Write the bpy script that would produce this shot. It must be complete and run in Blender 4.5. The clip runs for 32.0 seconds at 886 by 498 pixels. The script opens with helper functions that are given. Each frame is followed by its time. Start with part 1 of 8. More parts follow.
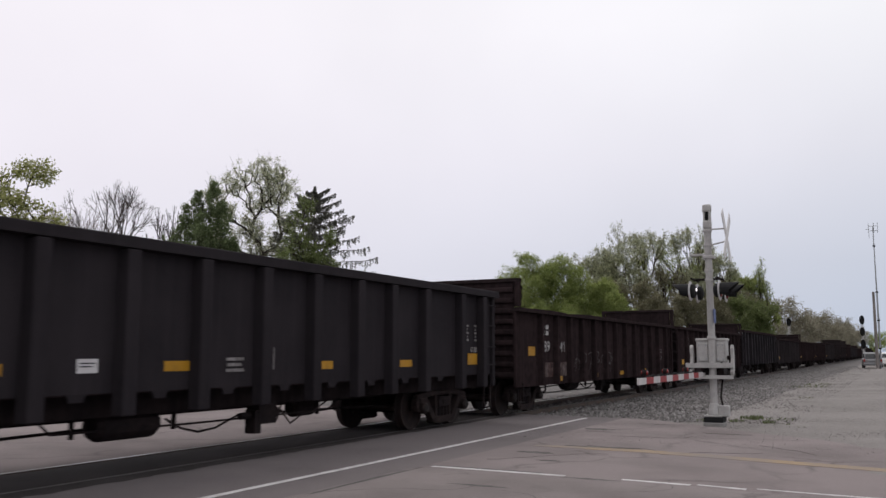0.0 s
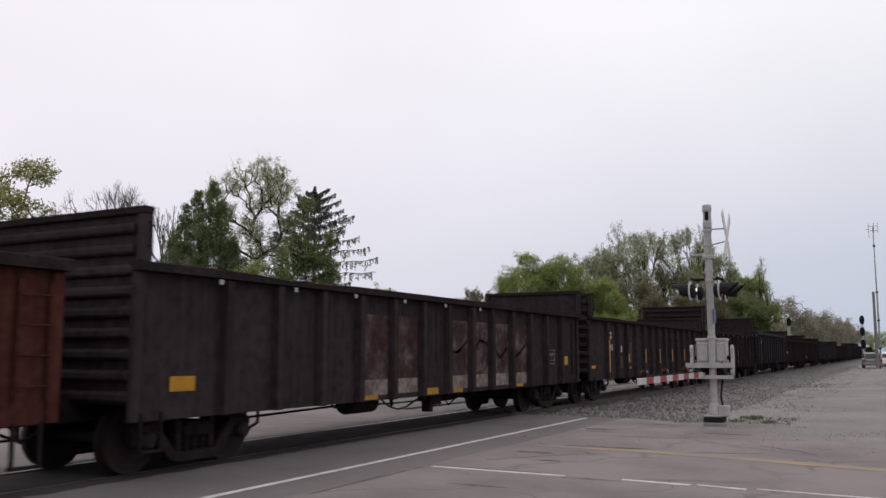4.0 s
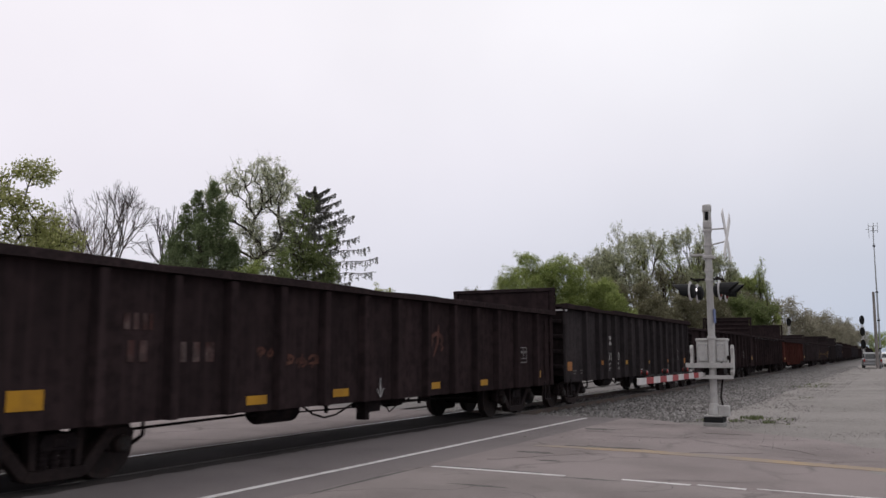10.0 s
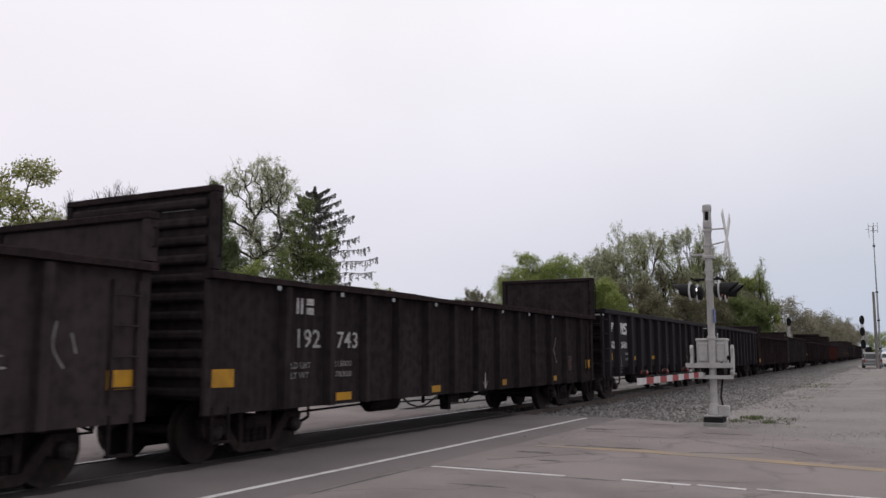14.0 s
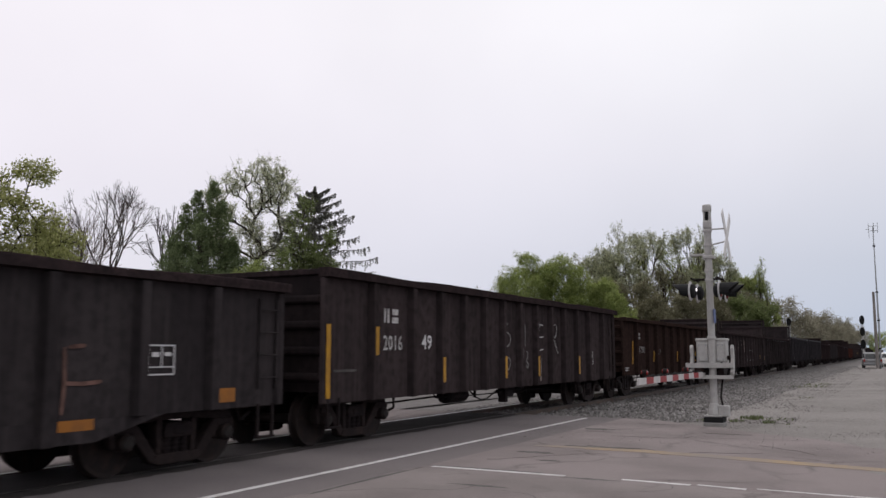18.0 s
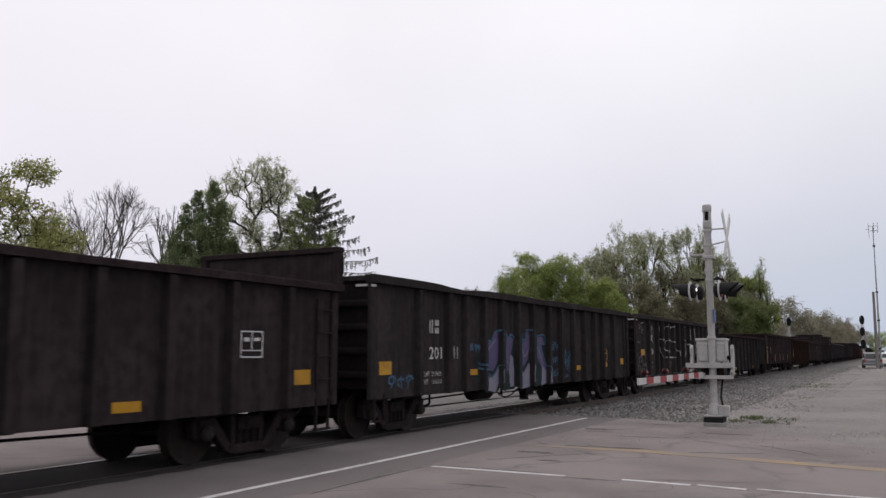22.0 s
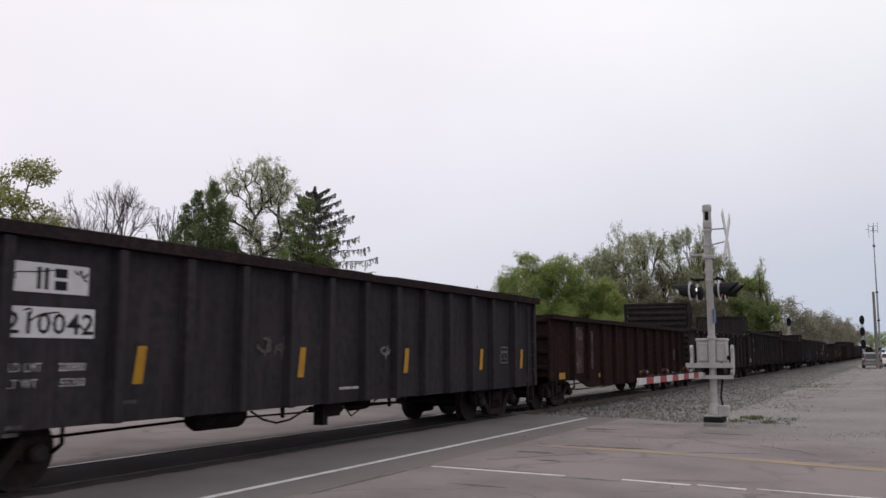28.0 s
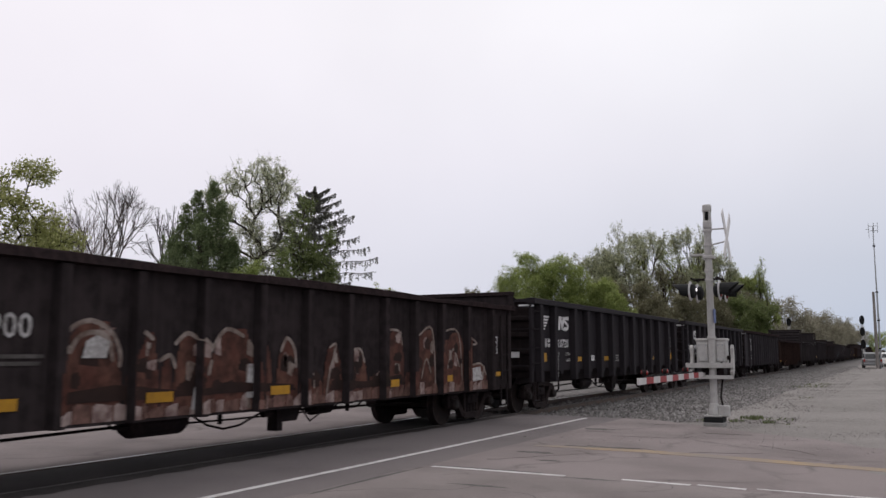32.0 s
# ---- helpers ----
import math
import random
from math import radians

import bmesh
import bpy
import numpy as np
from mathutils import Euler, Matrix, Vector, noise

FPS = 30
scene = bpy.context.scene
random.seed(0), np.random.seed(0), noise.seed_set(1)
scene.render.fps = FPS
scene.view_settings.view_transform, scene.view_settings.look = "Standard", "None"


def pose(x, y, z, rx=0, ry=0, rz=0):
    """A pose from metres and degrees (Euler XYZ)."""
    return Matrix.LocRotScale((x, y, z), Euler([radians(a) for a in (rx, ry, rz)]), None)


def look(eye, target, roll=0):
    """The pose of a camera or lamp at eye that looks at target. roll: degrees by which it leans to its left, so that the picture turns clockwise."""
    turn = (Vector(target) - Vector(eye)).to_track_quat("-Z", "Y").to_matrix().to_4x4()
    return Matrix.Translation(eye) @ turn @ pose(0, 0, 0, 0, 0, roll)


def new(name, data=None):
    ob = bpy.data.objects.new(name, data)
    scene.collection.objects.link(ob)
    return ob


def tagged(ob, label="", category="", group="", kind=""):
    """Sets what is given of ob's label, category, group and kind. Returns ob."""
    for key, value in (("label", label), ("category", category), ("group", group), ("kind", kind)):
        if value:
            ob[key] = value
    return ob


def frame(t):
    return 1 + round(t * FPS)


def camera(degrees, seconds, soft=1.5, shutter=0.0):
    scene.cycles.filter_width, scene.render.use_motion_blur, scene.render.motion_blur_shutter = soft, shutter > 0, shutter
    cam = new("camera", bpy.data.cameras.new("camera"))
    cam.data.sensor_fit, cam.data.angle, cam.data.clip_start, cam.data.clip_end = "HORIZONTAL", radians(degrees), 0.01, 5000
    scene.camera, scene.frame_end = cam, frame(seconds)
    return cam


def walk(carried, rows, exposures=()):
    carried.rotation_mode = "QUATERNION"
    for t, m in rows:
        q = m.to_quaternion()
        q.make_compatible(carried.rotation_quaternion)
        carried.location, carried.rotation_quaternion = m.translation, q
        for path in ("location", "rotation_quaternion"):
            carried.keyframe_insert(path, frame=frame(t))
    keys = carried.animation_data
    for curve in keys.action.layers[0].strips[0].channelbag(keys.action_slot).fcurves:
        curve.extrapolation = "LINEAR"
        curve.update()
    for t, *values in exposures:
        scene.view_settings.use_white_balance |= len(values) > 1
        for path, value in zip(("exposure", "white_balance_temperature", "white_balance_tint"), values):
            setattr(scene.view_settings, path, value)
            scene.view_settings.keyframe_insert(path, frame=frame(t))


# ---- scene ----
cam = camera(55.18, 32.0, soft=1.5, shutter=0.12)
EYE = (0.0, 0.0, 1.61)
HEADING, PITCH = 27.925, 6.993
STAND = pose(*EYE, 90 + PITCH, 0, HEADING)
walk(cam, [(0.0, STAND), (32.0, STAND)])

# ---- light ----
world = bpy.data.worlds.new("overcast_sky")
scene.world = world
world.use_nodes = True


def wire_world():
    nt = world.node_tree
    nt.nodes.clear()
    N, L = nt.nodes.new, nt.links.new
    out, bg = N("ShaderNodeOutputWorld"), N("ShaderNodeBackground")
    sky = N("ShaderNodeTexSky")
    sky.sky_type, sky.sun_disc = "NISHITA", False
    sky.sun_elevation, sky.sun_rotation = radians(52), radians(-70)
    dim = N("ShaderNodeVectorMath")
    dim.operation = "SCALE"
    dim.inputs["Scale"].default_value = 0.08
    L(sky.outputs[0], dim.inputs[0])
    tc, sep = N("ShaderNodeTexCoord"), N("ShaderNodeSeparateXYZ")
    L(tc.outputs["Generated"], sep.inputs[0])
    ramp = N("ShaderNodeValToRGB")
    L(sep.outputs["Z"], ramp.inputs[0])
    e = ramp.color_ramp.elements
    e[0].position, e[0].color = 0.0, (0.50, 0.565, 0.70, 1)
    e[1].position, e[1].color = 1.0, (1.0, 0.99, 1.0, 1)
    for p, c in ((0.10, (0.605, 0.635, 0.735, 1)), (0.22, (0.80, 0.795, 0.865, 1)), (0.36, (0.945, 0.935, 0.97, 1)), (0.55, (0.985, 0.975, 0.99, 1))):
        n = e.new(p)
        n.color = c
    # the cloud is thinner and warmer towards the west, where the sun stands
    west = N("ShaderNodeMapRange")
    west.inputs[1].default_value, west.inputs[2].default_value = 0.0, -1.0
    L(sep.outputs["X"], west.inputs[0])
    warm = N("ShaderNodeMixRGB")
    warm.inputs[2].default_value = (0.96, 0.885, 0.955, 1)
    thin = N("ShaderNodeMath")
    thin.operation = "MULTIPLY"
    thin.inputs[1].default_value = 0.7
    L(west.outputs[0], thin.inputs[0])
    L(thin.outputs[0], warm.inputs[0])
    L(ramp.outputs[0], warm.inputs[1])
    noi = N("ShaderNodeTexNoise")
    noi.inputs["Scale"].default_value, noi.inputs["Detail"].default_value = 2.2, 4
    L(tc.outputs["Generated"], noi.inputs["Vector"])
    cl = N("ShaderNodeMapRange")
    cl.inputs[1].default_value, cl.inputs[2].default_value, cl.inputs[3].default_value, cl.inputs[4].default_value = 0.3, 0.7, 0.95, 1.04
    L(noi.outputs[0], cl.inputs[0])
    mul = N("ShaderNodeVectorMath")
    mul.operation = "SCALE"
    L(warm.outputs[0], mul.inputs[0])
    L(cl.outputs[0], mul.inputs["Scale"])
    add = N("ShaderNodeMixRGB")
    add.inputs[0].default_value = 0.06
    L(mul.outputs[0], add.inputs[1])
    L(dim.outputs[0], add.inputs[2])
    L(add.outputs[0], bg.inputs[0])
    bg.inputs[1].default_value = 1.03
    L(bg.outputs[0], out.inputs[0])


wire_world()
sun = new("sun", bpy.data.lights.new("sun", "SUN"))
sun.data.energy, sun.data.angle, sun.data.color = 0.6, radians(25), (1.0, 0.96, 0.92)
sun.matrix_world = look((0, 0, 60), (21, -8, 23))


# ---- materials ----
def material(name, color, rough=0.7, metal=0.0, second=None, scale=3.0, amount=0.5, third=None, scale3=40.0, amount3=0.3,
             bump=0.0, bump_scale=60.0, streak=0.0, vary=0.0, spec=0.4, emit=None):
    """Two scales of colour variation, streaks that run down, fine relief, and a random shade for each object."""
    m = bpy.data.materials.new(name)
    m.use_nodes = True
    nt = m.node_tree
    N, L = nt.nodes.new, nt.links.new
    b = nt.nodes["Principled BSDF"]
    b.inputs["Roughness"].default_value, b.inputs["Metallic"].default_value = rough, metal
    b.inputs["Specular IOR Level"].default_value = spec
    tc, info = N("ShaderNodeTexCoord"), N("ShaderNodeObjectInfo")
    shift = N("ShaderNodeVectorMath")
    shift.operation = "MULTIPLY_ADD"
    L(info.outputs["Random"], shift.inputs[0])
    shift.inputs[1].default_value = (37.0, 91.0, 53.0)
    L(tc.outputs["Object"], shift.inputs[2])
    here = shift.outputs[0]

    def noise_mask(sc, lo, hi, stretch=None):
        src = here
        if stretch:
            mp = N("ShaderNodeMapping")
            mp.inputs["Scale"].default_value = stretch
            L(here, mp.inputs[0])
            src = mp.outputs[0]
        n = N("ShaderNodeTexNoise")
        n.inputs["Scale"].default_value, n.inputs["Detail"].default_value = sc, 6
        L(src, n.inputs["Vector"])
        r = N("ShaderNodeMapRange")
        r.inputs[1].default_value, r.inputs[2].default_value = lo, hi
        L(n.outputs[0], r.inputs[0])
        return r.outputs[0]

    col = None
    base = N("ShaderNodeRGB")
    base.outputs[0].default_value = (*color, 1)
    col = base.outputs[0]

    def mix(a, mask, c2, k):
        f = N("ShaderNodeMath")
        f.operation = "MULTIPLY"
        f.inputs[1].default_value = k
        L(mask, f.inputs[0])
        x = N("ShaderNodeMixRGB")
        L(f.outputs[0], x.inputs[0])
        L(a, x.inputs[1])
        x.inputs[2].default_value = (*c2, 1)
        return x.outputs[0]

    if second:
        col = mix(col, noise_mask(scale, 0.42, 0.68), second, amount)
    if third:
        col = mix(col, noise_mask(scale3, 0.40, 0.66), third, amount3)
    if streak:
        col = mix(col, noise_mask(1.0, 0.48, 0.72, (9.0, 9.0, 0.45)), second or color, streak)
    if vary:
        h = N("ShaderNodeHueSaturation")
        r = N("ShaderNodeMapRange")
        r.inputs[3].default_value, r.inputs[4].default_value = 1 - vary, 1 + vary
        L(info.outputs["Random"], r.inputs[0])
        L(r.outputs[0], h.inputs["Value"])
        L(col, h.inputs["Color"])
        col = h.outputs[0]
    L(col, b.inputs["Base Color"])
    if bump:
        n = N("ShaderNodeTexNoise")
        n.inputs["Scale"].default_value, n.inputs["Detail"].default_value = bump_scale, 5
        L(here, n.inputs["Vector"])
        bp = N("ShaderNodeBump")
        bp.inputs["Strength"].default_value, bp.inputs["Distance"].default_value = bump, 0.02
        L(n.outputs[0], bp.inputs["Height"])
        L(bp.outputs[0], b.inputs["Normal"])
    if emit:
        b.inputs["Emission Color"].default_value, b.inputs["Emission Strength"].default_value = (*emit[0], 1), emit[1]
    return m


def leafy(name, color, light, dark, glow=0.45):
    """Leaves or stones: a shade for each piece, and for leaves some light let through."""
    m = bpy.data.materials.new(name)
    m.use_nodes = True
    nt = m.node_tree
    N, L = nt.nodes.new, nt.links.new
    b = nt.nodes["Principled BSDF"]
    geo, ramp = N("ShaderNodeNewGeometry"), N("ShaderNodeValToRGB")
    L(geo.outputs["Random Per Island"], ramp.inputs[0])
    e = ramp.color_ramp.elements
    e[0].color, e[1].color = (*dark, 1), (*light, 1)
    e.new(0.5).color = (*color, 1)
    L(ramp.outputs[0], b.inputs["Base Color"])
    b.inputs["Roughness"].default_value = 0.6
    b.inputs["Specular IOR Level"].default_value = 0.2
    tr, mx = N("ShaderNodeBsdfTranslucent"), N("ShaderNodeMixShader")
    L(ramp.outputs[0], tr.inputs[0])
    mx.inputs[0].default_value = glow
    L(b.outputs[0], mx.inputs[1])
    L(tr.outputs[0], mx.inputs[2])
    L(mx.outputs[0], nt.nodes["Material Output"].inputs[0])
    return m


def pavement(name, color, patch, crack, crack_scale, crack_amount, stone):
    """Worn asphalt: stone grain, stained patches, and branching cracks that come and go."""
    m = material(name, color, 0.9, second=patch, scale=0.45, amount=0.8, third=stone, scale3=90, amount3=0.45, bump=0.5, bump_scale=140, spec=0.25)
    nt = m.node_tree
    N, L = nt.nodes.new, nt.links.new
    b = nt.nodes["Principled BSDF"]
    src = b.inputs["Base Color"].links[0].from_socket
    tc = N("ShaderNodeTexCoord")
    wob = N("ShaderNodeTexNoise")
    wob.inputs["Scale"].default_value, wob.inputs["Detail"].default_value = 1.6, 5
    L(tc.outputs["Object"], wob.inputs["Vector"])
    bend = N("ShaderNodeVectorMath")
    bend.operation = "MULTIPLY_ADD"
    L(wob.outputs["Color"], bend.inputs[0])
    bend.inputs[1].default_value = (0.9, 0.9, 0)
    L(tc.outputs["Object"], bend.inputs[2])
    vor = N("ShaderNodeTexVoronoi")
    vor.feature = "DISTANCE_TO_EDGE"
    vor.inputs["Scale"].default_value = crack_scale
    L(bend.outputs[0], vor.inputs["Vector"])
    line = N("ShaderNodeMapRange")
    line.inputs[1].default_value, line.inputs[2].default_value, line.inputs[3].default_value, line.inputs[4].default_value = 0.0, 0.022, 1.0, 0.0
    L(vor.outputs["Distance"], line.inputs[0])
    patchy = N("ShaderNodeTexNoise")
    patchy.inputs["Scale"].default_value = 0.5
    L(tc.outputs["Object"], patchy.inputs["Vector"])
    where = N("ShaderNodeMapRange")
    where.inputs[1].default_value, where.inputs[2].default_value, where.inputs[4].default_value = 0.42, 0.6, crack_amount
    L(patchy.outputs[0], where.inputs[0])
    k = N("ShaderNodeMath")
    k.operation = "MULTIPLY"
    L(line.outputs[0], k.inputs[0])
    L(where.outputs[0], k.inputs[1])
    x = N("ShaderNodeMixRGB")
    L(k.outputs[0], x.inputs[0])
    L(src, x.inputs[1])
    x.inputs[2].default_value = (*crack, 1)
    L(x.outputs[0], b.inputs["Base Color"])
    return m


ASPHALT_OLD = pavement("old_asphalt", (0.218, 0.184, 0.182), (0.118, 0.098, 0.096), (0.052, 0.043, 0.042), 0.33, 0.5, (0.278, 0.238, 0.236))
ASPHALT_NEW = pavement("smooth_asphalt", (0.152, 0.132, 0.134), (0.112, 0.097, 0.099), (0.075, 0.066, 0.067), 0.25, 0.12, (0.186, 0.163, 0.165))
ASPHALT_BROKEN = pavement("broken_rubbly_asphalt", (0.205, 0.176, 0.172), (0.098, 0.081, 0.078), (0.050, 0.042, 0.040), 0.95, 0.55, (0.30, 0.262, 0.258))
# very dark asphalt: track oil plus the wagons' shade in one colour
ASPHALT_STAIN_SHADE = material("oil_stained_asphalt", (0.046, 0.039, 0.039), 0.9, second=(0.075, 0.064, 0.064), scale=0.9, amount=0.8, third=(0.028, 0.024, 0.024), scale3=60, amount3=0.5, bump=0.5, bump_scale=120, spec=0.2)
BEARING = material("worn_grey_bearing_cap", (0.0255, 0.0218, 0.0210), 0.7, 0.1, second=(0.0105, 0.0090, 0.0083), scale=9, amount=0.7, spec=0.2)
# near head only: the train's shade darkens this copy of the rail steel
RAIL_SHADED = material("dull_rail_head", (0.10, 0.088, 0.085), 0.55, 0.5, second=(0.05, 0.042, 0.040), scale=6, amount=0.6)
LINE_WHITE = material("worn_white_line_paint", (0.62, 0.60, 0.60), 0.75, second=(0.24, 0.22, 0.22), scale=5, amount=0.55, third=(0.30, 0.28, 0.28), scale3=45, amount3=0.5)
LINE_YELLOW = material("faded_yellow_line_paint", (0.31, 0.215, 0.115), 0.85, second=(0.19, 0.160, 0.145), scale=1.0, amount=1.0, third=(0.19, 0.163, 0.152), scale3=30, amount3=0.85)
GRAVEL = material("light_gravel", (0.215, 0.197, 0.188), 0.95, second=(0.15, 0.136, 0.128), scale=0.35, amount=0.8, third=(0.30, 0.28, 0.27), scale3=22, amount3=0.6, bump=1.0, bump_scale=35, spec=0.15)
BALLAST = material("ballast_stone", (0.125, 0.114, 0.111), 0.95, second=(0.075, 0.067, 0.065), scale=1.2, amount=0.7, third=(0.22, 0.208, 0.205), scale3=18, amount3=0.7, bump=1.0, bump_scale=24, spec=0.15)
STONE = leafy("broken_stone", (0.155, 0.143, 0.139), (0.285, 0.27, 0.265), (0.075, 0.068, 0.066), 0.0)
STONE_MIXED = leafy("mixed_broken_stone", (0.19, 0.175, 0.169), (0.285, 0.27, 0.263), (0.125, 0.113, 0.109), 0.0)
STONE_PALE = leafy("pale_broken_stone", (0.215, 0.196, 0.188), (0.29, 0.27, 0.262), (0.175, 0.158, 0.151), 0.0)
EARTH = material("grassy_earth", (0.10, 0.12, 0.05), 0.95, second=(0.17, 0.145, 0.10), scale=0.15, amount=0.9, third=(0.065, 0.085, 0.03), scale3=8, amount3=0.6, bump=0.8, bump_scale=20, spec=0.15)
WEED = leafy("weed_green", (0.115, 0.135, 0.062), (0.17, 0.19, 0.10), (0.07, 0.082, 0.042))
RAIL_STEEL = material("rail_steel", (0.085, 0.065, 0.055), 0.6, 0.4, second=(0.14, 0.085, 0.055), scale=4, amount=0.6, bump=0.2)
RAIL_HEAD = material("polished_rail_head", (0.42, 0.40, 0.40), 0.28, 1.0, second=(0.30, 0.28, 0.27), scale=8, amount=0.5)
TIE = material("creosoted_timber", (0.06, 0.048, 0.04), 0.9, second=(0.12, 0.10, 0.085), scale=5, amount=0.6, bump=0.6)
BLACK_PAINT = material("black_car_paint", (0.0193, 0.0166, 0.0195), 0.72, second=(0.0317, 0.0270, 0.0304), scale=0.9, amount=0.7, third=(0.0254, 0.0213, 0.0234), scale3=12, amount3=0.5, streak=0.5, vary=0.06, bump=0.12, bump_scale=9, spec=0.05)
BROWN_PAINT = material("grimy_brown_car_paint", (0.0257, 0.0185, 0.0193), 0.85, second=(0.0418, 0.0284, 0.0296), scale=0.8, amount=0.8, third=(0.0178, 0.0134, 0.0140), scale3=6, amount3=0.8, streak=0.6, vary=0.08, bump=0.2, bump_scale=8, spec=0.0)
DUSK_PAINT = material("sooty_grey_brown_car_paint", (0.0276, 0.0226, 0.0235), 0.85, second=(0.0434, 0.0343, 0.0357), scale=0.8, amount=0.8, third=(0.0191, 0.0157, 0.0163), scale3=6, amount3=0.8, streak=0.6, vary=0.08, bump=0.2, bump_scale=8, spec=0.0)
DUST_PAINT = material("dusty_brown_grey_car_paint", (0.0365, 0.0288, 0.0296), 0.8, second=(0.0570, 0.0435, 0.0448), scale=0.6, amount=0.85, third=(0.0232, 0.0188, 0.0194), scale3=6, amount3=0.7, streak=0.6, vary=0.06, bump=0.15, bump_scale=8, spec=0.0)
CHAR_PAINT = material("dusty_charcoal_car_paint", (0.0306, 0.0262, 0.0278), 0.8, second=(0.0540, 0.0460, 0.0474), scale=0.7, amount=0.75, third=(0.0227, 0.0196, 0.0208), scale3=7, amount3=0.7, streak=0.6, vary=0.06, bump=0.15, bump_scale=8, spec=0.0)
SLATE_PAINT = material("slate_grey_car_paint", (0.0330, 0.0290, 0.0328), 0.75, second=(0.0510, 0.0442, 0.0486), scale=0.7, amount=0.7, third=(0.0208, 0.0177, 0.0194), scale3=7, amount3=0.6, streak=0.6, vary=0.04, bump=0.15, bump_scale=8, spec=0.05)
RED_PAINT = material("oxide_red_car_paint", (0.066, 0.022, 0.0185), 0.85, second=(0.036, 0.0150, 0.0130), scale=0.8, amount=0.85, third=(0.10, 0.049, 0.040), scale3=9, amount3=0.45, streak=0.7, bump=0.2, bump_scale=8, spec=0.0)
RUST_PAINT = material("rusted_brown_car_paint", (0.0276, 0.0172, 0.0152), 0.85, second=(0.0186, 0.0126, 0.0120), scale=0.9, amount=0.9, third=(0.0470, 0.0295, 0.0250), scale3=8, amount3=0.5, streak=0.7, bump=0.25, bump_scale=8, spec=0.0)
RUSTY_RIM = material("rubbed_rusty_steel", (0.0294, 0.0218, 0.0227), 0.85, second=(0.0459, 0.0320, 0.0332), scale=3, amount=0.8, third=(0.0167, 0.0133, 0.0139), scale3=14, amount3=0.7, bump=0.4, bump_scale=14, spec=0.0)
GRIME = material("greasy_black_running_gear", (0.0133, 0.0095, 0.0103), 0.8, second=(0.0346, 0.0230, 0.0221), scale=4, amount=0.6, third=(0.0080, 0.0059, 0.0065), scale3=18, amount3=0.6, bump=0.3, bump_scale=25, spec=0.12)
CASTING = material("dusty_cast_steel", (0.0226, 0.0166, 0.0167), 0.8, second=(0.0399, 0.0275, 0.0255), scale=3, amount=0.7, third=(0.0120, 0.0090, 0.0094), scale3=14, amount3=0.6, bump=0.3, bump_scale=25, spec=0.08)
# black with the shade of wagon gaps and recesses put into the colour
BLACK_SHADED = material("sooty_wagon_end", (0.0119, 0.0089, 0.0097), 0.85, second=(0.0237, 0.0167, 0.0171), scale=1.5, amount=0.7, third=(0.0075, 0.0055, 0.0059), scale3=9, amount3=0.6, streak=0.5, spec=0.08)
WHEEL_RIM = material("worn_wheel_steel", (0.0213, 0.0160, 0.0158), 0.7, 0.1, second=(0.0426, 0.0278, 0.0239), scale=7, amount=0.6, spec=0.15)
REFLECTOR = material("yellow_reflective_sheeting", (0.40, 0.205, 0.016), 0.5, second=(0.26, 0.13, 0.018), scale=5, amount=0.7, vary=0.12, spec=0.2)
REFLECTOR_ORANGE = material("faded_orange_sheeting", (0.30, 0.115, 0.022), 0.6, second=(0.18, 0.075, 0.025), scale=5, amount=0.7, spec=0.2)
STENCIL = material("weathered_white_stencil_paint", (0.46, 0.44, 0.44), 0.8, second=(0.14, 0.125, 0.12), scale=4, amount=0.6, third=(0.10, 0.09, 0.085), scale3=16, amount3=0.5, vary=0.15)
STENCIL_CLEAN = material("white_lettering_paint", (0.60, 0.58, 0.59), 0.6, second=(0.42, 0.40, 0.40), scale=4, amount=0.5)
STENCIL_FAINT = material("faded_stencil_paint", (0.085, 0.076, 0.073), 0.85, second=(0.026, 0.022, 0.021), scale=5, amount=0.8, third=(0.032, 0.027, 0.025), scale3=18, amount3=0.6)
STENCIL_DIM = material("dim_white_stencil_paint", (0.26, 0.245, 0.245), 0.8, second=(0.08, 0.07, 0.068), scale=5, amount=0.6, third=(0.06, 0.052, 0.05), scale3=18, amount3=0.5, spec=0.15)
SPRAY_WHITE = material("white_spray_paint", (0.40, 0.385, 0.385), 0.7, second=(0.16, 0.15, 0.15), scale=3, amount=0.7)
SPRAY_GREY = material("dull_grey_spray_paint", (0.25, 0.235, 0.235), 0.8, second=(0.085, 0.078, 0.078), scale=3, amount=0.8, third=(0.06, 0.055, 0.055), scale3=14, amount3=0.5, spec=0.15)
SPRAY_PURPLE = material("lilac_spray_paint", (0.092, 0.074, 0.150), 0.7, second=(0.060, 0.050, 0.105), scale=2, amount=0.7, spec=0.15)
SPRAY_PALE = material("pale_lilac_spray_paint", (0.215, 0.20, 0.26), 0.7, second=(0.15, 0.14, 0.19), scale=2, amount=0.7, spec=0.15)
SPRAY_TEAL = material("blue_spray_paint", (0.055, 0.105, 0.17), 0.7, second=(0.028, 0.055, 0.085), scale=2, amount=0.7, spec=0.15)
SPRAY_DEEP = material("dark_teal_spray_paint", (0.016, 0.027, 0.030), 0.75, second=(0.014, 0.017, 0.016), scale=2, amount=0.7, spec=0.12)
SPRAY_RUST = material("brown_red_spray_paint", (0.078, 0.031, 0.024), 0.8, second=(0.120, 0.058, 0.043), scale=2.5, amount=0.8, third=(0.028, 0.015, 0.013), scale3=6, amount3=0.8, spec=0.12)
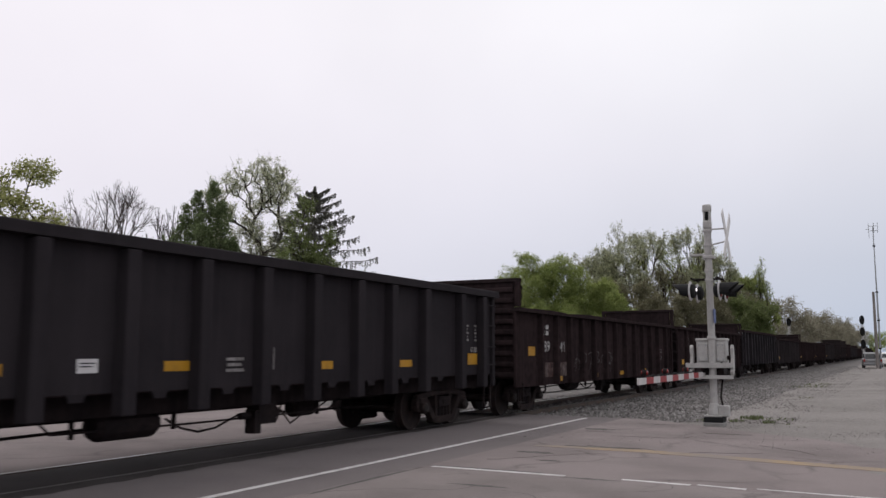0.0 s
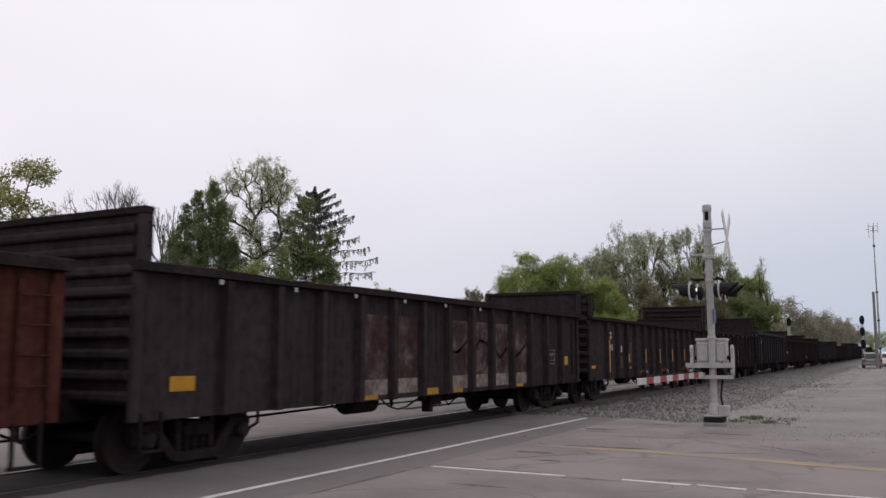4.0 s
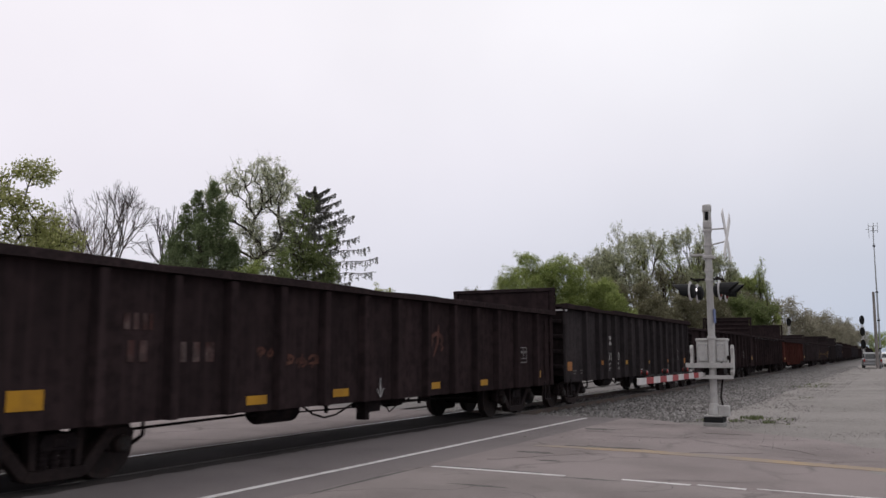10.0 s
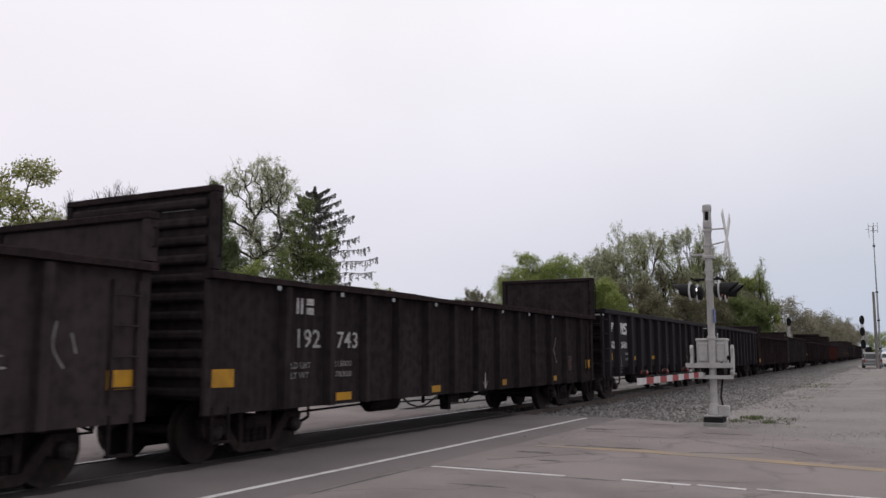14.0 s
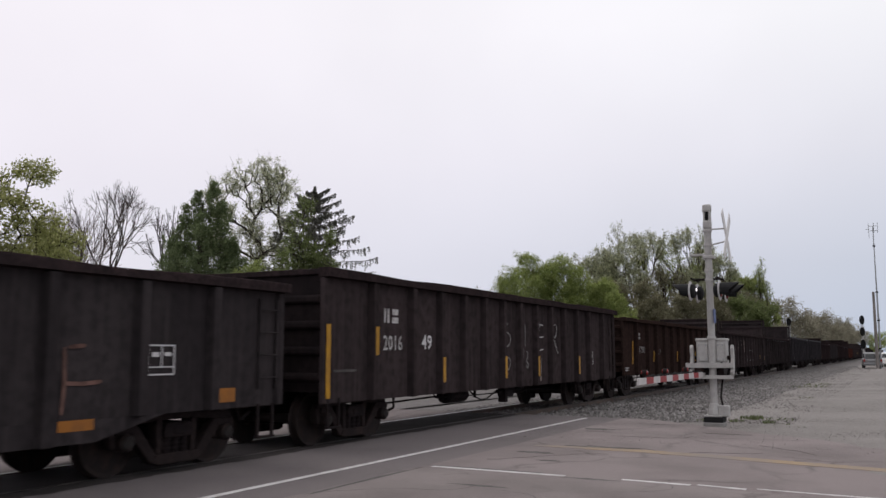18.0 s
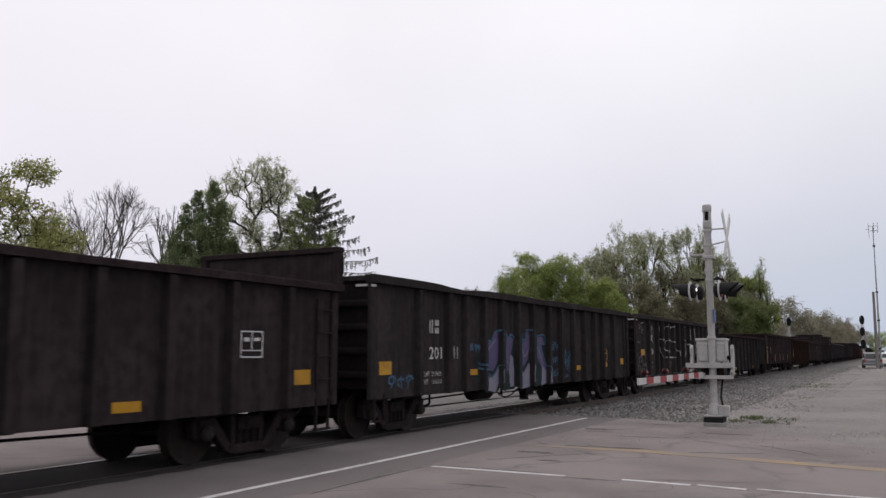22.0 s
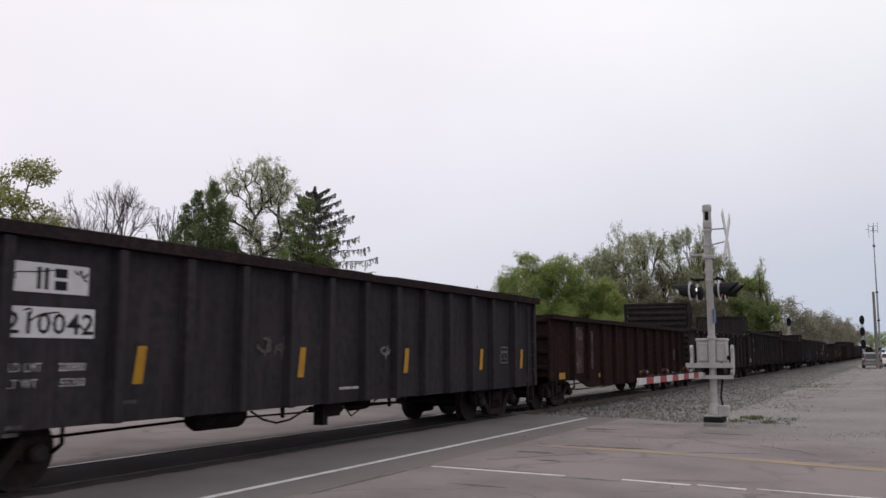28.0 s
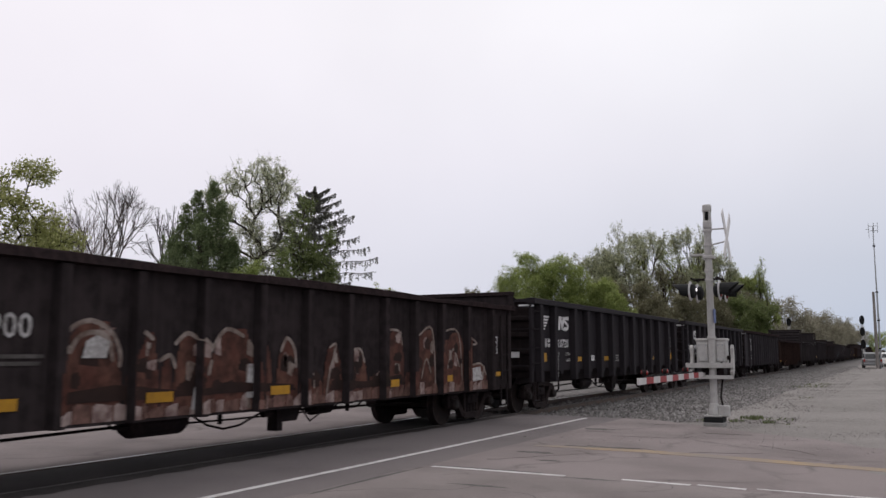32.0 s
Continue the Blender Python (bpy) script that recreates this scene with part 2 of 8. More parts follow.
SPRAY_CREAM = material("cream_spray_paint", (0.27, 0.225, 0.205), 0.8, second=(0.12, 0.082, 0.068), scale=3, amount=0.85, third=(0.06, 0.040, 0.032), scale3=9, amount3=0.6, spec=0.12)
SPRAY_CHALK = material("flaking_pale_pink_spray_paint", (0.30, 0.235, 0.22), 0.8, second=(0.17, 0.115, 0.105), scale=2.2, amount=0.8, third=(0.075, 0.032, 0.028), scale3=7, amount3=0.75, spec=0.1)
SPRAY_UMBER = material("dark_umber_spray_paint", (0.030, 0.017, 0.015), 0.8, second=(0.016, 0.011, 0.010), scale=3, amount=0.8, spec=0.12)
SPRAY_PINK = material("dusty_pink_spray_paint", (0.175, 0.098, 0.082), 0.8, second=(0.075, 0.042, 0.036), scale=3, amount=0.85, third=(0.035, 0.020, 0.017), scale3=9, amount3=0.6, spec=0.12)
FADED_RED = material("flaking_red_and_cream_paint", (0.055, 0.024, 0.022), 0.85, second=(0.17, 0.142, 0.138), scale=1.9, amount=0.75, third=(0.022, 0.015, 0.014), scale3=7, amount3=0.85, spec=0.12)
ALUMINIUM = material("weathered_aluminium_paint", (0.40, 0.385, 0.375), 0.6, 0.15, second=(0.29, 0.28, 0.27), scale=5, amount=0.7, third=(0.47, 0.455, 0.45), scale3=25, amount3=0.4, bump=0.1)
LAMP_BLACK = material("matt_black_hood", (0.010, 0.010, 0.011), 0.75, second=(0.02, 0.0195, 0.02), scale=8, amount=0.6, spec=0.2)
LAMP_DISC = material("grey_backing_disc", (0.48, 0.46, 0.465), 0.7, second=(0.32, 0.305, 0.305), scale=6, amount=0.6)
LENS_RED = material("red_lens", (0.16, 0.012, 0.012), 0.2)
LENS_LIT = material("lit_peep_lamp", (0.8, 0.75, 0.8), 0.3, emit=((1.0, 0.92, 0.97), 4.0))
GATE_WHITE = material("white_gate_sheeting", (0.50, 0.475, 0.475), 0.6, second=(0.38, 0.36, 0.36), scale=4, amount=0.6)
GATE_RED = material("red_gate_sheeting", (0.27, 0.028, 0.032), 0.6, second=(0.19, 0.025, 0.028), scale=4, amount=0.6)
SIGN_WHITE = material("white_sign_sheeting", (0.66, 0.64, 0.64), 0.6, second=(0.52, 0.50, 0.50), scale=4, amount=0.6)
SIGN_BLUE = material("blue_notice_plate", (0.06, 0.09, 0.22), 0.6, second=(0.10, 0.13, 0.26), scale=6, amount=0.5)
CONCRETE = material("grey_concrete", (0.26, 0.25, 0.24), 0.9, second=(0.18, 0.17, 0.165), scale=6, amount=0.7, bump=0.3)
GALVANISED = material("galvanised_steel", (0.33, 0.34, 0.35), 0.5, 0.5, second=(0.24, 0.25, 0.26), scale=8, amount=0.6)
POLE_WOOD = material("weathered_pole_timber", (0.20, 0.18, 0.17), 0.9, second=(0.13, 0.115, 0.105), scale=3, amount=0.7)
CAR_SILVER = material("silver_vehicle_paint", (0.22, 0.22, 0.225), 0.35, 0.4, second=(0.18, 0.18, 0.185), scale=2, amount=0.5)
CAR_WHITE = material("white_vehicle_paint", (0.75, 0.74, 0.74), 0.35, second=(0.66, 0.65, 0.65), scale=2, amount=0.5)
CAR_GLASS = material("dark_vehicle_glass", (0.02, 0.022, 0.025), 0.08, spec=0.6)
TYRE = material("tyre_rubber", (0.02, 0.02, 0.02), 0.85, second=(0.04, 0.038, 0.036), scale=9, amount=0.5)
LAMP_TAIL = material("tail_lamp_red", (0.25, 0.015, 0.012), 0.25)
BARK = material("grey_brown_bark", (0.058, 0.047, 0.042), 0.95, second=(0.034, 0.027, 0.025), scale=3, amount=0.7, bump=0.5, bump_scale=12, vary=0.15, spec=0.15)
BARK_PALE = material("pale_twig_bark", (0.15, 0.12, 0.115), 0.95, second=(0.10, 0.08, 0.075), scale=3, amount=0.7, vary=0.12, spec=0.15)
LEAF_SPRING = leafy("spring_green_leaves", (0.37, 0.385, 0.24), (0.52, 0.525, 0.37), (0.24, 0.26, 0.15), 0.55)
LEAF_PALE = leafy("pale_grey_green_leaves", (0.47, 0.485, 0.345), (0.62, 0.62, 0.47), (0.30, 0.325, 0.20), 0.6)
LEAF_YELLOW = leafy("yellow_green_leaves", (0.295, 0.31, 0.115), (0.41, 0.41, 0.19), (0.20, 0.21, 0.075), 0.5)
LEAF_GREEN = leafy("fresh_green_leaves", (0.275, 0.325, 0.105), (0.37, 0.41, 0.16), (0.19, 0.235, 0.07), 0.55)
# a darker fresh green, with the crowns' own shading put into the colour
LEAF_MID_SHADED = leafy("mid_green_leaves", (0.165, 0.20, 0.075), (0.24, 0.28, 0.12), (0.10, 0.125, 0.045), 0.5)
LEAF_DULL = leafy("budding_brown_green_leaves", (0.195, 0.185, 0.112), (0.28, 0.265, 0.17), (0.125, 0.115, 0.072), 0.5)
NEEDLE_DARK = leafy("dark_spruce_needles", (0.135, 0.132, 0.115), (0.20, 0.195, 0.17), (0.085, 0.086, 0.073))
NEEDLE_GREEN = leafy("cedar_green_sprays", (0.135, 0.172, 0.082), (0.205, 0.245, 0.12), (0.08, 0.105, 0.05))
# paler, greyer brown-green: distance haze is mixed into this leaf colour
LEAF_HAZED = leafy("thin_brown_green_leaves", (0.27, 0.25, 0.185), (0.36, 0.34, 0.26), (0.19, 0.175, 0.125), 0.5)


# ---- building blocks ----
def box(bm, x0, x1, y0, y1, z0, z1):
    v = [bm.verts.new((x, y, z)) for z in (z0, z1) for y in (y0, y1) for x in (x0, x1)]
    for f in ((0, 2, 3, 1), (4, 5, 7, 6), (0, 1, 5, 4), (2, 6, 7, 3), (0, 4, 6, 2), (1, 3, 7, 5)):
        bm.faces.new([v[i] for i in f])
    return v


def beam(bm, a, b, r, sides=6, r2=None):
    """A round bar from a to b."""
    a, b = Vector(a), Vector(b)
    q = (b - a).to_track_quat("Z", "Y").to_matrix()
    rings = []
    for p, rr in ((a, r), (b, r if r2 is None else r2)):
        rings.append([bm.verts.new(p + q @ Vector((rr * math.cos(2 * math.pi * i / sides), rr * math.sin(2 * math.pi * i / sides), 0))) for i in range(sides)])
    for i in range(sides):
        j = (i + 1) % sides
        bm.faces.new((rings[0][i], rings[0][j], rings[1][j], rings[1][i]))
    bm.faces.new(rings[0][::-1])
    bm.faces.new(rings[1])


def lathe(bm, profile, sides, m):
    """Turns (radius, height) points round the z axis of m."""
    rings = []
    for r, h in profile:
        rings.append([bm.verts.new(m @ Vector((r * math.cos(2 * math.pi * i / sides), r * math.sin(2 * math.pi * i / sides), h))) for i in range(sides)])
    for a, b in zip(rings, rings[1:]):
        for i in range(sides):
            j = (i + 1) % sides
            bm.faces.new((a[i], a[j], b[j], b[i]))
    bm.faces.new(rings[0][::-1])
    bm.faces.new(rings[-1])


def slab(bm, outline, x0, x1):
    """A plate with an outline in (y, z), from x0 to x1."""
    a = [bm.verts.new((x0, y, z)) for y, z in outline]
    b = [bm.verts.new((x1, y, z)) for y, z in outline]
    n = len(outline)
    for i in range(n):
        j = (i + 1) % n
        bm.faces.new((a[i], a[j], b[j], b[i]))
    bm.faces.new(a[::-1])
    bm.faces.new(b)


def soften(bm, width):
    bmesh.ops.recalc_face_normals(bm, faces=bm.faces)
    bmesh.ops.bevel(bm, geom=list(bm.edges), offset=width, segments=1, affect="EDGES", clamp_overlap=True)


def to_mesh(name, bm, mat, smooth=False):
    bmesh.ops.recalc_face_normals(bm, faces=bm.faces)
    me = bpy.data.meshes.new(name)
    bm.to_mesh(me)
    bm.free()
    me.materials.append(mat)
    if smooth:
        me.polygons.foreach_set("use_smooth", [True] * len(me.polygons))
    return me


def made(name, mat, fn, bevel=0.0, smooth=False):
    bm = bmesh.new()
    fn(bm)
    if bevel:
        soften(bm, bevel)
    return to_mesh(name, bm, mat, smooth)


def part(name, data, mat, parent, label="", m=None):
    """Links a mesh as one object under a thing or a part."""
    if isinstance(data, bmesh.types.BMesh):
        data = to_mesh(name, data, mat)
    ob = new(name, data)
    ob.parent = parent
    if m is not None:
        ob.matrix_basis = m
    if mat is not None and data.materials[0] != mat:
        ob.material_slots[0].link = "OBJECT"
        ob.material_slots[0].material = mat
    return tagged(ob, label)


def at(x, y, z, rx=0, ry=0, rz=0):
    return pose(x, y, z, rx, ry, rz)


# ---- setting: ground, road, track ----
TRACK = -9.95          # the track's centre line runs along y at this x
ROAD_FAR, ROAD_NEAR = 21.15, 4.0


def sheet(name, outline, z0, z1, mat, label, category, bevel=0.0):
    bm = bmesh.new()
    a = [bm.verts.new((x, y, z0)) for x, y in outline]
    b = [bm.verts.new((x, y, z1)) for x, y in outline]
    n = len(outline)
    for i in range(n):
        j = (i + 1) % n
        bm.faces.new((a[i], a[j], b[j], b[i]))
    bm.faces.new(a[::-1])
    bm.faces.new(b)
    return tagged(new(name, to_mesh(name, bm, mat)), label, category, kind="structure")


def ground_mesh():
    bm = bmesh.new()
    steps = [-2600, -900, -300, -120, -60, -30, 0, 30, 60, 120, 300, 900, 2600]
    rows = [[bm.verts.new((x, y, -0.34)) for x in steps] for y in steps]
    for a, b in zip(rows, rows[1:]):
        for i in range(len(steps) - 1):
            bm.faces.new((a[i], a[i + 1], b[i + 1], b[i]))
    return to_mesh("ground", bm, EARTH)


tagged(new("ground", ground_mesh()), "grassy earth that reaches the horizon under everything", "ground", kind="structure")

# old cracked asphalt on the near side, with a flared edge towards the gravel
sheet("road", [(-6.08, -14), (30, -14), (30, 12.6), (6.0, 12.9), (2.2, 14.9), (-0.24, 16.42), (-1.36, 17.6), (-2.45, 18.35), (-3.7, 19.5), (-5.2, 20.85), (-6.08, 21.1)],
      -0.3, 0.0, ASPHALT_OLD, "old cracked grey asphalt road before the crossing", "road")
sheet("crossing_apron", [(-9.16, 2.0), (-6.076, 2.0), (-6.076, 21.12), (-9.16, 21.25)], -0.3, -0.004, ASPHALT_NEW, "smooth darker asphalt apron beside the near rail", "road")
# the shade under the wagons is part of the infill's dark colour
sheet("crossing_infill", [(-10.60, 2.0), (-9.30, 2.0), (-9.30, 21.25), (-10.60, 21.25)], -0.3, -0.012, ASPHALT_STAIN_SHADE, "dark asphalt infill between the rails, oil stain and wagon shade in its colour", "road")
sheet("far_road", [(-70, -8), (-10.74, -8), (-10.74, 21.3), (-70, 26)], -0.3, -0.006, ASPHALT_OLD, "pale worn asphalt road beyond the track", "road")

# crossing edge line, centre line, edge dashes
sheet("edge_line", [(-6.985, 2.0), (-6.875, 2.0), (-6.875, 20.68), (-6.985, 20.7)], -0.003, 0.001, LINE_WHITE, "worn white painted line along the crossing", "road marking")
for i, (x0, x1) in enumerate(((-5.95, -3.95), (-3.19, -2.32), (-2.24, -1.66), (-1.55, 0.4), (0.55, 3.4), (3.6, 9.0))):
    sheet("lane_line", [(x0, 10.86 + 0.01 * i), (x1, 10.83 - 0.03 * i), (x1, 10.93 - 0.03 * i), (x0, 10.96 - 0.01 * i)], 0.0005, 0.004, LINE_WHITE,
          "broken white lane edge line, worn through", "road marking")
sheet("centre_line", [(-5.7, 14.06), (-3.75, 13.98), (-0.22, 13.28), (10.0, 12.1), (10.0, 12.46), (-0.22, 13.66), (-3.75, 14.36), (-5.7, 14.30)], 0.0005, 0.004, LINE_YELLOW,
      "faded yellow centre line", "road marking")


def ragged(pts, seed, step=0.22, rough=0.05):
    """An outline broken up into short uneven bits."""
    r = random.Random(seed)
    out = []
    for (x0, y0), (x1, y1) in zip(pts, pts[1:] + pts[:1]):
        n = max(1, min(40, int(math.hypot(x1 - x0, y1 - y0) / step)))
        out += [(x0 + (x1 - x0) * i / n + r.uniform(-rough, rough), y0 + (y1 - y0) * i / n + r.uniform(-rough, rough)) for i in range(n)]
    return out


# painted strip of the train's soft shadow, with some oil stain
sheet("stained_strip", ragged([(-9.16, 2.1), (-8.80, 2.1), (-8.76, 8.0), (-8.84, 14.0), (-8.86, 21.0), (-9.15, 21.1)], 31, 0.12, 0.05), -0.0035, -0.0005, ASPHALT_STAIN_SHADE, "dark strip along the near rail, wagon shade painted with the stain", "road")
sheet("broken_road", ragged([(-6.0, 2.0), (-6.12, 8.4), (-6.10, 9.3), (-6.12, 10.5), (-5.5, 10.78), (-4.0, 10.74), (-2.67, 10.74), (-1.85, 10.72), (-1.2, 10.6), (-0.5, 10.66), (1.5, 10.5), (3.5, 10.5), (3.5, 2.0)], 33), 0.0004, 0.003, ASPHALT_BROKEN,
      "broken rubbly asphalt outside the lane line", "road")



def tar_patch(cx, cy, rx, ry, seed):
    """A sunken, broken patch in the asphalt with a ragged outline."""
    r = random.Random(seed)
    pts = []
    for i in range(22):
        a = 2 * math.pi * i / 22
        k = r.uniform(0.6, 1.1)
        pts.append((cx + rx * k * math.cos(a), cy + ry * k * math.sin(a)))
    return sheet("asphalt_patch", pts, 0.0005, 0.0035, PATCH, "dark ragged tar patch in the old asphalt", "road patch")


PATCH = material("dark_broken_asphalt", (0.085, 0.077, 0.075), 0.95, second=(0.16, 0.148, 0.145), scale=4, amount=0.8, third=(0.05, 0.045, 0.043), scale3=30, amount3=0.6, bump=0.8, bump_scale=40)
for i, p in enumerate(((-3.57, 10.76, 0.40, 0.06), (-4.55, 14.42, 0.7, 0.09), (-5.7, 17.8, 0.35, 0.16), (-3.0, 17.9, 0.5, 0.05), (-4.9, 19.6, 0.5, 0.05), (-6.05, 9.2, 0.05, 1.5), (-5.2, 11.0, 0.9, 0.05), (-4.6, 9.6, 0.5, 0.07), (-3.9, 14.25, 0.5, 0.07), (-5.3, 13.2, 0.35, 0.12), (-4.7, 12.3, 0.2, 0.08))):
    tar_patch(*p, i)


# hairline and open cracks that wander over the old asphalt
def crack(x, y, heading, length, seed):
    r = random.Random(seed)
    left, right = [], []
    a, n = radians(heading), int(length / 0.12)
    for i in range(n + 1):
        w = 0.0042 * (0.35 + math.sin(math.pi * i / n)) * r.uniform(0.5, 1.4)
        left.append((x - w * math.sin(a), y + w * math.cos(a)))
        right.append((x + w * math.sin(a), y - w * math.cos(a)))
        a += r.uniform(-0.4, 0.4)
        x, y = x + 0.12 * math.cos(a), y + 0.12 * math.sin(a)
    return sheet("crack", left + right[::-1], 0.0006, 0.0042, PATCH, "open crack in the old asphalt", "road crack")


for i, c in enumerate(((-6.0, 8.2, 88, 2.4), (-5.6, 12.0, 20, 2.2), (-4.9, 14.6, -12, 2.0), (-3.2, 14.0, 60, 1.6), (-5.0, 16.5, 10, 1.8), (0.4, 12.0, 80, 1.8), (-4.4, 9.4, -20, 2.2), (-3.0, 9.9, 30, 1.6), (-2.2, 16.0, -30, 1.6))):
    crack(*c, 70 + i)


# ballast bed and gravel beside it
def strip_mesh(name, xs, zs, y0, y1, step, mat, rough, seed):
    r = random.Random(seed)
    bm = bmesh.new()
    rows = []
    n = max(2, int((y1 - y0) / step))
    for j in range(n + 1):
        y = y0 + (y1 - y0) * (j / n)
        rows.append([bm.verts.new((x + r.uniform(-rough, rough), y, z + r.uniform(-rough, rough) * 0.6)) for x, z in zip(xs, zs)])
    for a, b in zip(rows, rows[1:]):
        for i in range(len(xs) - 1):
            bm.faces.new((a[i], a[i + 1], b[i + 1], b[i]))
    return to_mesh(name, bm, mat)


BED_X = [TRACK + v for v in (-5.5, -3.4, -2.6, -1.75, -0.9, 0, 0.9, 1.75, 2.3, 3.0, 4.2, 5.0, 5.6)]
BED_Z = [-0.33, -0.28, -0.24, -0.15, -0.145, -0.15, -0.145, -0.15, -0.17, -0.18, -0.11, -0.075, -0.06]
tagged(new("ballast_bed", strip_mesh("ballast_bed", BED_X, BED_Z, 21.2, 640, 1.0, BALLAST, 0.03, 3)), "grey crushed-stone ballast under the track", "ballast", kind="structure")
tagged(new("ballast_bed", strip_mesh("ballast_bed", BED_X, BED_Z, -80, 2.0, 2.0, BALLAST, 0.03, 4)), "grey crushed-stone ballast under the track", "ballast", kind="structure")
LOT_X = [-4.75, -4.1, -3.4, -2.0, 0, 3, 8, 20, 60]
LOT_Z = [-0.085, -0.05, -0.03, -0.02, -0.01, -0.02, -0.03, -0.05, -0.2]
tagged(new("gravel_yard", strip_mesh("gravel_yard", LOT_X, LOT_Z, 12.0, 420, 1.5, GRAVEL, 0.035, 5)), "pale grey gravel yard beside the track", "gravel", kind="structure")


tagged(new("gravel_strip", strip_mesh("gravel_strip", [-34, -27, -22, -18, TRACK - 5.0], [-0.30, -0.12, -0.10, -0.14, -0.26], 21.6, 330, 3.0, BALLAST, 0.03, 6)), "dark ballast strip beyond the track", "gravel", kind="structure")


def stones(name, n, x0, x1, y0, y1, zfun, smin, smax, mat, seed, label, crowd=1.0):
    """Loose broken stones: uneven six-point lumps, all in one mesh."""
    r = np.random.default_rng(seed)
    x = x0 + (x1 - x0) * r.uniform(0, 1, n) ** crowd
    y = y0 + (y1 - y0) * r.uniform(0, 1, n) ** 1.7
    z = np.interp(x, *zfun)
    s = r.uniform(smin, smax, n)
    unit = np.array([(1, 0, 0), (0, 1, 0), (-1, 0, 0), (0, -1, 0), (0, 0, 0.8), (0, 0, -0.8)], float)
    v = unit[None] * r.uniform(0.6, 1.3, (n, 6, 1)) * s[:, None, None]
    a = r.uniform(0, 6.28, n)
    c, d = np.cos(a)[:, None], np.sin(a)[:, None]
    v = np.stack([v[..., 0] * c - v[..., 1] * d, v[..., 0] * d + v[..., 1] * c, v[..., 2]], -1)
    v += np.stack([x, y, z + s * 0.25], -1)[:, None]
    tri = np.array([(0, 1, 4), (1, 2, 4), (2, 3, 4), (3, 0, 4), (1, 0, 5), (2, 1, 5), (3, 2, 5), (0, 3, 5)])
    f = (tri[None] + 6 * np.arange(n)[:, None, None]).reshape(-1, 3)
    me = bpy.data.meshes.new(name)
    me.from_pydata(v.reshape(-1, 3).tolist(), [], f.tolist())
    me.materials.append(mat)
    return tagged(new(name, me), label, "stones", kind="stuff")


stones("ballast_stones", 30000, TRACK - 3.0, -4.2, 21.3, 120, (BED_X + LOT_X[1:], BED_Z + LOT_Z[1:]), 0.025, 0.06, STONE, 11, "loose grey ballast stones along the track")
stones("mixed_stones", 5500, -4.5, -2.2, 21.3, 110, (LOT_X, LOT_Z), 0.010, 0.032, STONE_MIXED, 14, "stray ballast stones thinning out over the gravel", 2.2)
stones("gravel_stones", 16000, -5.6, 5.0, 17.0, 62, (LOT_X, LOT_Z), 0.005, 0.015, STONE_PALE, 12, "loose pale gravel in the yard")
stones("road_grit", 700, -6.5, 2.0, 15.5, 21.0, ([-7, 3], [0.0, 0.0]), 0.006, 0.016, STONE_PALE, 13, "grit scattered along the edge of the asphalt")


def weeds(name, spots, seed, label):
    r = np.random.default_rng(seed)
    v, f = [], []
    for cx, cy, rad, n, h in spots:
        for _ in range(n):
            a, k = r.uniform(0, 6.28), r.uniform(0, 1) ** 0.5 * rad
            x, y = cx + k * math.cos(a), cy + k * math.sin(a) * 1.4
            z = float(np.interp(x, LOT_X, LOT_Z))
            b, w, hh = r.uniform(0, 6.28), r.uniform(0.008, 0.02), h * r.uniform(0.4, 1.1)
            dx, dy = math.cos(b), math.sin(b)
            lx, ly = r.normal(0, 0.45, 2) * hh
            i = len(v)
            v += [(x - dx * w, y - dy * w, z), (x + dx * w, y + dy * w, z), (x + lx * 0.5 + dx * w, y + ly * 0.5 + dy * w, z + hh * 0.6), (x + lx, y + ly, z + hh)]
            f += [(i, i + 1, i + 2), (i, i + 2, i + 3)]
    me = bpy.data.meshes.new(name)
    me.from_pydata(v, [], f)
    me.materials.append(WEED)
    return tagged(new(name, me), label, "weeds", kind="stuff")


weeds("weeds", [(-3.5, 21.7, 0.2, 60, 0.07), (-3.18, 22.6, 0.2, 80, 0.10), (-2.7, 21.4, 0.14, 60, 0.08), (-3.3, 22.9, 0.3, 70, 0.09), (-4.25, 21.6, 0.2, 50, 0.07), (-2.4, 21.0, 0.2, 16, 0.05),
                (-2.6, 22.6, 0.35, 40, 0.05), (-4.0, 45.5, 1.0, 120, 0.09), (-3.7, 49.0, 0.8, 60, 0.09), (-2.0, 20.2, 0.2, 10, 0.04), (-3.0, 34.0, 0.4, 24, 0.06)], 21, "low green weeds in the gravel")


# rails and ties
def rail_mesh(y0, y1):
    bm = bmesh.new()
    prof = [(-0.07, -0.17), (0.07, -0.17), (0.07, -0.155), (0.012, -0.13), (0.012, -0.045), (0.035, -0.035), (0.035, -0.006), (-0.035, -0.006), (-0.035, -0.035), (-0.012, -0.045), (-0.012, -0.13), (-0.07, -0.155)]
    a = [bm.verts.new((x, y0, z)) for x, z in prof]
    b = [bm.verts.new((x, y1, z)) for x, z in prof]
    for i in range(len(prof)):
        j = (i + 1) % len(prof)
        bm.faces.new((a[i], a[j], b[j], b[i]))
    bm.faces.new(a[::-1])
    bm.faces.new(b)
    return to_mesh("rail", bm, RAIL_STEEL)


rail_me = rail_mesh(-80, 640)
head_me = made("rail_head", RAIL_HEAD, lambda bm: box(bm, -0.033, 0.033, -80, 640, -0.0055, 0.0), 0.0)
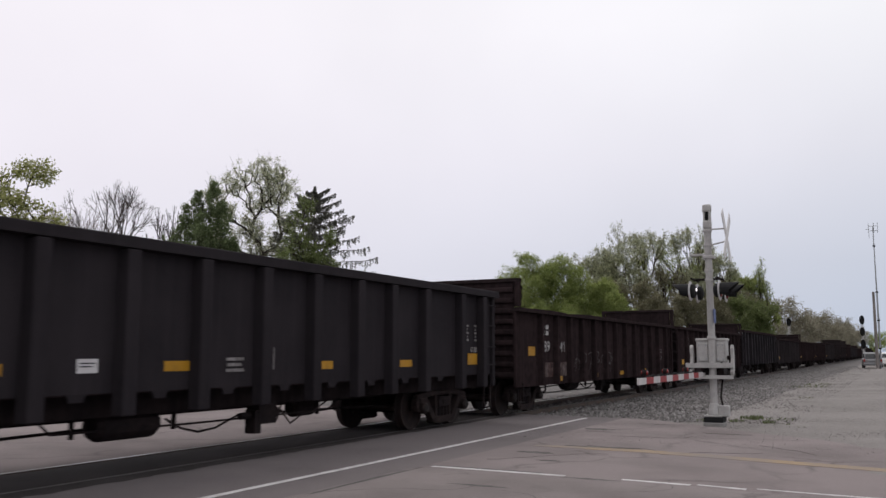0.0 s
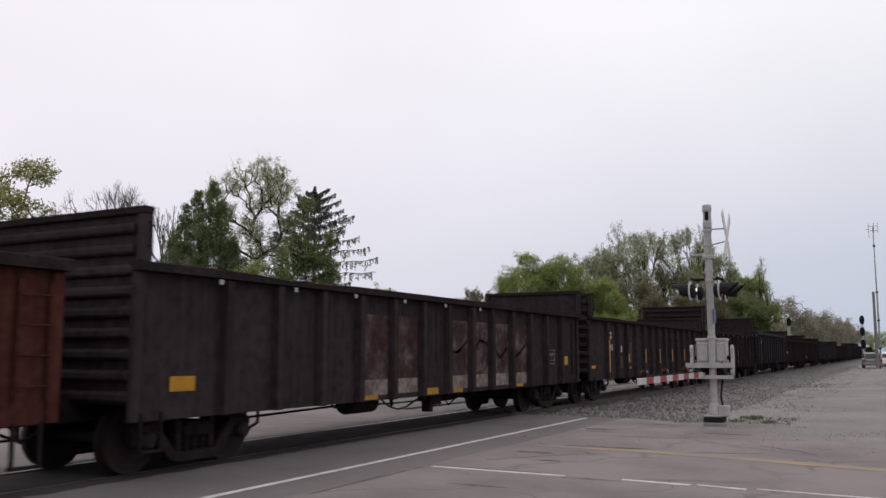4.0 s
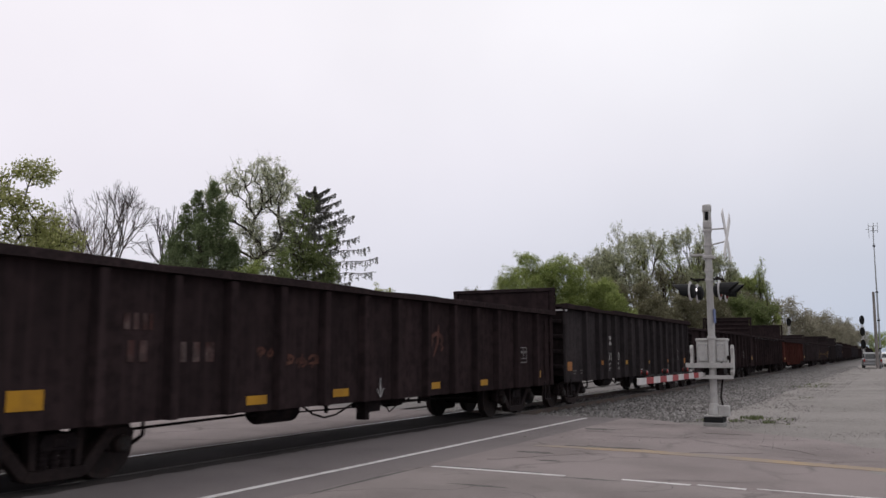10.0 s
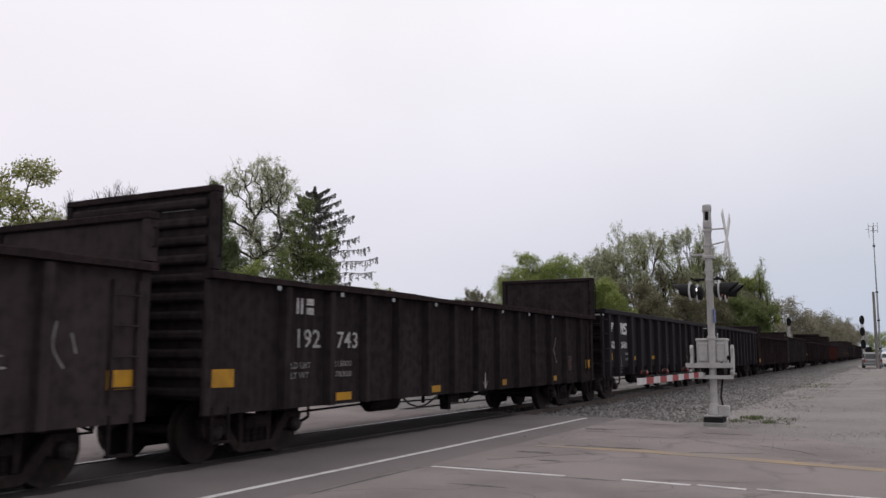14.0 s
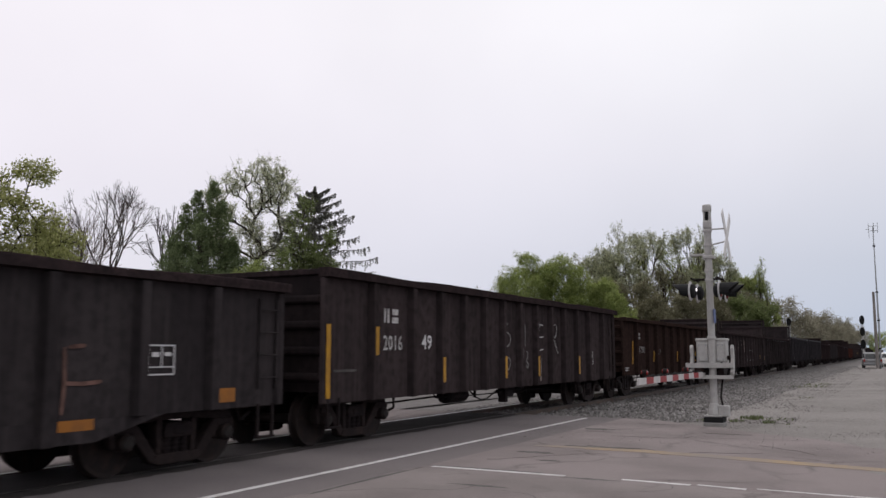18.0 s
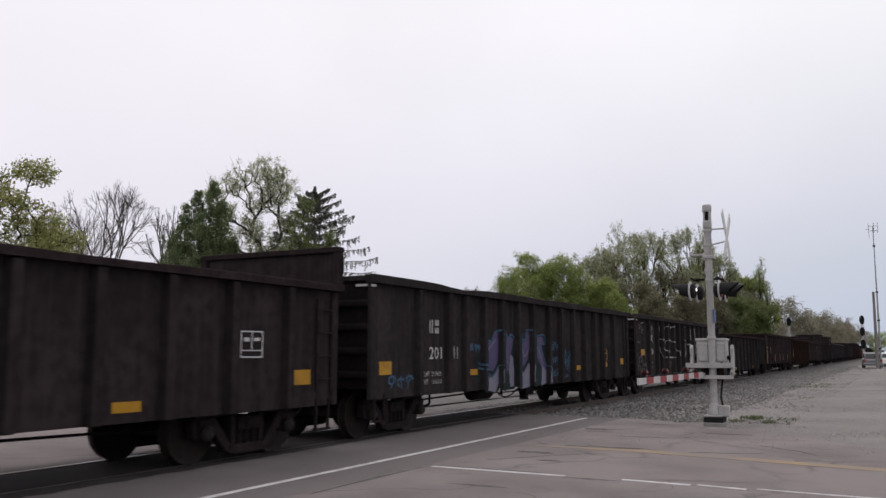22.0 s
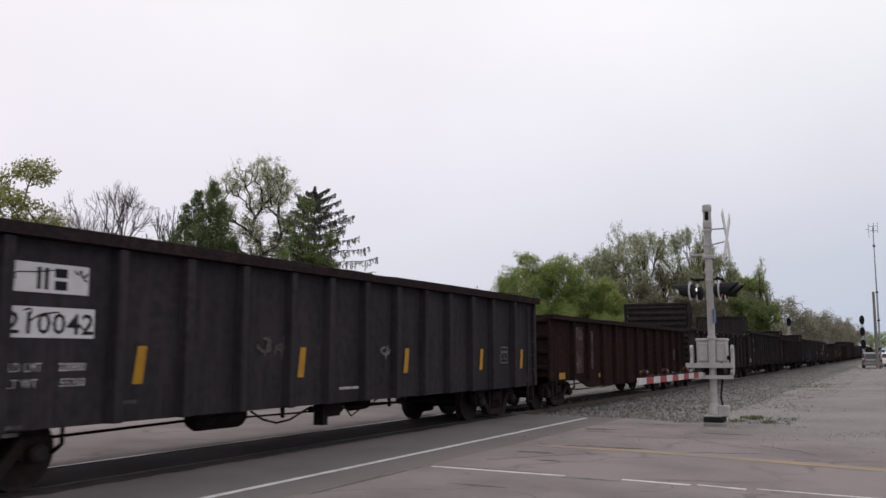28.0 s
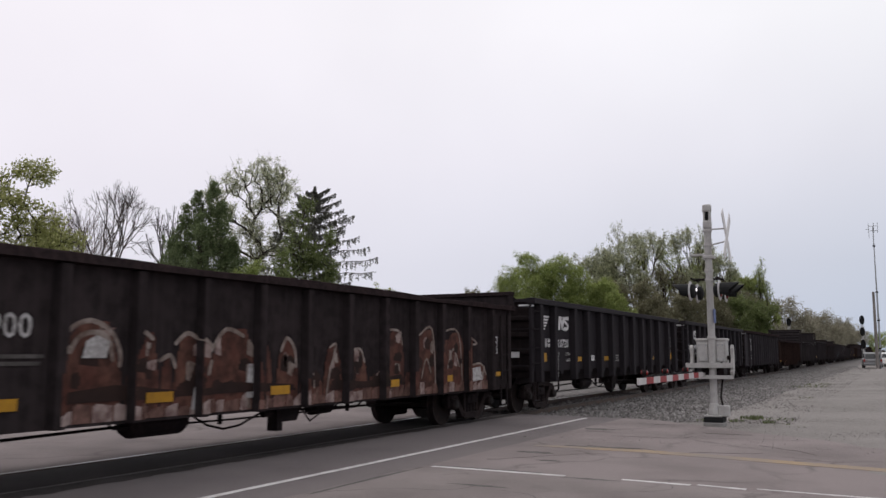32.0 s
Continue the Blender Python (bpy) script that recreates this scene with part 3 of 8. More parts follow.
for side in (-0.752, 0.752):
    r_ob = tagged(new("rail", rail_me), "rusty steel rail with a polished head", "rail", "rails of the track", "structure")
    r_ob.matrix_basis = at(TRACK + side, 0, 0)
    # the near head gets its shade as colour, the far one stays bright
    part("rail_head", head_me if side < 0 else made("rail_head", RAIL_SHADED, lambda bm: box(bm, -0.033, 0.033, -80, 640, -0.0055, 0.0), 0.0), RAIL_HEAD if side < 0 else RAIL_SHADED, r_ob, "bright polished running surface" if side < 0 else "running surface darkened for the train's shade")

track = tagged(new("track"), "timber ties of the single railway track", "track", kind="structure")
tie_me = made("tie", TIE, lambda bm: box(bm, -1.3, 1.3, -0.115, 0.115, -0.1, 0.075), 0.012)
for i in range(170):
    part("tie", tie_me, TIE, track, m=at(TRACK + random.uniform(-0.03, 0.03), 21.75 + 0.52 * i, -0.225, 0, 0, random.uniform(-0.7, 0.7)))


def tie_rest(bm):
    for j in range(900):
        y = 21.75 + 0.52 * (170 + j)
        box(bm, TRACK - 1.3, TRACK + 1.3, y - 0.115, y + 0.115, -0.3, -0.15)
    for j in range(140):
        y = 1.5 - 0.52 * j
        box(bm, TRACK - 1.3, TRACK + 1.3, y - 0.115, y + 0.115, -0.3, -0.15)


part("distant_ties", made("distant_ties", TIE, tie_rest), TIE, track)["kind"] = "stuff"


# ---- the crossing signal with its lowered gate ----
MX, MY = -3.76, 20.42


def crossing_signal():
    s = tagged(new("crossing_signal"), "aluminium railway crossing signal mast with lowered striped gate", "crossing signal")
    s.matrix_basis = at(MX, MY, 0)
    I = Matrix.Identity(4)
    part("foundation", made("foundation", CONCRETE, lambda bm: box(bm, -0.22, 0.24, -0.22, 0.22, -0.3, 0.035), 0.02), CONCRETE, s)

    def base(bm):
        box(bm, -0.2, 0.2, -0.2, 0.2, 0.16, 0.2)
        lathe(bm, [(0.16, 0.2), (0.15, 0.3), (0.10, 0.46)], 8, I)
    part("base_casting", made("base_casting", ALUMINIUM, base, 0.01), ALUMINIUM, s)
    part("base_skirt", made("base_skirt", LAMP_BLACK, lambda bm: box(bm, -0.21, 0.23, -0.21, 0.21, 0.04, 0.16), 0.012), LAMP_BLACK, s, "dark rusty base skirt")
    part("conduit_box", made("conduit_box", ALUMINIUM, lambda bm: box(bm, 0.1, 0.34, -0.12, 0.12, 0.17, 0.42), 0.02), ALUMINIUM, s)
    part("mast", made("mast", ALUMINIUM, lambda bm: lathe(bm, [(0.085, 0.44), (0.083, 1.0), (0.082, 4.55)], 16, I), smooth=False), ALUMINIUM, s)

    def cable(bm):
        pts = [(0.2, 0, 0.4), (0.16, 0, 0.6), (0.19, 0, 0.85), (0.23, 0, 1.15), (0.2, 0, 1.4)]
        for a, b in zip(pts, pts[1:]):
            beam(bm, a, b, 0.022, 6)
    part("conduit", made("conduit", GRIME, cable), GRIME, s, "black flexible cable conduit")
    # bell with an open cage at the top
    bell = part("bell_housing", made("bell_housing", ALUMINIUM, lambda bm: lathe(bm, [(0.082, 4.5), (0.105, 4.55), (0.105, 4.68), (0.085, 4.7), (0.085, 4.71)], 14, I)), ALUMINIUM, s)
    part("bell_cap", made("bell_cap", ALUMINIUM, lambda bm: lathe(bm, [(0.10, 4.92), (0.108, 4.94), (0.108, 5.06), (0.09, 5.09)], 14, I)), ALUMINIUM, bell)
    part("bell_core", made("bell_core", LAMP_BLACK, lambda bm: lathe(bm, [(0.04, 4.7), (0.055, 4.8), (0.04, 4.93)], 10, I)), LAMP_BLACK, bell)

    def bars(bm):
        for k in range(4):
            a = math.pi / 4 + k * math.pi / 2
            beam(bm, (0.088 * math.cos(a), 0.088 * math.sin(a), 4.69), (0.088 * math.cos(a), 0.088 * math.sin(a), 4.95), 0.022, 6)
    part("bell_cage", made("bell_cage", ALUMINIUM, bars), ALUMINIUM, bell)
    clamp = made("clamp", ALUMINIUM, lambda bm: lathe(bm, [(0.1, -0.035), (0.105, 0), (0.1, 0.035)], 14, I))
    for z in (4.47, 4.12, 3.85, 3.52, 3.3, 1.96):
        part("clamp", clamp, ALUMINIUM, s, m=at(0, 0, z))
    # the crossed blades face up and down the road
    cb = part("crossbuck_bracket", made("crossbuck_bracket", ALUMINIUM, lambda bm: beam(bm, (0.08, 0, 4.5), (0.42, 0, 4.5), 0.018)), ALUMINIUM, s)
    part("crossbuck_stay", made("crossbuck_stay", ALUMINIUM, lambda bm: beam(bm, (0.08, 0, 4.13), (0.42, 0, 4.2), 0.018)), ALUMINIUM, s)
    for rot in (48, -48):
        blade = part("blade", made("blade", SIGN_WHITE, lambda bm: box(bm, -0.008, 0.008, -0.69, 0.69, -0.115, 0.115), 0.004), SIGN_WHITE, cb, "white reflective crossbuck blade",
                     at(0.43 + (0.009 if rot > 0 else -0.009), 0, 4.33, rot, 0, 0))
    # arm out to the other side, below the crossbuck
    part("side_bracket", made("side_bracket", ALUMINIUM, lambda bm: (box(bm, -0.42, -0.06, -0.05, 0.05, 3.88, 3.93), box(bm, -0.12, 0.14, -0.1, 0.1, 3.8, 3.88)), 0.008), ALUMINIUM, s)
    # four flashing lamps on a cross bar: two look each way
    part("lamp_crossarm", made("lamp_crossarm", GRIME, lambda bm: (beam(bm, (-0.38, 0, 3.32), (0.32, 0, 3.32), 0.028, 8), beam(bm, (-0.33, -0.42, 3.32), (-0.33, 0.42, 3.32), 0.028, 8),
                                                                  beam(bm, (0.25, -0.42, 3.32), (0.25, 0.42, 3.32), 0.028, 8))), GRIME, s, "dark steel lamp crossarm")
    disc = made("backing_disc", LAMP_DISC, lambda bm: lathe(bm, [(0.06, -0.03), (0.22, -0.018), (0.235, 0.0), (0.22, 0.012), (0.1, 0.015)], 24, I))
    housing = made("lamp_housing", LAMP_BLACK, lambda bm: lathe(bm, [(0.08, -0.14), (0.15, -0.1), (0.17, -0.02), (0.17, 0.02)], 18, I))
    lens = made("lens", LENS_RED, lambda bm: lathe(bm, [(0.155, 0.02), (0.14, 0.045), (0.08, 0.065), (0.02, 0.07)], 18, I))
    peep = made("peep_lamp", LENS_LIT, lambda bm: lathe(bm, [(0.028, -0.155), (0.024, -0.165), (0.006, -0.17)], 10, I))

    def hood(bm):
        n = 14
        for rad in (0.175,):
            outer = []
            for i in range(n + 1):
                a = radians(-35) + radians(250) * i / n
                up = math.sin(a)
                reach = 0.22 + 0.20 * max(0.0, up)
                outer.append(((rad * math.cos(a), rad * up), reach))
            rows = [[bm.verts.new((p[0] * k, p[1] * k, h)) for (p, reach) in outer for h in ((0.0 if t == 0 else reach),)] for t, k in ((0, 1.0), (1, 1.0), (1, 0.94), (0, 0.94))]
            for a, b in zip(rows, rows[1:] + rows[:1]):
                for i in range(n):
                    bm.faces.new((a[i], a[i + 1], b[i + 1], b[i]))
            for e in (0, n):
                bm.faces.new([rw[e] for rw in rows])
    hood_me = made("hood", LAMP_BLACK, hood)
    for face in (-1, 1):
        for y in (-0.40, 0.40):
            x = -0.36 if face < 0 else 0.30
            lamp = part("flashing_lamp", housing, LAMP_BLACK, s, "black hooded flashing lamp on a grey disc", at(x, y, 3.03) @ Matrix(((0, 0, face, 0), (face, 0, 0, 0), (0, 1, 0, 0), (0, 0, 0, 1))))
            part("backing_disc", disc, LAMP_DISC, lamp)
            part("hood", hood_me, LAMP_BLACK, lamp)
            part("lens", lens, LENS_RED, lamp)
            if face < 0 and y < 0:
                part("peep_lamp", peep, LENS_LIT, lamp, "small lit peep lamp", at(0.12, 0.02, 0))
    part("notice_plate", made("notice_plate", SIGN_BLUE, lambda bm: box(bm, 0.09, 0.1, -0.16, 0.1, 2.3, 2.62), 0.003), SIGN_BLUE, s, "small blue notice plate")
    # gate machine
    machine = part("gate_machine", made("gate_machine", ALUMINIUM, lambda bm: (box(bm, -0.36, 0.3, 0.02, 0.42, 1.33, 1.9), box(bm, -0.38, 0.32, 0.0, 0.44, 1.88, 1.95)), 0.02), ALUMINIUM, s, "grey gate machine housing")
    part("machine_door", made("machine_door", ALUMINIUM, lambda bm: (box(bm, -0.32, -0.1, -0.02, 0.02, 1.42, 1.84), box(bm, 0.1, 0.27, -0.02, 0.02, 1.42, 1.84)), 0.012), ALUMINIUM, machine)
    part("machine_shaft", made("machine_shaft", GRIME, lambda bm: beam(bm, (-0.5, 0.2, 1.5), (0.46, 0.2, 1.5), 0.05, 10)), GRIME, machine)
    bolt = made("machine_bolt", GALVANISED, lambda bm: beam(bm, (0, -0.03, 0), (0, -0.015, 0), 0.02, 6))
    for bx in (-0.29, -0.13, 0.13, 0.24):
        for bz in (1.47, 1.79):
            part("machine_bolt", bolt, GALVANISED, machine, m=at(bx, 0, bz))
    for x in (-0.47, 0.44):
        arm = part("support_arm", made("support_arm", ALUMINIUM, lambda bm: slab(bm, [(-0.02, 1.12), (0.1, 1.08), (0.2, 1.2), (0.24, 1.55), (0.2, 1.78), (0.12, 1.8), (0.06, 1.72), (0.1, 1.5), (0.04, 1.25), (-0.06, 1.2)], -0.035, 0.035), 0.012),
                   ALUMINIUM, s, "curved grey gate support arm", at(x, -0.1, 0))
    part("yoke", made("yoke", ALUMINIUM, lambda bm: (box(bm, -0.58, 0.48, -0.16, 0.0, 1.27, 1.38), box(bm, -0.5, 0.46, -0.17, -0.01, 1.02, 1.1))), ALUMINIUM, s, "grey channel yoke of the gate")
    part("counterweight", made("counterweight", GRIME, lambda bm: (box(bm, -0.22, 0.24, 0.05, 0.5, 1.1, 1.32)), 0.02), GRIME, s, "dark iron counterweight")
    # the arm lies across the lane, along the track
    arm = part("gate_arm", made("gate_arm", ALUMINIUM, lambda bm: box(bm, -0.012, 0.012, -5.85, -0.1, -0.04, 0.04), 0.004), ALUMINIUM, s, "lowered gate arm with red and white stripes", at(-0.17, 0, 1.12))
    stripe = made("stripe", GATE_WHITE, lambda bm: box(bm, -0.02, 0.02, -0.248, 0.248, -0.058, 0.058), 0.004)
    for i in range(11):
        part("stripe", stripe, GATE_RED if i % 2 else GATE_WHITE, arm, m=at(0, -5.62 + 0.5 * i, 0))
    lampme = made("gate_lamp", GRIME, lambda bm: (box(bm, -0.012, 0.012, -0.018, 0.018, 0.05, 0.10), lathe(bm, [(0.001, -0.045), (0.035, -0.045), (0.05, -0.03), (0.052, 0.03), (0.04, 0.042), (0.001, 0.042)], 12, at(0, 0, 0.145, 0, 90, 0))))
    lens = made("lens", LENS_RED, lambda bm: lathe(bm, [(0.044, 0.040), (0.036, 0.055), (0.02, 0.062), (0.001, 0.064)], 12, at(0, 0, 0.145, 0, 90, 0)))
    for y in (-5.42, -3.9, -2.1):
        lamp = part("gate_lamp", lampme, GRIME, arm, "small dark gate lamp with red lenses", at(0, y, 0))
        part("lens", lens, LENS_RED, lamp)
        part("lens", lens, LENS_RED, lamp, m=at(0, 0, 0, 0, 0, 180))
    cable = made("cable", LAMP_BLACK, lambda bm: [box(bm, -0.010, 0.010, -5.4 + 0.2 * i, -5.2 + 0.2 * i, 0.060 + 0.010 * (i % 3), 0.082 + 0.010 * (i % 3)) for i in range(25)])
    part("cable", cable, LAMP_BLACK, arm, "slack black lamp cable")
    return s


crossing_signal()


# ---- things beside the track further on ----
def track_signal(x, y, top, heads, label):
    s = tagged(new("track_signal"), label, "track signal")
    s.matrix_basis = at(x, y, -0.1)
    part("foundation", made("foundation", CONCRETE, lambda bm: box(bm, -0.4, 0.4, -0.4, 0.4, -0.1, 0.3), 0.03), CONCRETE, s)
    part("mast", made("mast", ALUMINIUM, lambda bm: lathe(bm, [(0.11, 0.3), (0.10, 2), (0.09, top)], 10, Matrix.Identity(4))), ALUMINIUM, s)

    def ladder(bm):
        for xx in (-0.2, 0.2):
            beam(bm, (xx, 0.25, 0.2), (xx, 0.25, top - 0.3), 0.025, 5)
        for k in range(int((top - 0.6) / 0.4)):
            beam(bm, (-0.2, 0.25, 0.5 + 0.4 * k), (0.2, 0.25, 0.5 + 0.4 * k), 0.015, 4)
    part("ladder", made("ladder", GALVANISED, ladder), GALVANISED, s)
    for z in heads:
        def head(bm):
            pts = [(0.36 * math.cos(2 * math.pi * i / 20) * 0.9, 0.62 * math.sin(2 * math.pi * i / 20)) for i in range(20)]
            a = [bm.verts.new((px, -0.16, pz)) for px, pz in pts]
            b = [bm.verts.new((px, -0.12, pz)) for px, pz in pts]
            for i in range(20):
                j = (i + 1) % 20
                bm.faces.new((a[i], a[j], b[j], b[i]))
            bm.faces.new(a)
            bm.faces.new(b[::-1])
        hd = part("signal_head", made("signal_head", LAMP_BLACK, head), LAMP_BLACK, s, "black oval signal head", at(0, 0, z))
        for k in (-0.33, 0.0, 0.33):
            part("signal_hood", made("signal_hood", LAMP_BLACK, lambda bm: lathe(bm, [(0.12, 0), (0.13, 0.25)], 10, at(0, -0.15, k, 90, 0, 0))), LAMP_BLACK, hd)
    return s


track_signal(-3.85, 130, 6.3, (6.2, 4.6, 2.9), "grey track signal mast with black heads")
track_signal(-13.6, 134, 6.2, (6.2,), "track signal beyond the train with one black head")


def radio_mast():
    s = tagged(new("radio_mast"), "tall thin radio mast with a dipole antenna frame", "radio mast")
    s.matrix_basis = at(-1.42, 102, 0)
    part("pole", made("pole", GALVANISED, lambda bm: lathe(bm, [(0.10, -0.2), (0.09, 6), (0.06, 11), (0.045, 15.2)], 10, Matrix.Identity(4))), GALVANISED, s)

    def frame_bars(bm):
        for z in (14.75, 15.25):
            beam(bm, (-0.42, 0, z), (0.46, 0, z), 0.03, 5)
        for x in (-0.42, 0.08, 0.46):
            beam(bm, (x, 0, 14.5), (x, 0, 15.6), 0.03, 5)
        beam(bm, (-0.42, 0, 14.9), (-0.75, 0, 14.95), 0.02, 4)
        beam(bm, (-0.42, 0, 13.9), (-0.42, 0, 14.6), 0.02, 4)
    part("antenna", made("antenna", GALVANISED, frame_bars), GALVANISED, s)
    for z in (2.0, 5.0, 8.0, 13.0):
        part("cable_clamp", made("cable_clamp", GRIME, lambda bm: box(bm, -0.13, 0.13, -0.13, 0.13, z, z + 0.15)), GRIME, s)
    return s


radio_mast()
pole = tagged(new("timber_pole", made("timber_pole", POLE_WOOD, lambda bm: lathe(bm, [(0.17, -0.2), (0.15, 4), (0.12, 8.1)], 10, Matrix.Identity(4)))), "weathered timber pole beside the radio mast", "pole")
pole.matrix_basis = at(-1.75, 101.5, 0)


def parked_vehicle(x, y, rz, paint, label):
    s = tagged(new("parked_vehicle"), label, "vehicle")
    s.matrix_basis = at(x, y, -0.05, 0, 0, rz)
    body = [(-2.25, 0.45), (-2.3, 0.95), (-2.15, 1.05), (1.0, 1.08), (2.15, 0.95), (2.3, 0.7), (2.25, 0.4), (1.9, 0.33), (-1.9, 0.33)]
    part("body", made("body", paint, lambda bm: slab(bm, body, -0.92, 0.92), 0.08), paint, s)
    cabin = [(-2.1, 1.03), (-1.95, 1.62), (-1.6, 1.72), (0.1, 1.72), (0.5, 1.62), (1.15, 1.06)]
    part("cabin", made("cabin", paint, lambda bm: slab(bm, cabin, -0.8, 0.8), 0.07), paint, s)
    part("rear_window", made("rear_window", CAR_GLASS, lambda bm: slab(bm, [(-2.12, 1.12), (-1.98, 1.56), (-1.9, 1.56), (-2.04, 1.12)], -0.68, 0.68), 0.01), CAR_GLASS, s, "dark tinted glass")
    part("windscreen", made("windscreen", CAR_GLASS, lambda bm: slab(bm, [(0.55, 1.6), (1.12, 1.1), (1.18, 1.12), (0.6, 1.63)], -0.7, 0.7), 0.01), CAR_GLASS, s, "dark tinted glass")
    for sx in (-0.805, 0.795):
        part("side_window", made("side_window", CAR_GLASS, lambda bm: slab(bm, [(-1.85, 1.12), (-1.75, 1.56), (0.2, 1.58), (0.75, 1.12)], sx, sx + 0.012)), CAR_GLASS, s, "dark tinted glass")
        part("tail_lamp", made("tail_lamp", LAMP_TAIL, lambda bm: box(bm, (sx - 0.08 if sx > 0 else sx - 0.08), (sx + 0.08), -2.33, -2.26, 0.75, 1.0), 0.015), LAMP_TAIL, s)
    part("bumper", made("bumper", paint, lambda bm: box(bm, -0.9, 0.9, -2.4, -2.26, 0.4, 0.62), 0.04), paint, s)
    tyre = made("wheel", TYRE, lambda bm: lathe(bm, [(0.2, -0.11), (0.33, -0.1), (0.35, 0), (0.33, 0.1), (0.2, 0.11)], 18, at(0, 0, 0, 0, 90, 0)))
    rim = made("rim", GALVANISED, lambda bm: lathe(bm, [(0.2, -0.116), (0.19, 0.116)], 12, at(0, 0, 0, 0, 90, 0)))
    for wx in (-0.82, 0.82):
        for wy in (-1.4, 1.4):
            w = part("wheel", tyre, TYRE, s, m=at(wx, wy, 0.35))
            part("rim", rim, GALVANISED, w)
    return s


parked_vehicle(-2.35, 104, 4, CAR_SILVER, "silver parked car on the gravel yard")
parked_vehicle(-0.55, 116, -6, CAR_WHITE, "white parked car behind the radio mast")


# ---- trees ----
def tube_mesh(segs, sides=5):
    """Tapered tubes along (p0, p1, r0, r1) segments."""
    n = len(segs)
    p0 = np.array([s[0] for s in segs], float)
    p1 = np.array([s[1] for s in segs], float)
    r0 = np.array([s[2] for s in segs], float)
    r1 = np.array([s[3] for s in segs], float)
    d = p1 - p0
    d /= np.maximum(np.linalg.norm(d, axis=1, keepdims=True), 1e-6)
    ref = np.where(np.abs(d[:, 2:3]) > 0.9, np.array([[1.0, 0, 0]]), np.array([[0, 0, 1.0]]))
    u = np.cross(d, ref)
    u /= np.maximum(np.linalg.norm(u, axis=1, keepdims=True), 1e-6)
    w = np.cross(d, u)
    a = 2 * np.pi * np.arange(sides) / sides
    ring = np.cos(a)[None, :, None] * u[:, None] + np.sin(a)[None, :, None] * w[:, None]
    v = np.concatenate([p0[:, None] + ring * r0[:, None, None], p1[:, None] + ring * r1[:, None, None]], 1).reshape(-1, 3)
    k = np.arange(sides)
    q = np.stack([k, (k + 1) % sides, (k + 1) % sides + sides, k + sides], -1)
    f = (q[None] + 2 * sides * np.arange(n)[:, None, None]).reshape(-1, 4)
    return v, f


def mesh_from(name, v, f, mat):
    me = bpy.data.meshes.new(name)
    me.from_pydata(v.tolist(), [], f.tolist())
    me.materials.append(mat)
    return me


def leaf_mesh(name, centres, spread, size, per, mat, r, flat=0.0, long=1.0):
    """Small leaf quads scattered round each twig end."""
    c = np.repeat(np.asarray(centres, float), int(per), 0)
    n = len(c)
    off = r.normal(0, 1, (n, 3))
    off /= np.linalg.norm(off, axis=1, keepdims=True)
    c = c + off * spread * r.uniform(0, 1, (n, 1)) ** 0.6
    u = r.normal(0, 1, (n, 3))
    u[:, 2] *= 1 - flat
    u /= np.linalg.norm(u, axis=1, keepdims=True)
    w = np.cross(u, r.normal(0, 1, (n, 3)))
    w /= np.maximum(np.linalg.norm(w, axis=1, keepdims=True), 1e-6)
    s = size * r.uniform(0.5, 1.3, (n, 1))
    v = np.stack([c - u * s * long, c + w * s * 0.55, c + u * s * long, c - w * s * 0.55], 1).reshape(-1, 3)
    f = np.arange(4 * n).reshape(n, 4)
    return mesh_from(name, v, f, mat)


def crown_points(r, blobs, n):
    """Points in a union of ellipsoids (x, y, z, rx, ry, rz), thicker towards the outside."""
    vol = np.array([b[3] * b[4] * b[5] for b in blobs]) ** 0.8
    out = []
    for b, share in zip(blobs, vol / vol.sum()):
        d = r.normal(0, 1, (max(6, int(n * share)), 3))
        d /= np.linalg.norm(d, axis=1, keepdims=True)
        d *= r.uniform(0.03, 1, (len(d), 1)) ** 0.45
        out.append(np.array(b[:3]) + d * np.array(b[3:]))
    return np.concatenate(out)


def skeleton(r, hubs, pts, fork, crooked=0.06, reach=0.30, lean=(0.0, 0.0), sag=0.06):
    """Limbs from one trunk to all the points, each joining the wood that is nearest by a fair way."""
    cap = 30000
    pos, par, way, tips = np.zeros((cap, 3)), np.zeros(cap, int), np.zeros(cap), np.zeros(cap)
    n = 1
    par[0] = -1
    for i in range(1, 9):
        pos[n] = pos[n - 1] + np.array([lean[0] / 8, lean[1] / 8, fork / 8]) + np.append(r.normal(0, 0.018 * fork, 2), 0)
        par[n], way[n] = n - 1, way[n - 1] + fork / 8
        n += 1
    fork_at = pos[n - 1].copy()
    near = [q[np.argsort(np.linalg.norm(q - fork_at, axis=1))] for q in (hubs, pts)]
    ends = []
    for p in np.concatenate(near):
        d = p - pos[:n]
        dist = np.linalg.norm(d, axis=1)
        cost = dist + reach * way[:n] + 0.9 * np.maximum(0, -d[:, 2])
        cost[:5] += 3.0
        k = int(np.argmin(cost))
        steps = max(1, int(dist[k] / 0.42))
        a, last = pos[k].copy(), k
        bow = r.normal(0, crooked * dist[k], 3) + np.array([0, 0, -sag * dist[k]])
        for i in range(1, steps + 1):
            f = i / steps
            if n >= cap:
                break
            pos[n] = a + (p - a) * f + bow * 4 * f * (1 - f) * 0.5 + (r.normal(0, 0.03, 3) if i < steps else 0)
            par[n], way[n] = last, way[last] + dist[k] / steps
            last = n
            n += 1
        ends.append(last)
        tips[last] += 1
    load = tips[:n].copy()
    for i in range(n - 1, 0, -1):
        load[par[i]] += load[i]
    return pos[:n], par[:n], load, np.array(ends)


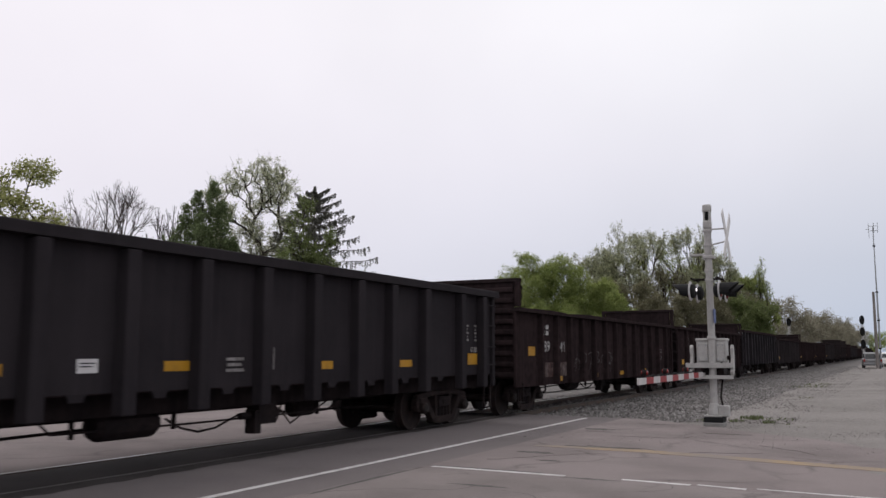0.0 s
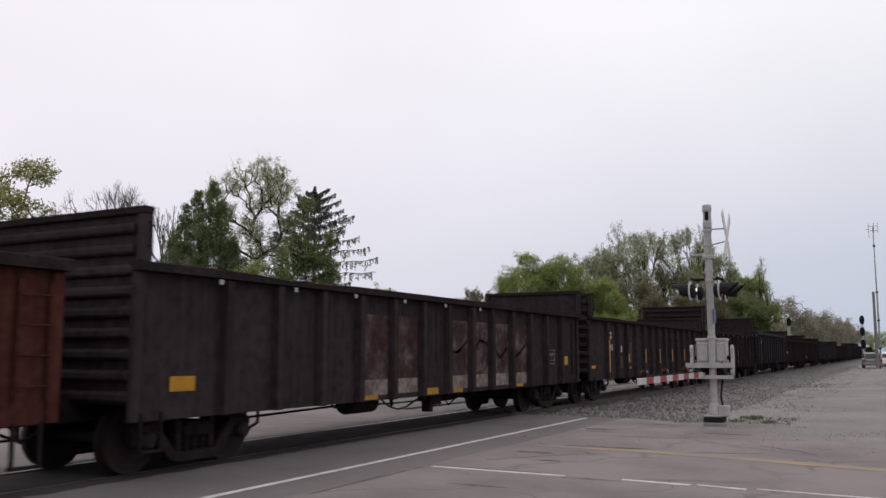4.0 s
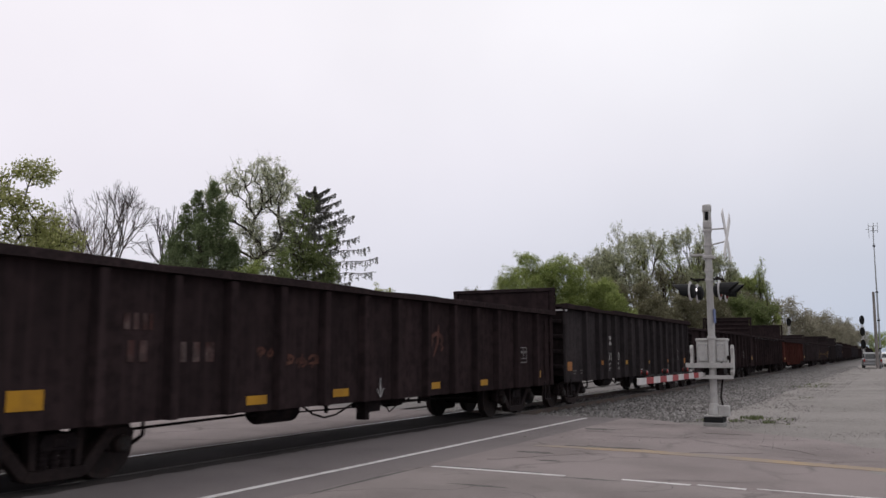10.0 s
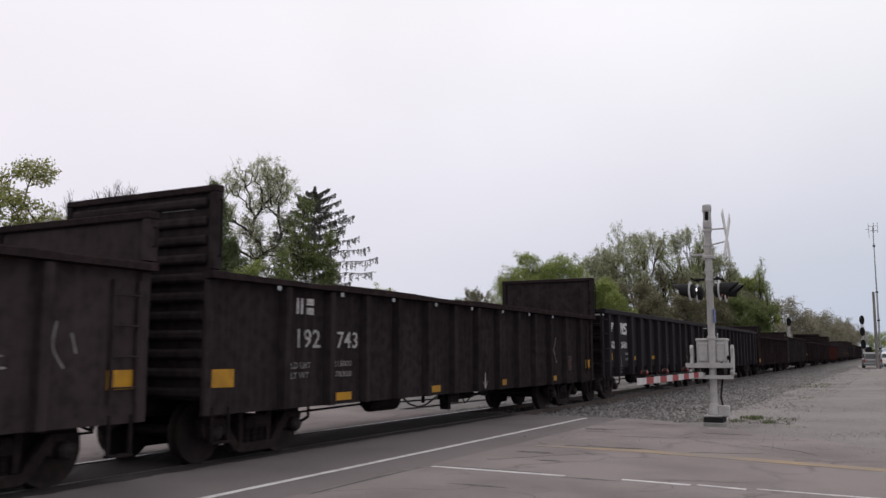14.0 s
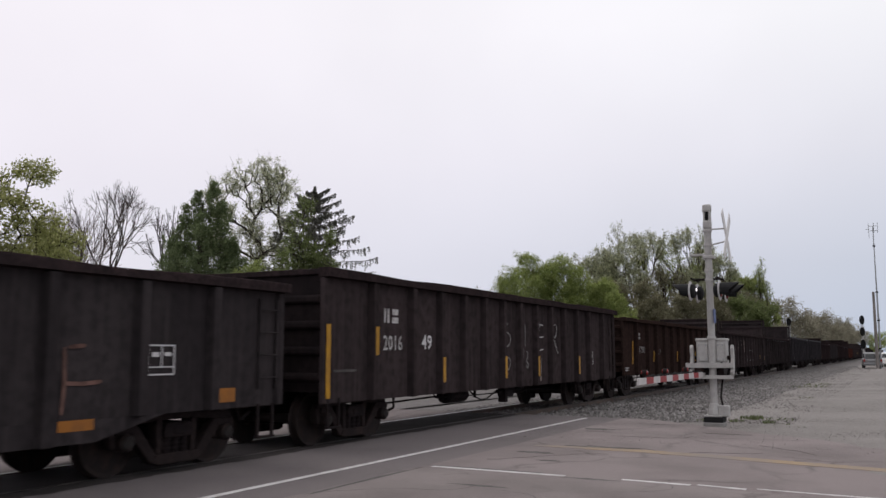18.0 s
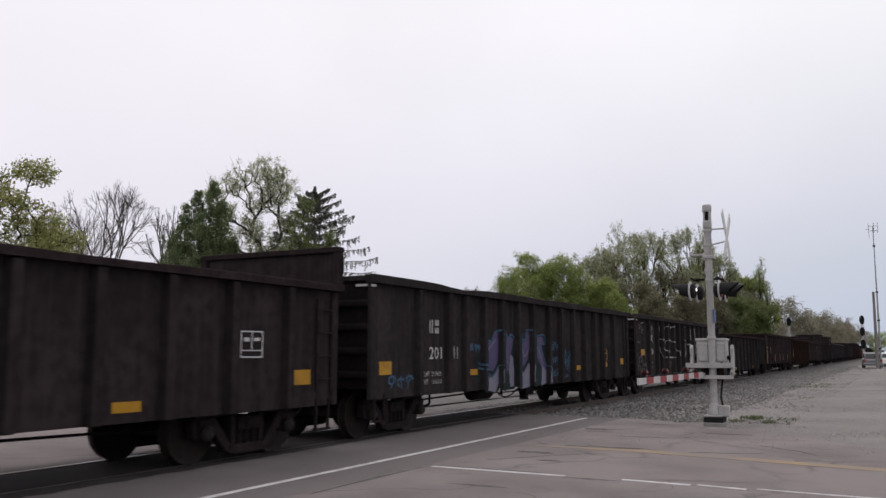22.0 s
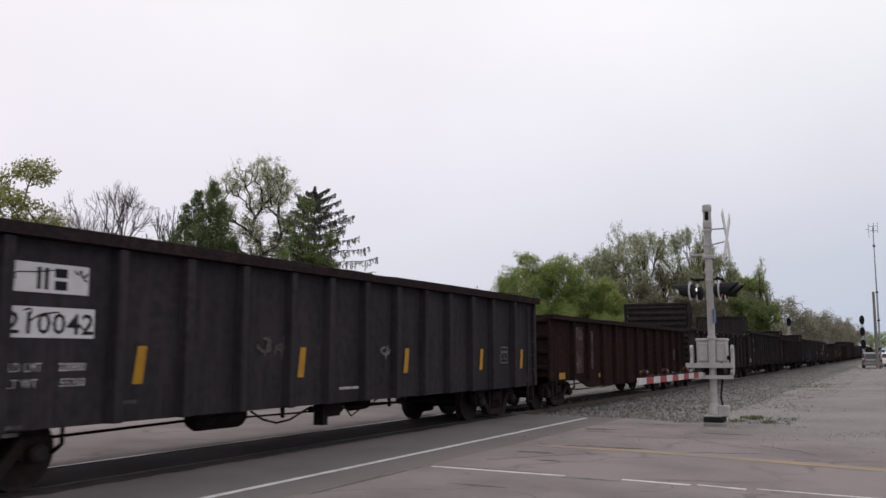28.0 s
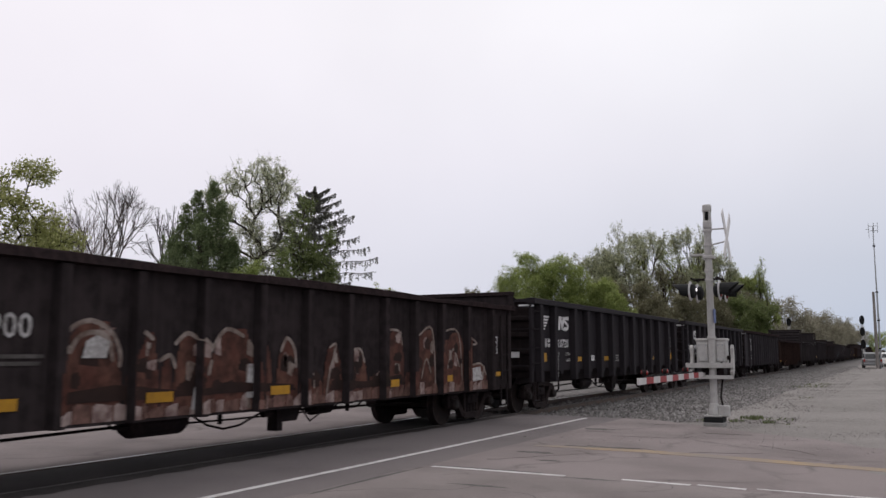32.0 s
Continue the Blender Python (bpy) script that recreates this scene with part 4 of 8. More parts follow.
def broadleaf(x, y, height, width, leaf, label, seed, points=150, per=22, size=0.11, spread=0.42, bark=None, thick=1.0, blobs=None, fork=None, fringe=0, crooked=0.03, reach=0.22, low=0.30, lean=(0.0, 0.0), sag=0.0):
    r = np.random.default_rng(seed)
    if blobs is None:
        # one core and several lobes of unlike size round it
        mid, half = height * (1 + low) / 2, height * (1 - low) / 2
        blobs = [(0, 0, mid, width * 0.34, width * 0.34, half * 0.8)]
        for k in range(6):
            a = 6.28 * (k + r.uniform(0, 0.8)) / 6
            q = width * r.uniform(0.2, 0.32)
            s = width * r.uniform(0.16, 0.24)
            blobs.append((q * math.cos(a), q * math.sin(a), mid + half * r.uniform(-0.75, 0.62), s, s, s * r.uniform(0.8, 1.15)))
        blobs.append((r.normal(0, 0.08 * width), r.normal(0, 0.08 * width), height - width * 0.2, width * 0.2, width * 0.2, width * 0.2))
    pts = crown_points(r, blobs, points)
    pts[:, 2] = np.maximum(pts[:, 2], 0.4)
    hubs = np.array([b[:3] for b in blobs])
    pos, par, load, ends = skeleton(r, hubs, pts, fork or height * max(0.12, low * 0.8), crooked, reach, lean, sag)
    rad = 0.0072 * thick * height / 10 * np.maximum(load, 1) ** 0.46 + 0.005
    segs = [(pos[par[i]], pos[i], min(rad[par[i]], rad[i] * 1.35), rad[i]) for i in range(1, len(pos))]
    fine, sprigs = [], []
    for e in ends:
        for _ in range(fringe):
            d = pos[e] - pos[par[e]]
            d = d / max(np.linalg.norm(d), 1e-6) + r.normal(0, 0.55, 3) + np.array([0, 0, 0.35])
            q = pos[e] + d / np.linalg.norm(d) * r.uniform(0.25, 0.75)
            fine.append((pos[e], q, 0.008 * thick + 0.002, 0.004))
            sprigs += [pos[e] + (q - pos[e]) * k for k in (0.4, 0.8)]
            d2 = d + r.normal(0, 0.5, 3)
            fine.append((q, q + d2 / np.linalg.norm(d2) * r.uniform(0.15, 0.45), 0.005, 0.003))
    t = tagged(new("tree"), label, "tree")
    t.matrix_basis = at(x, y, -0.34, 0, 0, 28)
    limit = 0.16 * rad.max()
    bark = bark or BARK
    v, f = tube_mesh([s for s in segs if s[2] >= limit], 6)
    part("trunk", mesh_from("trunk", v, f, bark), bark, t)
    fine += [s for s in segs if s[2] < limit]
    if fine:
        v, f = tube_mesh(fine, 3)
        tagged(part("branchwork", mesh_from("branchwork", v, f, bark), bark, t), kind="stuff")
    if leaf is not None:
        tagged(part("crown", leaf_mesh("crown", np.concatenate([pos[np.union1d(ends, np.where(load <= 8)[0])], np.array(sprigs[::5]).reshape(-1, 3)]), spread, size, per, leaf, r), leaf, t), kind="stuff")
    return t


def forked(x, y, height, width, label, seed, bark, thick=1.0, stems=3, depth=6, open_up=0.42, trunk=0.25, leaf=None, per=10, size=0.045, spread=0.16, lean=(0.0, 0.0)):
    """A tree that forks again and again: limbs rise and part, and bear short side twigs."""
    r = np.random.default_rng(seed)
    segs, tips = [], []

    def turned(d, angle, az):
        u = np.cross(d, (0.3, 0.9, 0.1))
        u /= np.linalg.norm(u)
        v = np.cross(d, u)
        return d * math.cos(angle) + (u * math.cos(az) + v * math.sin(az)) * math.sin(angle)

    def grow(p, d, ln, rad, left):
        n = 4
        for i in range(n):
            d = d + r.normal(0, 0.10, 3) + np.array([0, 0, 0.02])
            d /= np.linalg.norm(d)
            q = p + d * ln / n
            segs.append((p, q, rad * (1 - 0.20 * i / n), rad * (1 - 0.20 * (i + 1) / n)))
            if left <= 2:
                tips.append(q)
            if 1 <= left <= depth - 1 and r.random() < 0.24:
                grow(q, turned(d, r.uniform(0.5, 0.95), r.uniform(0, 6.28)), ln * r.uniform(0.45, 0.7), rad * 0.45, max(0, left - 3))
            p = q
        if left <= 0:
            return
        az = r.uniform(0, 6.28)
        many = 3 if r.random() < 0.25 else 2
        for j in range(many):
            grow(p, turned(d, r.uniform(0.45, 1.15) * open_up * (0.7 if j == 0 else 1.1), az + 6.28 * j / many), ln * r.uniform(0.70, 0.86), rad * (0.76 if j == 0 else 0.62), left - 1)

    base = np.zeros(3)
    for k in range(stems):
        grow(base, turned(np.array([0.0, 0.0, 1.0]), 0.35 * open_up / 0.42 * (1 if stems > 1 else 0), 6.28 * k / stems + 0.4), 2.6, 0.13, depth)
    pts = np.array([q for _, q, _, _ in segs])
    k = np.array([width / 2 / np.percentile(np.abs(pts[:, 0]), 98.5)] * 2 + [height * (1 - trunk) / pts[:, 2].max()])
    foot = np.array([lean[0], lean[1], height * trunk])
    segs = [(a * k + foot, b * k + foot, c * thick + 0.003, e * thick + 0.002) for a, b, c, e in segs]
    segs.append((np.zeros(3), foot, 0.20 * thick, 0.17 * thick))
    t = tagged(new("tree"), label, "tree")
    t.matrix_basis = at(x, y, -0.34, 0, 0, 28)
    limit = 0.035 * thick
    for nm, some, sides in (("trunk", [q for q in segs if q[2] >= limit], 6), ("branchwork", [q for q in segs if q[2] < limit], 3)):
        v, f = tube_mesh(some, sides)
        tagged(part(nm, mesh_from(nm, v, f, bark), bark, t), kind="stuff" if nm == "branchwork" else "")
    if leaf is not None:
        tagged(part("crown", leaf_mesh("crown", np.array(tips) * k + foot, spread, size, per, leaf, r, -0.6, 1.4), leaf, t), kind="stuff")
    return t


def spruce(x, y, height, width, label, seed):
    """Tiers of drooping boughs with upturned tips and hanging sprays."""
    r = np.random.default_rng(seed)
    segs = [(np.array([0, 0, height * i / 12]), np.array([0, 0, height * (i + 1) / 12]), 0.2 * (1 - i / 12.5), 0.2 * (1 - (i + 1) / 12.5)) for i in range(12)]
    cen = []
    z = height * 0.08
    while z < height * 0.985:
        k = 1 - z / height
        a0 = r.uniform(0, 6.28)
        many = int(r.integers(5, 7))
        rise = 0.72 - 1.1 * min(k, 0.62)
        for j in range(many):
            a = a0 + 6.28 * (j + r.uniform(-0.25, 0.25)) / many
            ln = width * 0.5 * min(1.0, 1.75 * k ** 0.6) * r.uniform(0.5, 1.08) + 0.12
            p = np.array([0, 0, z])
            n = 8
            for i in range(n):
                f = i / n
                d = np.array([math.cos(a), math.sin(a), rise - 0.40 * f if f < 0.62 else rise - 0.25 + 1.1 * (f - 0.62)]) + r.normal(0, 0.05, 3)
                q = p + d / np.linalg.norm(d) * ln / n
                segs.append((p, q, 0.032 * k + 0.008, 0.026 * k + 0.006))
                if i > 0:
                    side = np.array([-math.sin(a), math.cos(a), 0])
                    for _ in range(9):
                        s = r.normal(0, 0.5) * ln * 0.24 * (1.15 - f)
                        root = p + (q - p) * r.uniform(0, 1) + side * s + np.array([0, 0, -0.25 * abs(s)])
                        hang = r.uniform(0.04, 0.62) ** 1.3 * (0.5 + 0.9 * min(k, 0.6))
                        for h in np.arange(0, hang, 0.085):
                            cen.append(root + np.array([r.normal(0, 0.02), r.normal(0, 0.02), -h]))
                p = q
        z += r.uniform(0.5, 0.72) * (0.7 + 0.5 * k)
    for h in np.arange(0, 0.9, 0.06):
        cen.append(np.array([0, 0, height - h]))
    t = tagged(new("tree"), label, "tree")
    t.matrix_basis = at(x, y, -0.34)
    v, f = tube_mesh(segs, 4)
    part("trunk", mesh_from("trunk", v, f, BARK), BARK, t)
    tagged(part("crown", leaf_mesh("crown", cen, 0.06, 0.05, 4, NEEDLE_DARK, r, 0.0, 1.1), NEEDLE_DARK, t), kind="stuff")
    return t


def cedar(x, y, height, width, label, seed, leaf=None):
    """Several upright plumes of fine sprays on one trunk."""
    r = np.random.default_rng(seed)
    segs = [(np.array([0, 0, 0.0]), np.array([0, 0, height * 0.9]), 0.16, 0.03)]
    cen = []
    plumes = [(0.45, 0.0, height, 0.34), (-0.30, 0.2, height * 0.955, 0.32), (-0.85, 0.0, height * 0.9, 0.36), (0.95, -0.2, height * 0.9, 0.34), (-1.45, 0.3, height * 0.74, 0.36), (1.45, 0.1, height * 0.72, 0.36), (0.2, -1.2, height * 0.82, 0.4), (0.0, 1.2, height * 0.8, 0.4), (-0.8, -0.9, height * 0.70, 0.4), (0.9, 1.0, height * 0.66, 0.4)]
    for px, py, top, wide in plumes:
        px, py = px * width / 4.2, py * width / 4.2
        segs.append((np.array([px * 0.3, py * 0.3, top * 0.3]), np.array([px, py, top * 0.97]), 0.06, 0.012))
        for i in range(100):
            z = top * (0.12 + 0.88 * r.uniform(0, 1) ** 0.85)
            k = 1 - z / top
            rad = width * wide * min(1.0, (k * 2.4) ** 0.7) * r.uniform(0.3, 1.2)
            a = r.uniform(0, 6.28)
            tip = np.array([px + rad * math.cos(a), py + rad * math.sin(a), z])
            root = np.array([px * min(1, z / top + 0.2), py * min(1, z / top + 0.2), max(0.1, z - rad * 0.55)])
            segs.append((root, tip, 0.014, 0.005))
            for f in (0.5, 0.68, 0.82, 0.93, 1.02):
                cen.append(root + (tip - root) * f + r.normal(0, 0.05, 3))
    t = tagged(new("tree"), label, "tree")
    t.matrix_basis = at(x, y, -0.34, 0, 0, 28)
    v, f = tube_mesh(segs, 4)
    part("trunk", mesh_from("trunk", v, f, BARK), BARK, t)
    tagged(part("crown", leaf_mesh("crown", cen, 0.26, 0.042, 22, leaf or NEEDLE_GREEN, r, -0.5, 1.5), leaf or NEEDLE_GREEN, t), kind="stuff")
    return t


# the group behind the crossing
broadleaf(-39.3, 27.6, 12.2, 7.0, LEAF_YELLOW, "young yellow-green leafed tree behind the crossing", 101, 560, 27, 0.085, 0.42, thick=0.8, fork=5.0, lean=(-0.6, 0.3),
          blobs=[(-1.6, 0, 9.6, 1.8, 1.6, 1.9), (0.6, 0.2, 11.3, 1.2, 1.1, 0.65), (0.5, -0.3, 9.5, 1.0, 1.1, 0.5), (1.4, 0.4, 11.1, 0.55, 0.6, 0.5), (0.9, 0.3, 8.6, 1.5, 1.4, 0.8), (2.3, 0.3, 7.6, 1.3, 1.2, 0.7), (-1.2, 0, 7.0, 2.2, 1.8, 1.2), (1.6, 0, 6.6, 1.9, 1.6, 1.0)])
broadleaf(-40.2, 29.7, 9.0, 4.6, LEAF_YELLOW, "young yellow-green leafed tree behind the crossing", 102, 400, 34, 0.085, 0.45, thick=0.7)
broadleaf(-42.6, 26.0, 11.6, 6.0, LEAF_YELLOW, "young yellow-green leafed tree behind the crossing", 99, 330, 22, 0.09, 0.42)
forked(-44.0, 34.0, 10.6, 5.0, "bare brownish tree with fine twigs", 103, BARK_PALE, 0.5, 4, 6, 0.50, 0.30)
forked(-45.8, 38.8, 13.7, 5.9, "bare grey-brown tree with a round crown of fine twigs", 104, BARK, 0.62, 3, 6, 0.50, 0.40)
forked(-51.6, 41.1, 12.9, 5.4, "bare pale tree with fine twigs", 105, BARK_PALE, 0.5, 4, 6, 0.50, 0.35)
broadleaf(-50.0, 37.0, 11.0, 6.0, LEAF_DULL, "budding brownish tree behind the crossing", 123, 330, 9, 0.055, 0.4, BARK_PALE, thick=0.45, fringe=2)
broadleaf(-52.0, 44.5, 8.7, 6.5, LEAF_DULL, "budding brownish tree behind the crossing", 124, 264, 9, 0.055, 0.4, BARK_PALE, thick=0.45, fringe=2)
forked(-44.6, 43.1, 12.3, 3.4, "slim bare tree with fine twigs", 106, BARK, 0.6, 3, 5, 0.48, 0.45)
cedar(-31.95, 33.15, 10.85, 4.5, "dense dark green cedar tree", 107)
broadleaf(-34.64, 40.56, 14.1, 6.0, LEAF_PALE, "tall open tree with pale spring leaves", 108, 600, 24, 0.058, 0.24, thick=0.9, fork=7.6, fringe=1, reach=0.36, crooked=0.05, lean=(0.4, 0),
          blobs=[(0.5, 0, 12.9, 1.4, 1.3, 1.2), (1.4, 0.2, 12.1, 1.1, 1.2, 1.1), (-1.3, 0, 12.5, 0.9, 1.0, 0.95), (-2.6, 0.2, 11.7, 0.95, 0.9, 0.95), (-1.9, -0.3, 10.6, 0.9, 1.0, 0.8), (1.9, -0.2, 10.0, 0.9, 1.0, 0.6), (-2.3, 0.2, 8.8, 1.1, 0.9, 1.1), (-0.4, 0.3, 9.4, 1.2, 1.0, 0.9), (0.3, 0.5, 11.2, 1.2, 1.3, 0.8), (1.3, 0.3, 8.6, 1.1, 1.2, 0.8)])
broadleaf(-35.0, 40.9, 10.6, 4.2, LEAF_SPRING, "open tree with pale spring leaves", 109, 286, 14, 0.06, 0.36, thick=0.6, fringe=1)
spruce(-29.87, 40.18, 11.55, 7.4, "drooping dark green spruce tree", 110)
broadleaf(-27.5, 34.3, 7.3, 2.4, LEAF_MID_SHADED, "bushy fresh green young tree", 111, 242, 40, 0.06, 0.32, thick=0.6)
broadleaf(-28.6, 33.2, 6.6, 2.4, LEAF_GREEN, "bushy fresh green young tree", 112, 220, 40, 0.06, 0.32, thick=0.6)
broadleaf(-29.4, 38.0, 10.9, 3.6, LEAF_MID_SHADED, "open mid-green young tree", 113, 380, 26, 0.06, 0.32, thick=0.6)
broadleaf(-27.9, 38.4, 8.8, 2.4, LEAF_MID_SHADED, "bushy fresh green young tree", 114, 220, 34, 0.06, 0.32, thick=0.6)
# twiggy growth that fills the row between the tall trees
for i, (x, y, h) in enumerate(((-24.0, 103.0, 12.6), (-21.4, 105.5, 12.0), (-19.0, 108.0, 11.4), (-27.0, 101.0, 12.4), (-16.6, 111.0, 10.4), (-30.5, 103.0, 12.0), (-23.0, 112.0, 14.4))):
    forked(x, y, h, 5.5, "twiggy budding tree in the row by the line", 260 + i, BARK, 0.7, 4, 5, 0.50, 0.25, LEAF_DULL if i % 2 == 0 else LEAF_SPRING, 2, 0.085, 0.4)
# low growth far behind
for i, (x, y, h, w, leaf) in enumerate(((-62.7, 102.3, 11.5, 9, LEAF_YELLOW), (-69.6, 121.5, 11.2, 10, LEAF_DULL), (-58.5, 116.1, 10.3, 4, NEEDLE_GREEN), (-52.5, 108.4, 11.0, 7, LEAF_DULL), (-75, 112, 10.0, 10, LEAF_DULL))):
    broadleaf(x, y, h, w, leaf, "distant tree beyond the field", 130 + i, 264, 26, 0.13, 0.5, BARK_PALE, thick=0.5, fringe=1)
# the green clump and the tall row along the line
for i, (x, y, h, w, k) in enumerate(((-38.4, 87.1, 11.2, 5.5, 14), (-35.6, 84.4, 11.6, 6.5, 32), (-33.2, 82.6, 12.4, 6.5, 44), (-30.9, 84.0, 12.2, 6.5, 44), (-28.6, 85.6, 11.2, 6.5, 44), (-26.2, 86.5, 9.6, 6, 44))):
    broadleaf(x, y, h, w, LEAF_GREEN if i else LEAF_SPRING, "fresh green tree in the hedgerow", 140 + i, 374, 1.7 * k, 0.076, 0.5, thick=0.55, low=0.16, fringe=1)
for i, (x, y, h, w) in enumerate(((-36.0, 82.5, 6.6, 6), (-32.0, 80.0, 7.2, 6), (-29.0, 81.5, 7.2, 6), (-26.2, 83.0, 6.4, 6), (-40.5, 90, 6.6, 5))):
    broadleaf(x, y, h, w, LEAF_GREEN, "low fresh green tree in the hedgerow", 230 + i, 242, 70, 0.078, 0.5, BARK_PALE, thick=0.5, low=0.10)
for i, (x, y, h, w, leaf, k) in enumerate(((-34.9, 106.4, 15.4, 6.5, LEAF_SPRING, 8), (-31.6, 107.5, 16.0, 6.5, LEAF_SPRING, 6), (-27.9, 104.4, 18.2, 6.5, LEAF_SPRING, 6), (-25.6, 109.0, 15.6, 6.5, LEAF_GREEN, 10),
                                        (-22.6, 109.7, 18.2, 6.5, LEAF_SPRING, 8), (-20.2, 113.2, 15.6, 6, LEAF_SPRING, 8), (-17.5, 116.7, 12.8, 5.5, LEAF_GREEN, 12), (-14.9, 117.1, 14.4, 4.4, LEAF_GREEN, 15))):
    forked(x, y, h, w * (1.2 if i < 7 else 0.8), "tall tree with thin spring leaves in the row by the line", 150 + i, BARK, 0.7, 3, 6 if i < 7 else 5, 0.50, 0.34 if i < 7 else 0.15, leaf, 2, 0.085, 0.42)
for i, (x, y, h, w, leaf) in enumerate(((-16.3, 103.7, 8.8, 6, LEAF_MID_SHADED), (-20.3, 97.9, 9.2, 6, LEAF_DULL), (-25.1, 96.8, 10.4, 6, LEAF_DULL), (-18.3, 101, 8.8, 6, LEAF_DULL), (-14.6, 108, 8.2, 6, LEAF_MID_SHADED), (-22.5, 95, 8.4, 6, LEAF_DULL), (-29.5, 99, 10.5, 6, LEAF_DULL))):
    broadleaf(x, y, h, w, leaf, "budding undergrowth tree in the row by the line", 170 + i, 308, 44, 0.095, 0.5, BARK_PALE, thick=0.6, low=0.14, fringe=2)
for i, (x, y, h, w, leaf) in enumerate(((-16.6, 169.2, 12.2, 10, LEAF_HAZED), (-20.0, 160, 12.4, 10, LEAF_HAZED), (-15.6, 199.4, 11.4, 10, LEAF_HAZED), (-15.4, 230, 11.2, 11, LEAF_HAZED), (-15.0, 259.6, 12.0, 12, LEAF_HAZED),
                                        (-14.4, 300, 11.8, 12, LEAF_HAZED), (-14.4, 340, 13.0, 14, LEAF_HAZED), (-5.5, 400, 11.6, 16, LEAF_GREEN), (4.5, 410, 12.0, 16, LEAF_GREEN), (-14.5, 395, 12.0, 15, LEAF_HAZED))):
    broadleaf(x, y, h, w, leaf, "distant budding tree along the railway", 190 + i, 286, 20, 0.16, 0.9, BARK_PALE, thick=0.6, low=0.12, fringe=1)


# ---- the train ----
# Each wagon stands in its own space: y runs forward from its rear coupling, the rail heads lie at z = 0, and the side that the road sees is +x.
SIDE, SKIN = 1.56, 1.42


class Style:
    def __init__(self, name, top, sill, ribs, belly=None, post_foot=None, chord=0.13, rib=0.145, wide=0.09, nose=0.60):
        self.name, self.top, self.sill, self.ribs, self.belly = name, top, sill, ribs, belly
        self.post_foot, self.chord, self.rib, self.wide, self.nose = post_foot, chord, rib, wide, nose

    def spaced(self, name, ribs):
        """The same kind of wagon with its stakes at other places."""
        return Style(name, self.top, self.sill, ribs, self.belly, self.post_foot, self.chord, self.rib, self.wide, self.nose)


STYLES = {
    "post": Style("post", 3.06, 1.12, [2.14, 3.8, 5.03, 6.33, 7.62, 8.92, 10.2, 11.5, 12.65, 13.95, 15.58], None, 0.84, 0.15, 0.17, 0.135, 0.84),
    "high": Style("high", 3.05, 0.76, [2.3, 3.6, 4.42, 5.38, 6.4, 7.4, 8.4, 9.58, 10.55, 11.6, 12.62, 13.62, 14.48, 15.7], None, None, 0.16),
    "low": Style("low", 2.77, 0.74, [2.25, 3.45, 4.55, 5.68, 6.86, 8.05, 9.22, 10.4, 11.6, 12.72, 13.88, 15.1, 16.4], None, None, 0.12),
    "belly": Style("belly", 2.68, 0.82, [2.4, 3.8, 5.27, 6.68, 8.06, 9.43, 10.84, 12.2, 13.55, 14.9, 16.2], 0.55, None, 0.14),
    "coarse": Style("coarse", 2.82, 0.74, [2.3, 3.93, 5.28, 6.65, 8.06, 9.4, 10.7, 12.05, 13.45, 14.8, 16.2], None, None, 0.14),
    "coarse_belly": Style("coarse_belly", 2.87, 0.82, [2.2, 3.85, 5.2, 6.55, 7.95, 9.3, 10.65, 11.95, 13.3, 14.6, 16.0], 0.52, None, 0.14),
}
STYLES["high_even"] = STYLES["high"].spaced("high_even", [2.19, 3.75, 4.9, 6.01, 7.16, 8.2, 9.3, 10.4, 11.5, 12.58, 13.68, 14.8, 16.1])
STYLES["low_late"] = STYLES["low"].spaced("low_late", [2.36, 3.55, 4.68, 5.85, 7.0, 8.1, 9.2, 10.3, 11.36, 12.5, 13.68, 14.85, 16.04])
STYLES["high_early"] = STYLES["high"].spaced("high_early", [2.05, 3.5, 4.7, 5.8, 6.88, 7.93, 8.98, 10.1, 11.22, 12.27, 13.40, 14.51, 15.92])
STYLES["low_even"] = STYLES["low"].spaced("low_even", [2.2, 3.35, 4.5, 5.65, 6.8, 7.95, 9.07, 10.22, 11.3, 12.5, 13.7, 14.87, 16.04])
STYLES["low_set_back"] = STYLES["low"].spaced("low_set_back", STYLES["low"].ribs)
STYLES["low_set_back"].nose = 0.92
MESHES = {}


def shared(key, mat, fn, bevel=0.0):
    if key not in MESHES:
        MESHES[key] = made(key.split("|")[0], mat, fn, bevel)
    return MESHES[key]


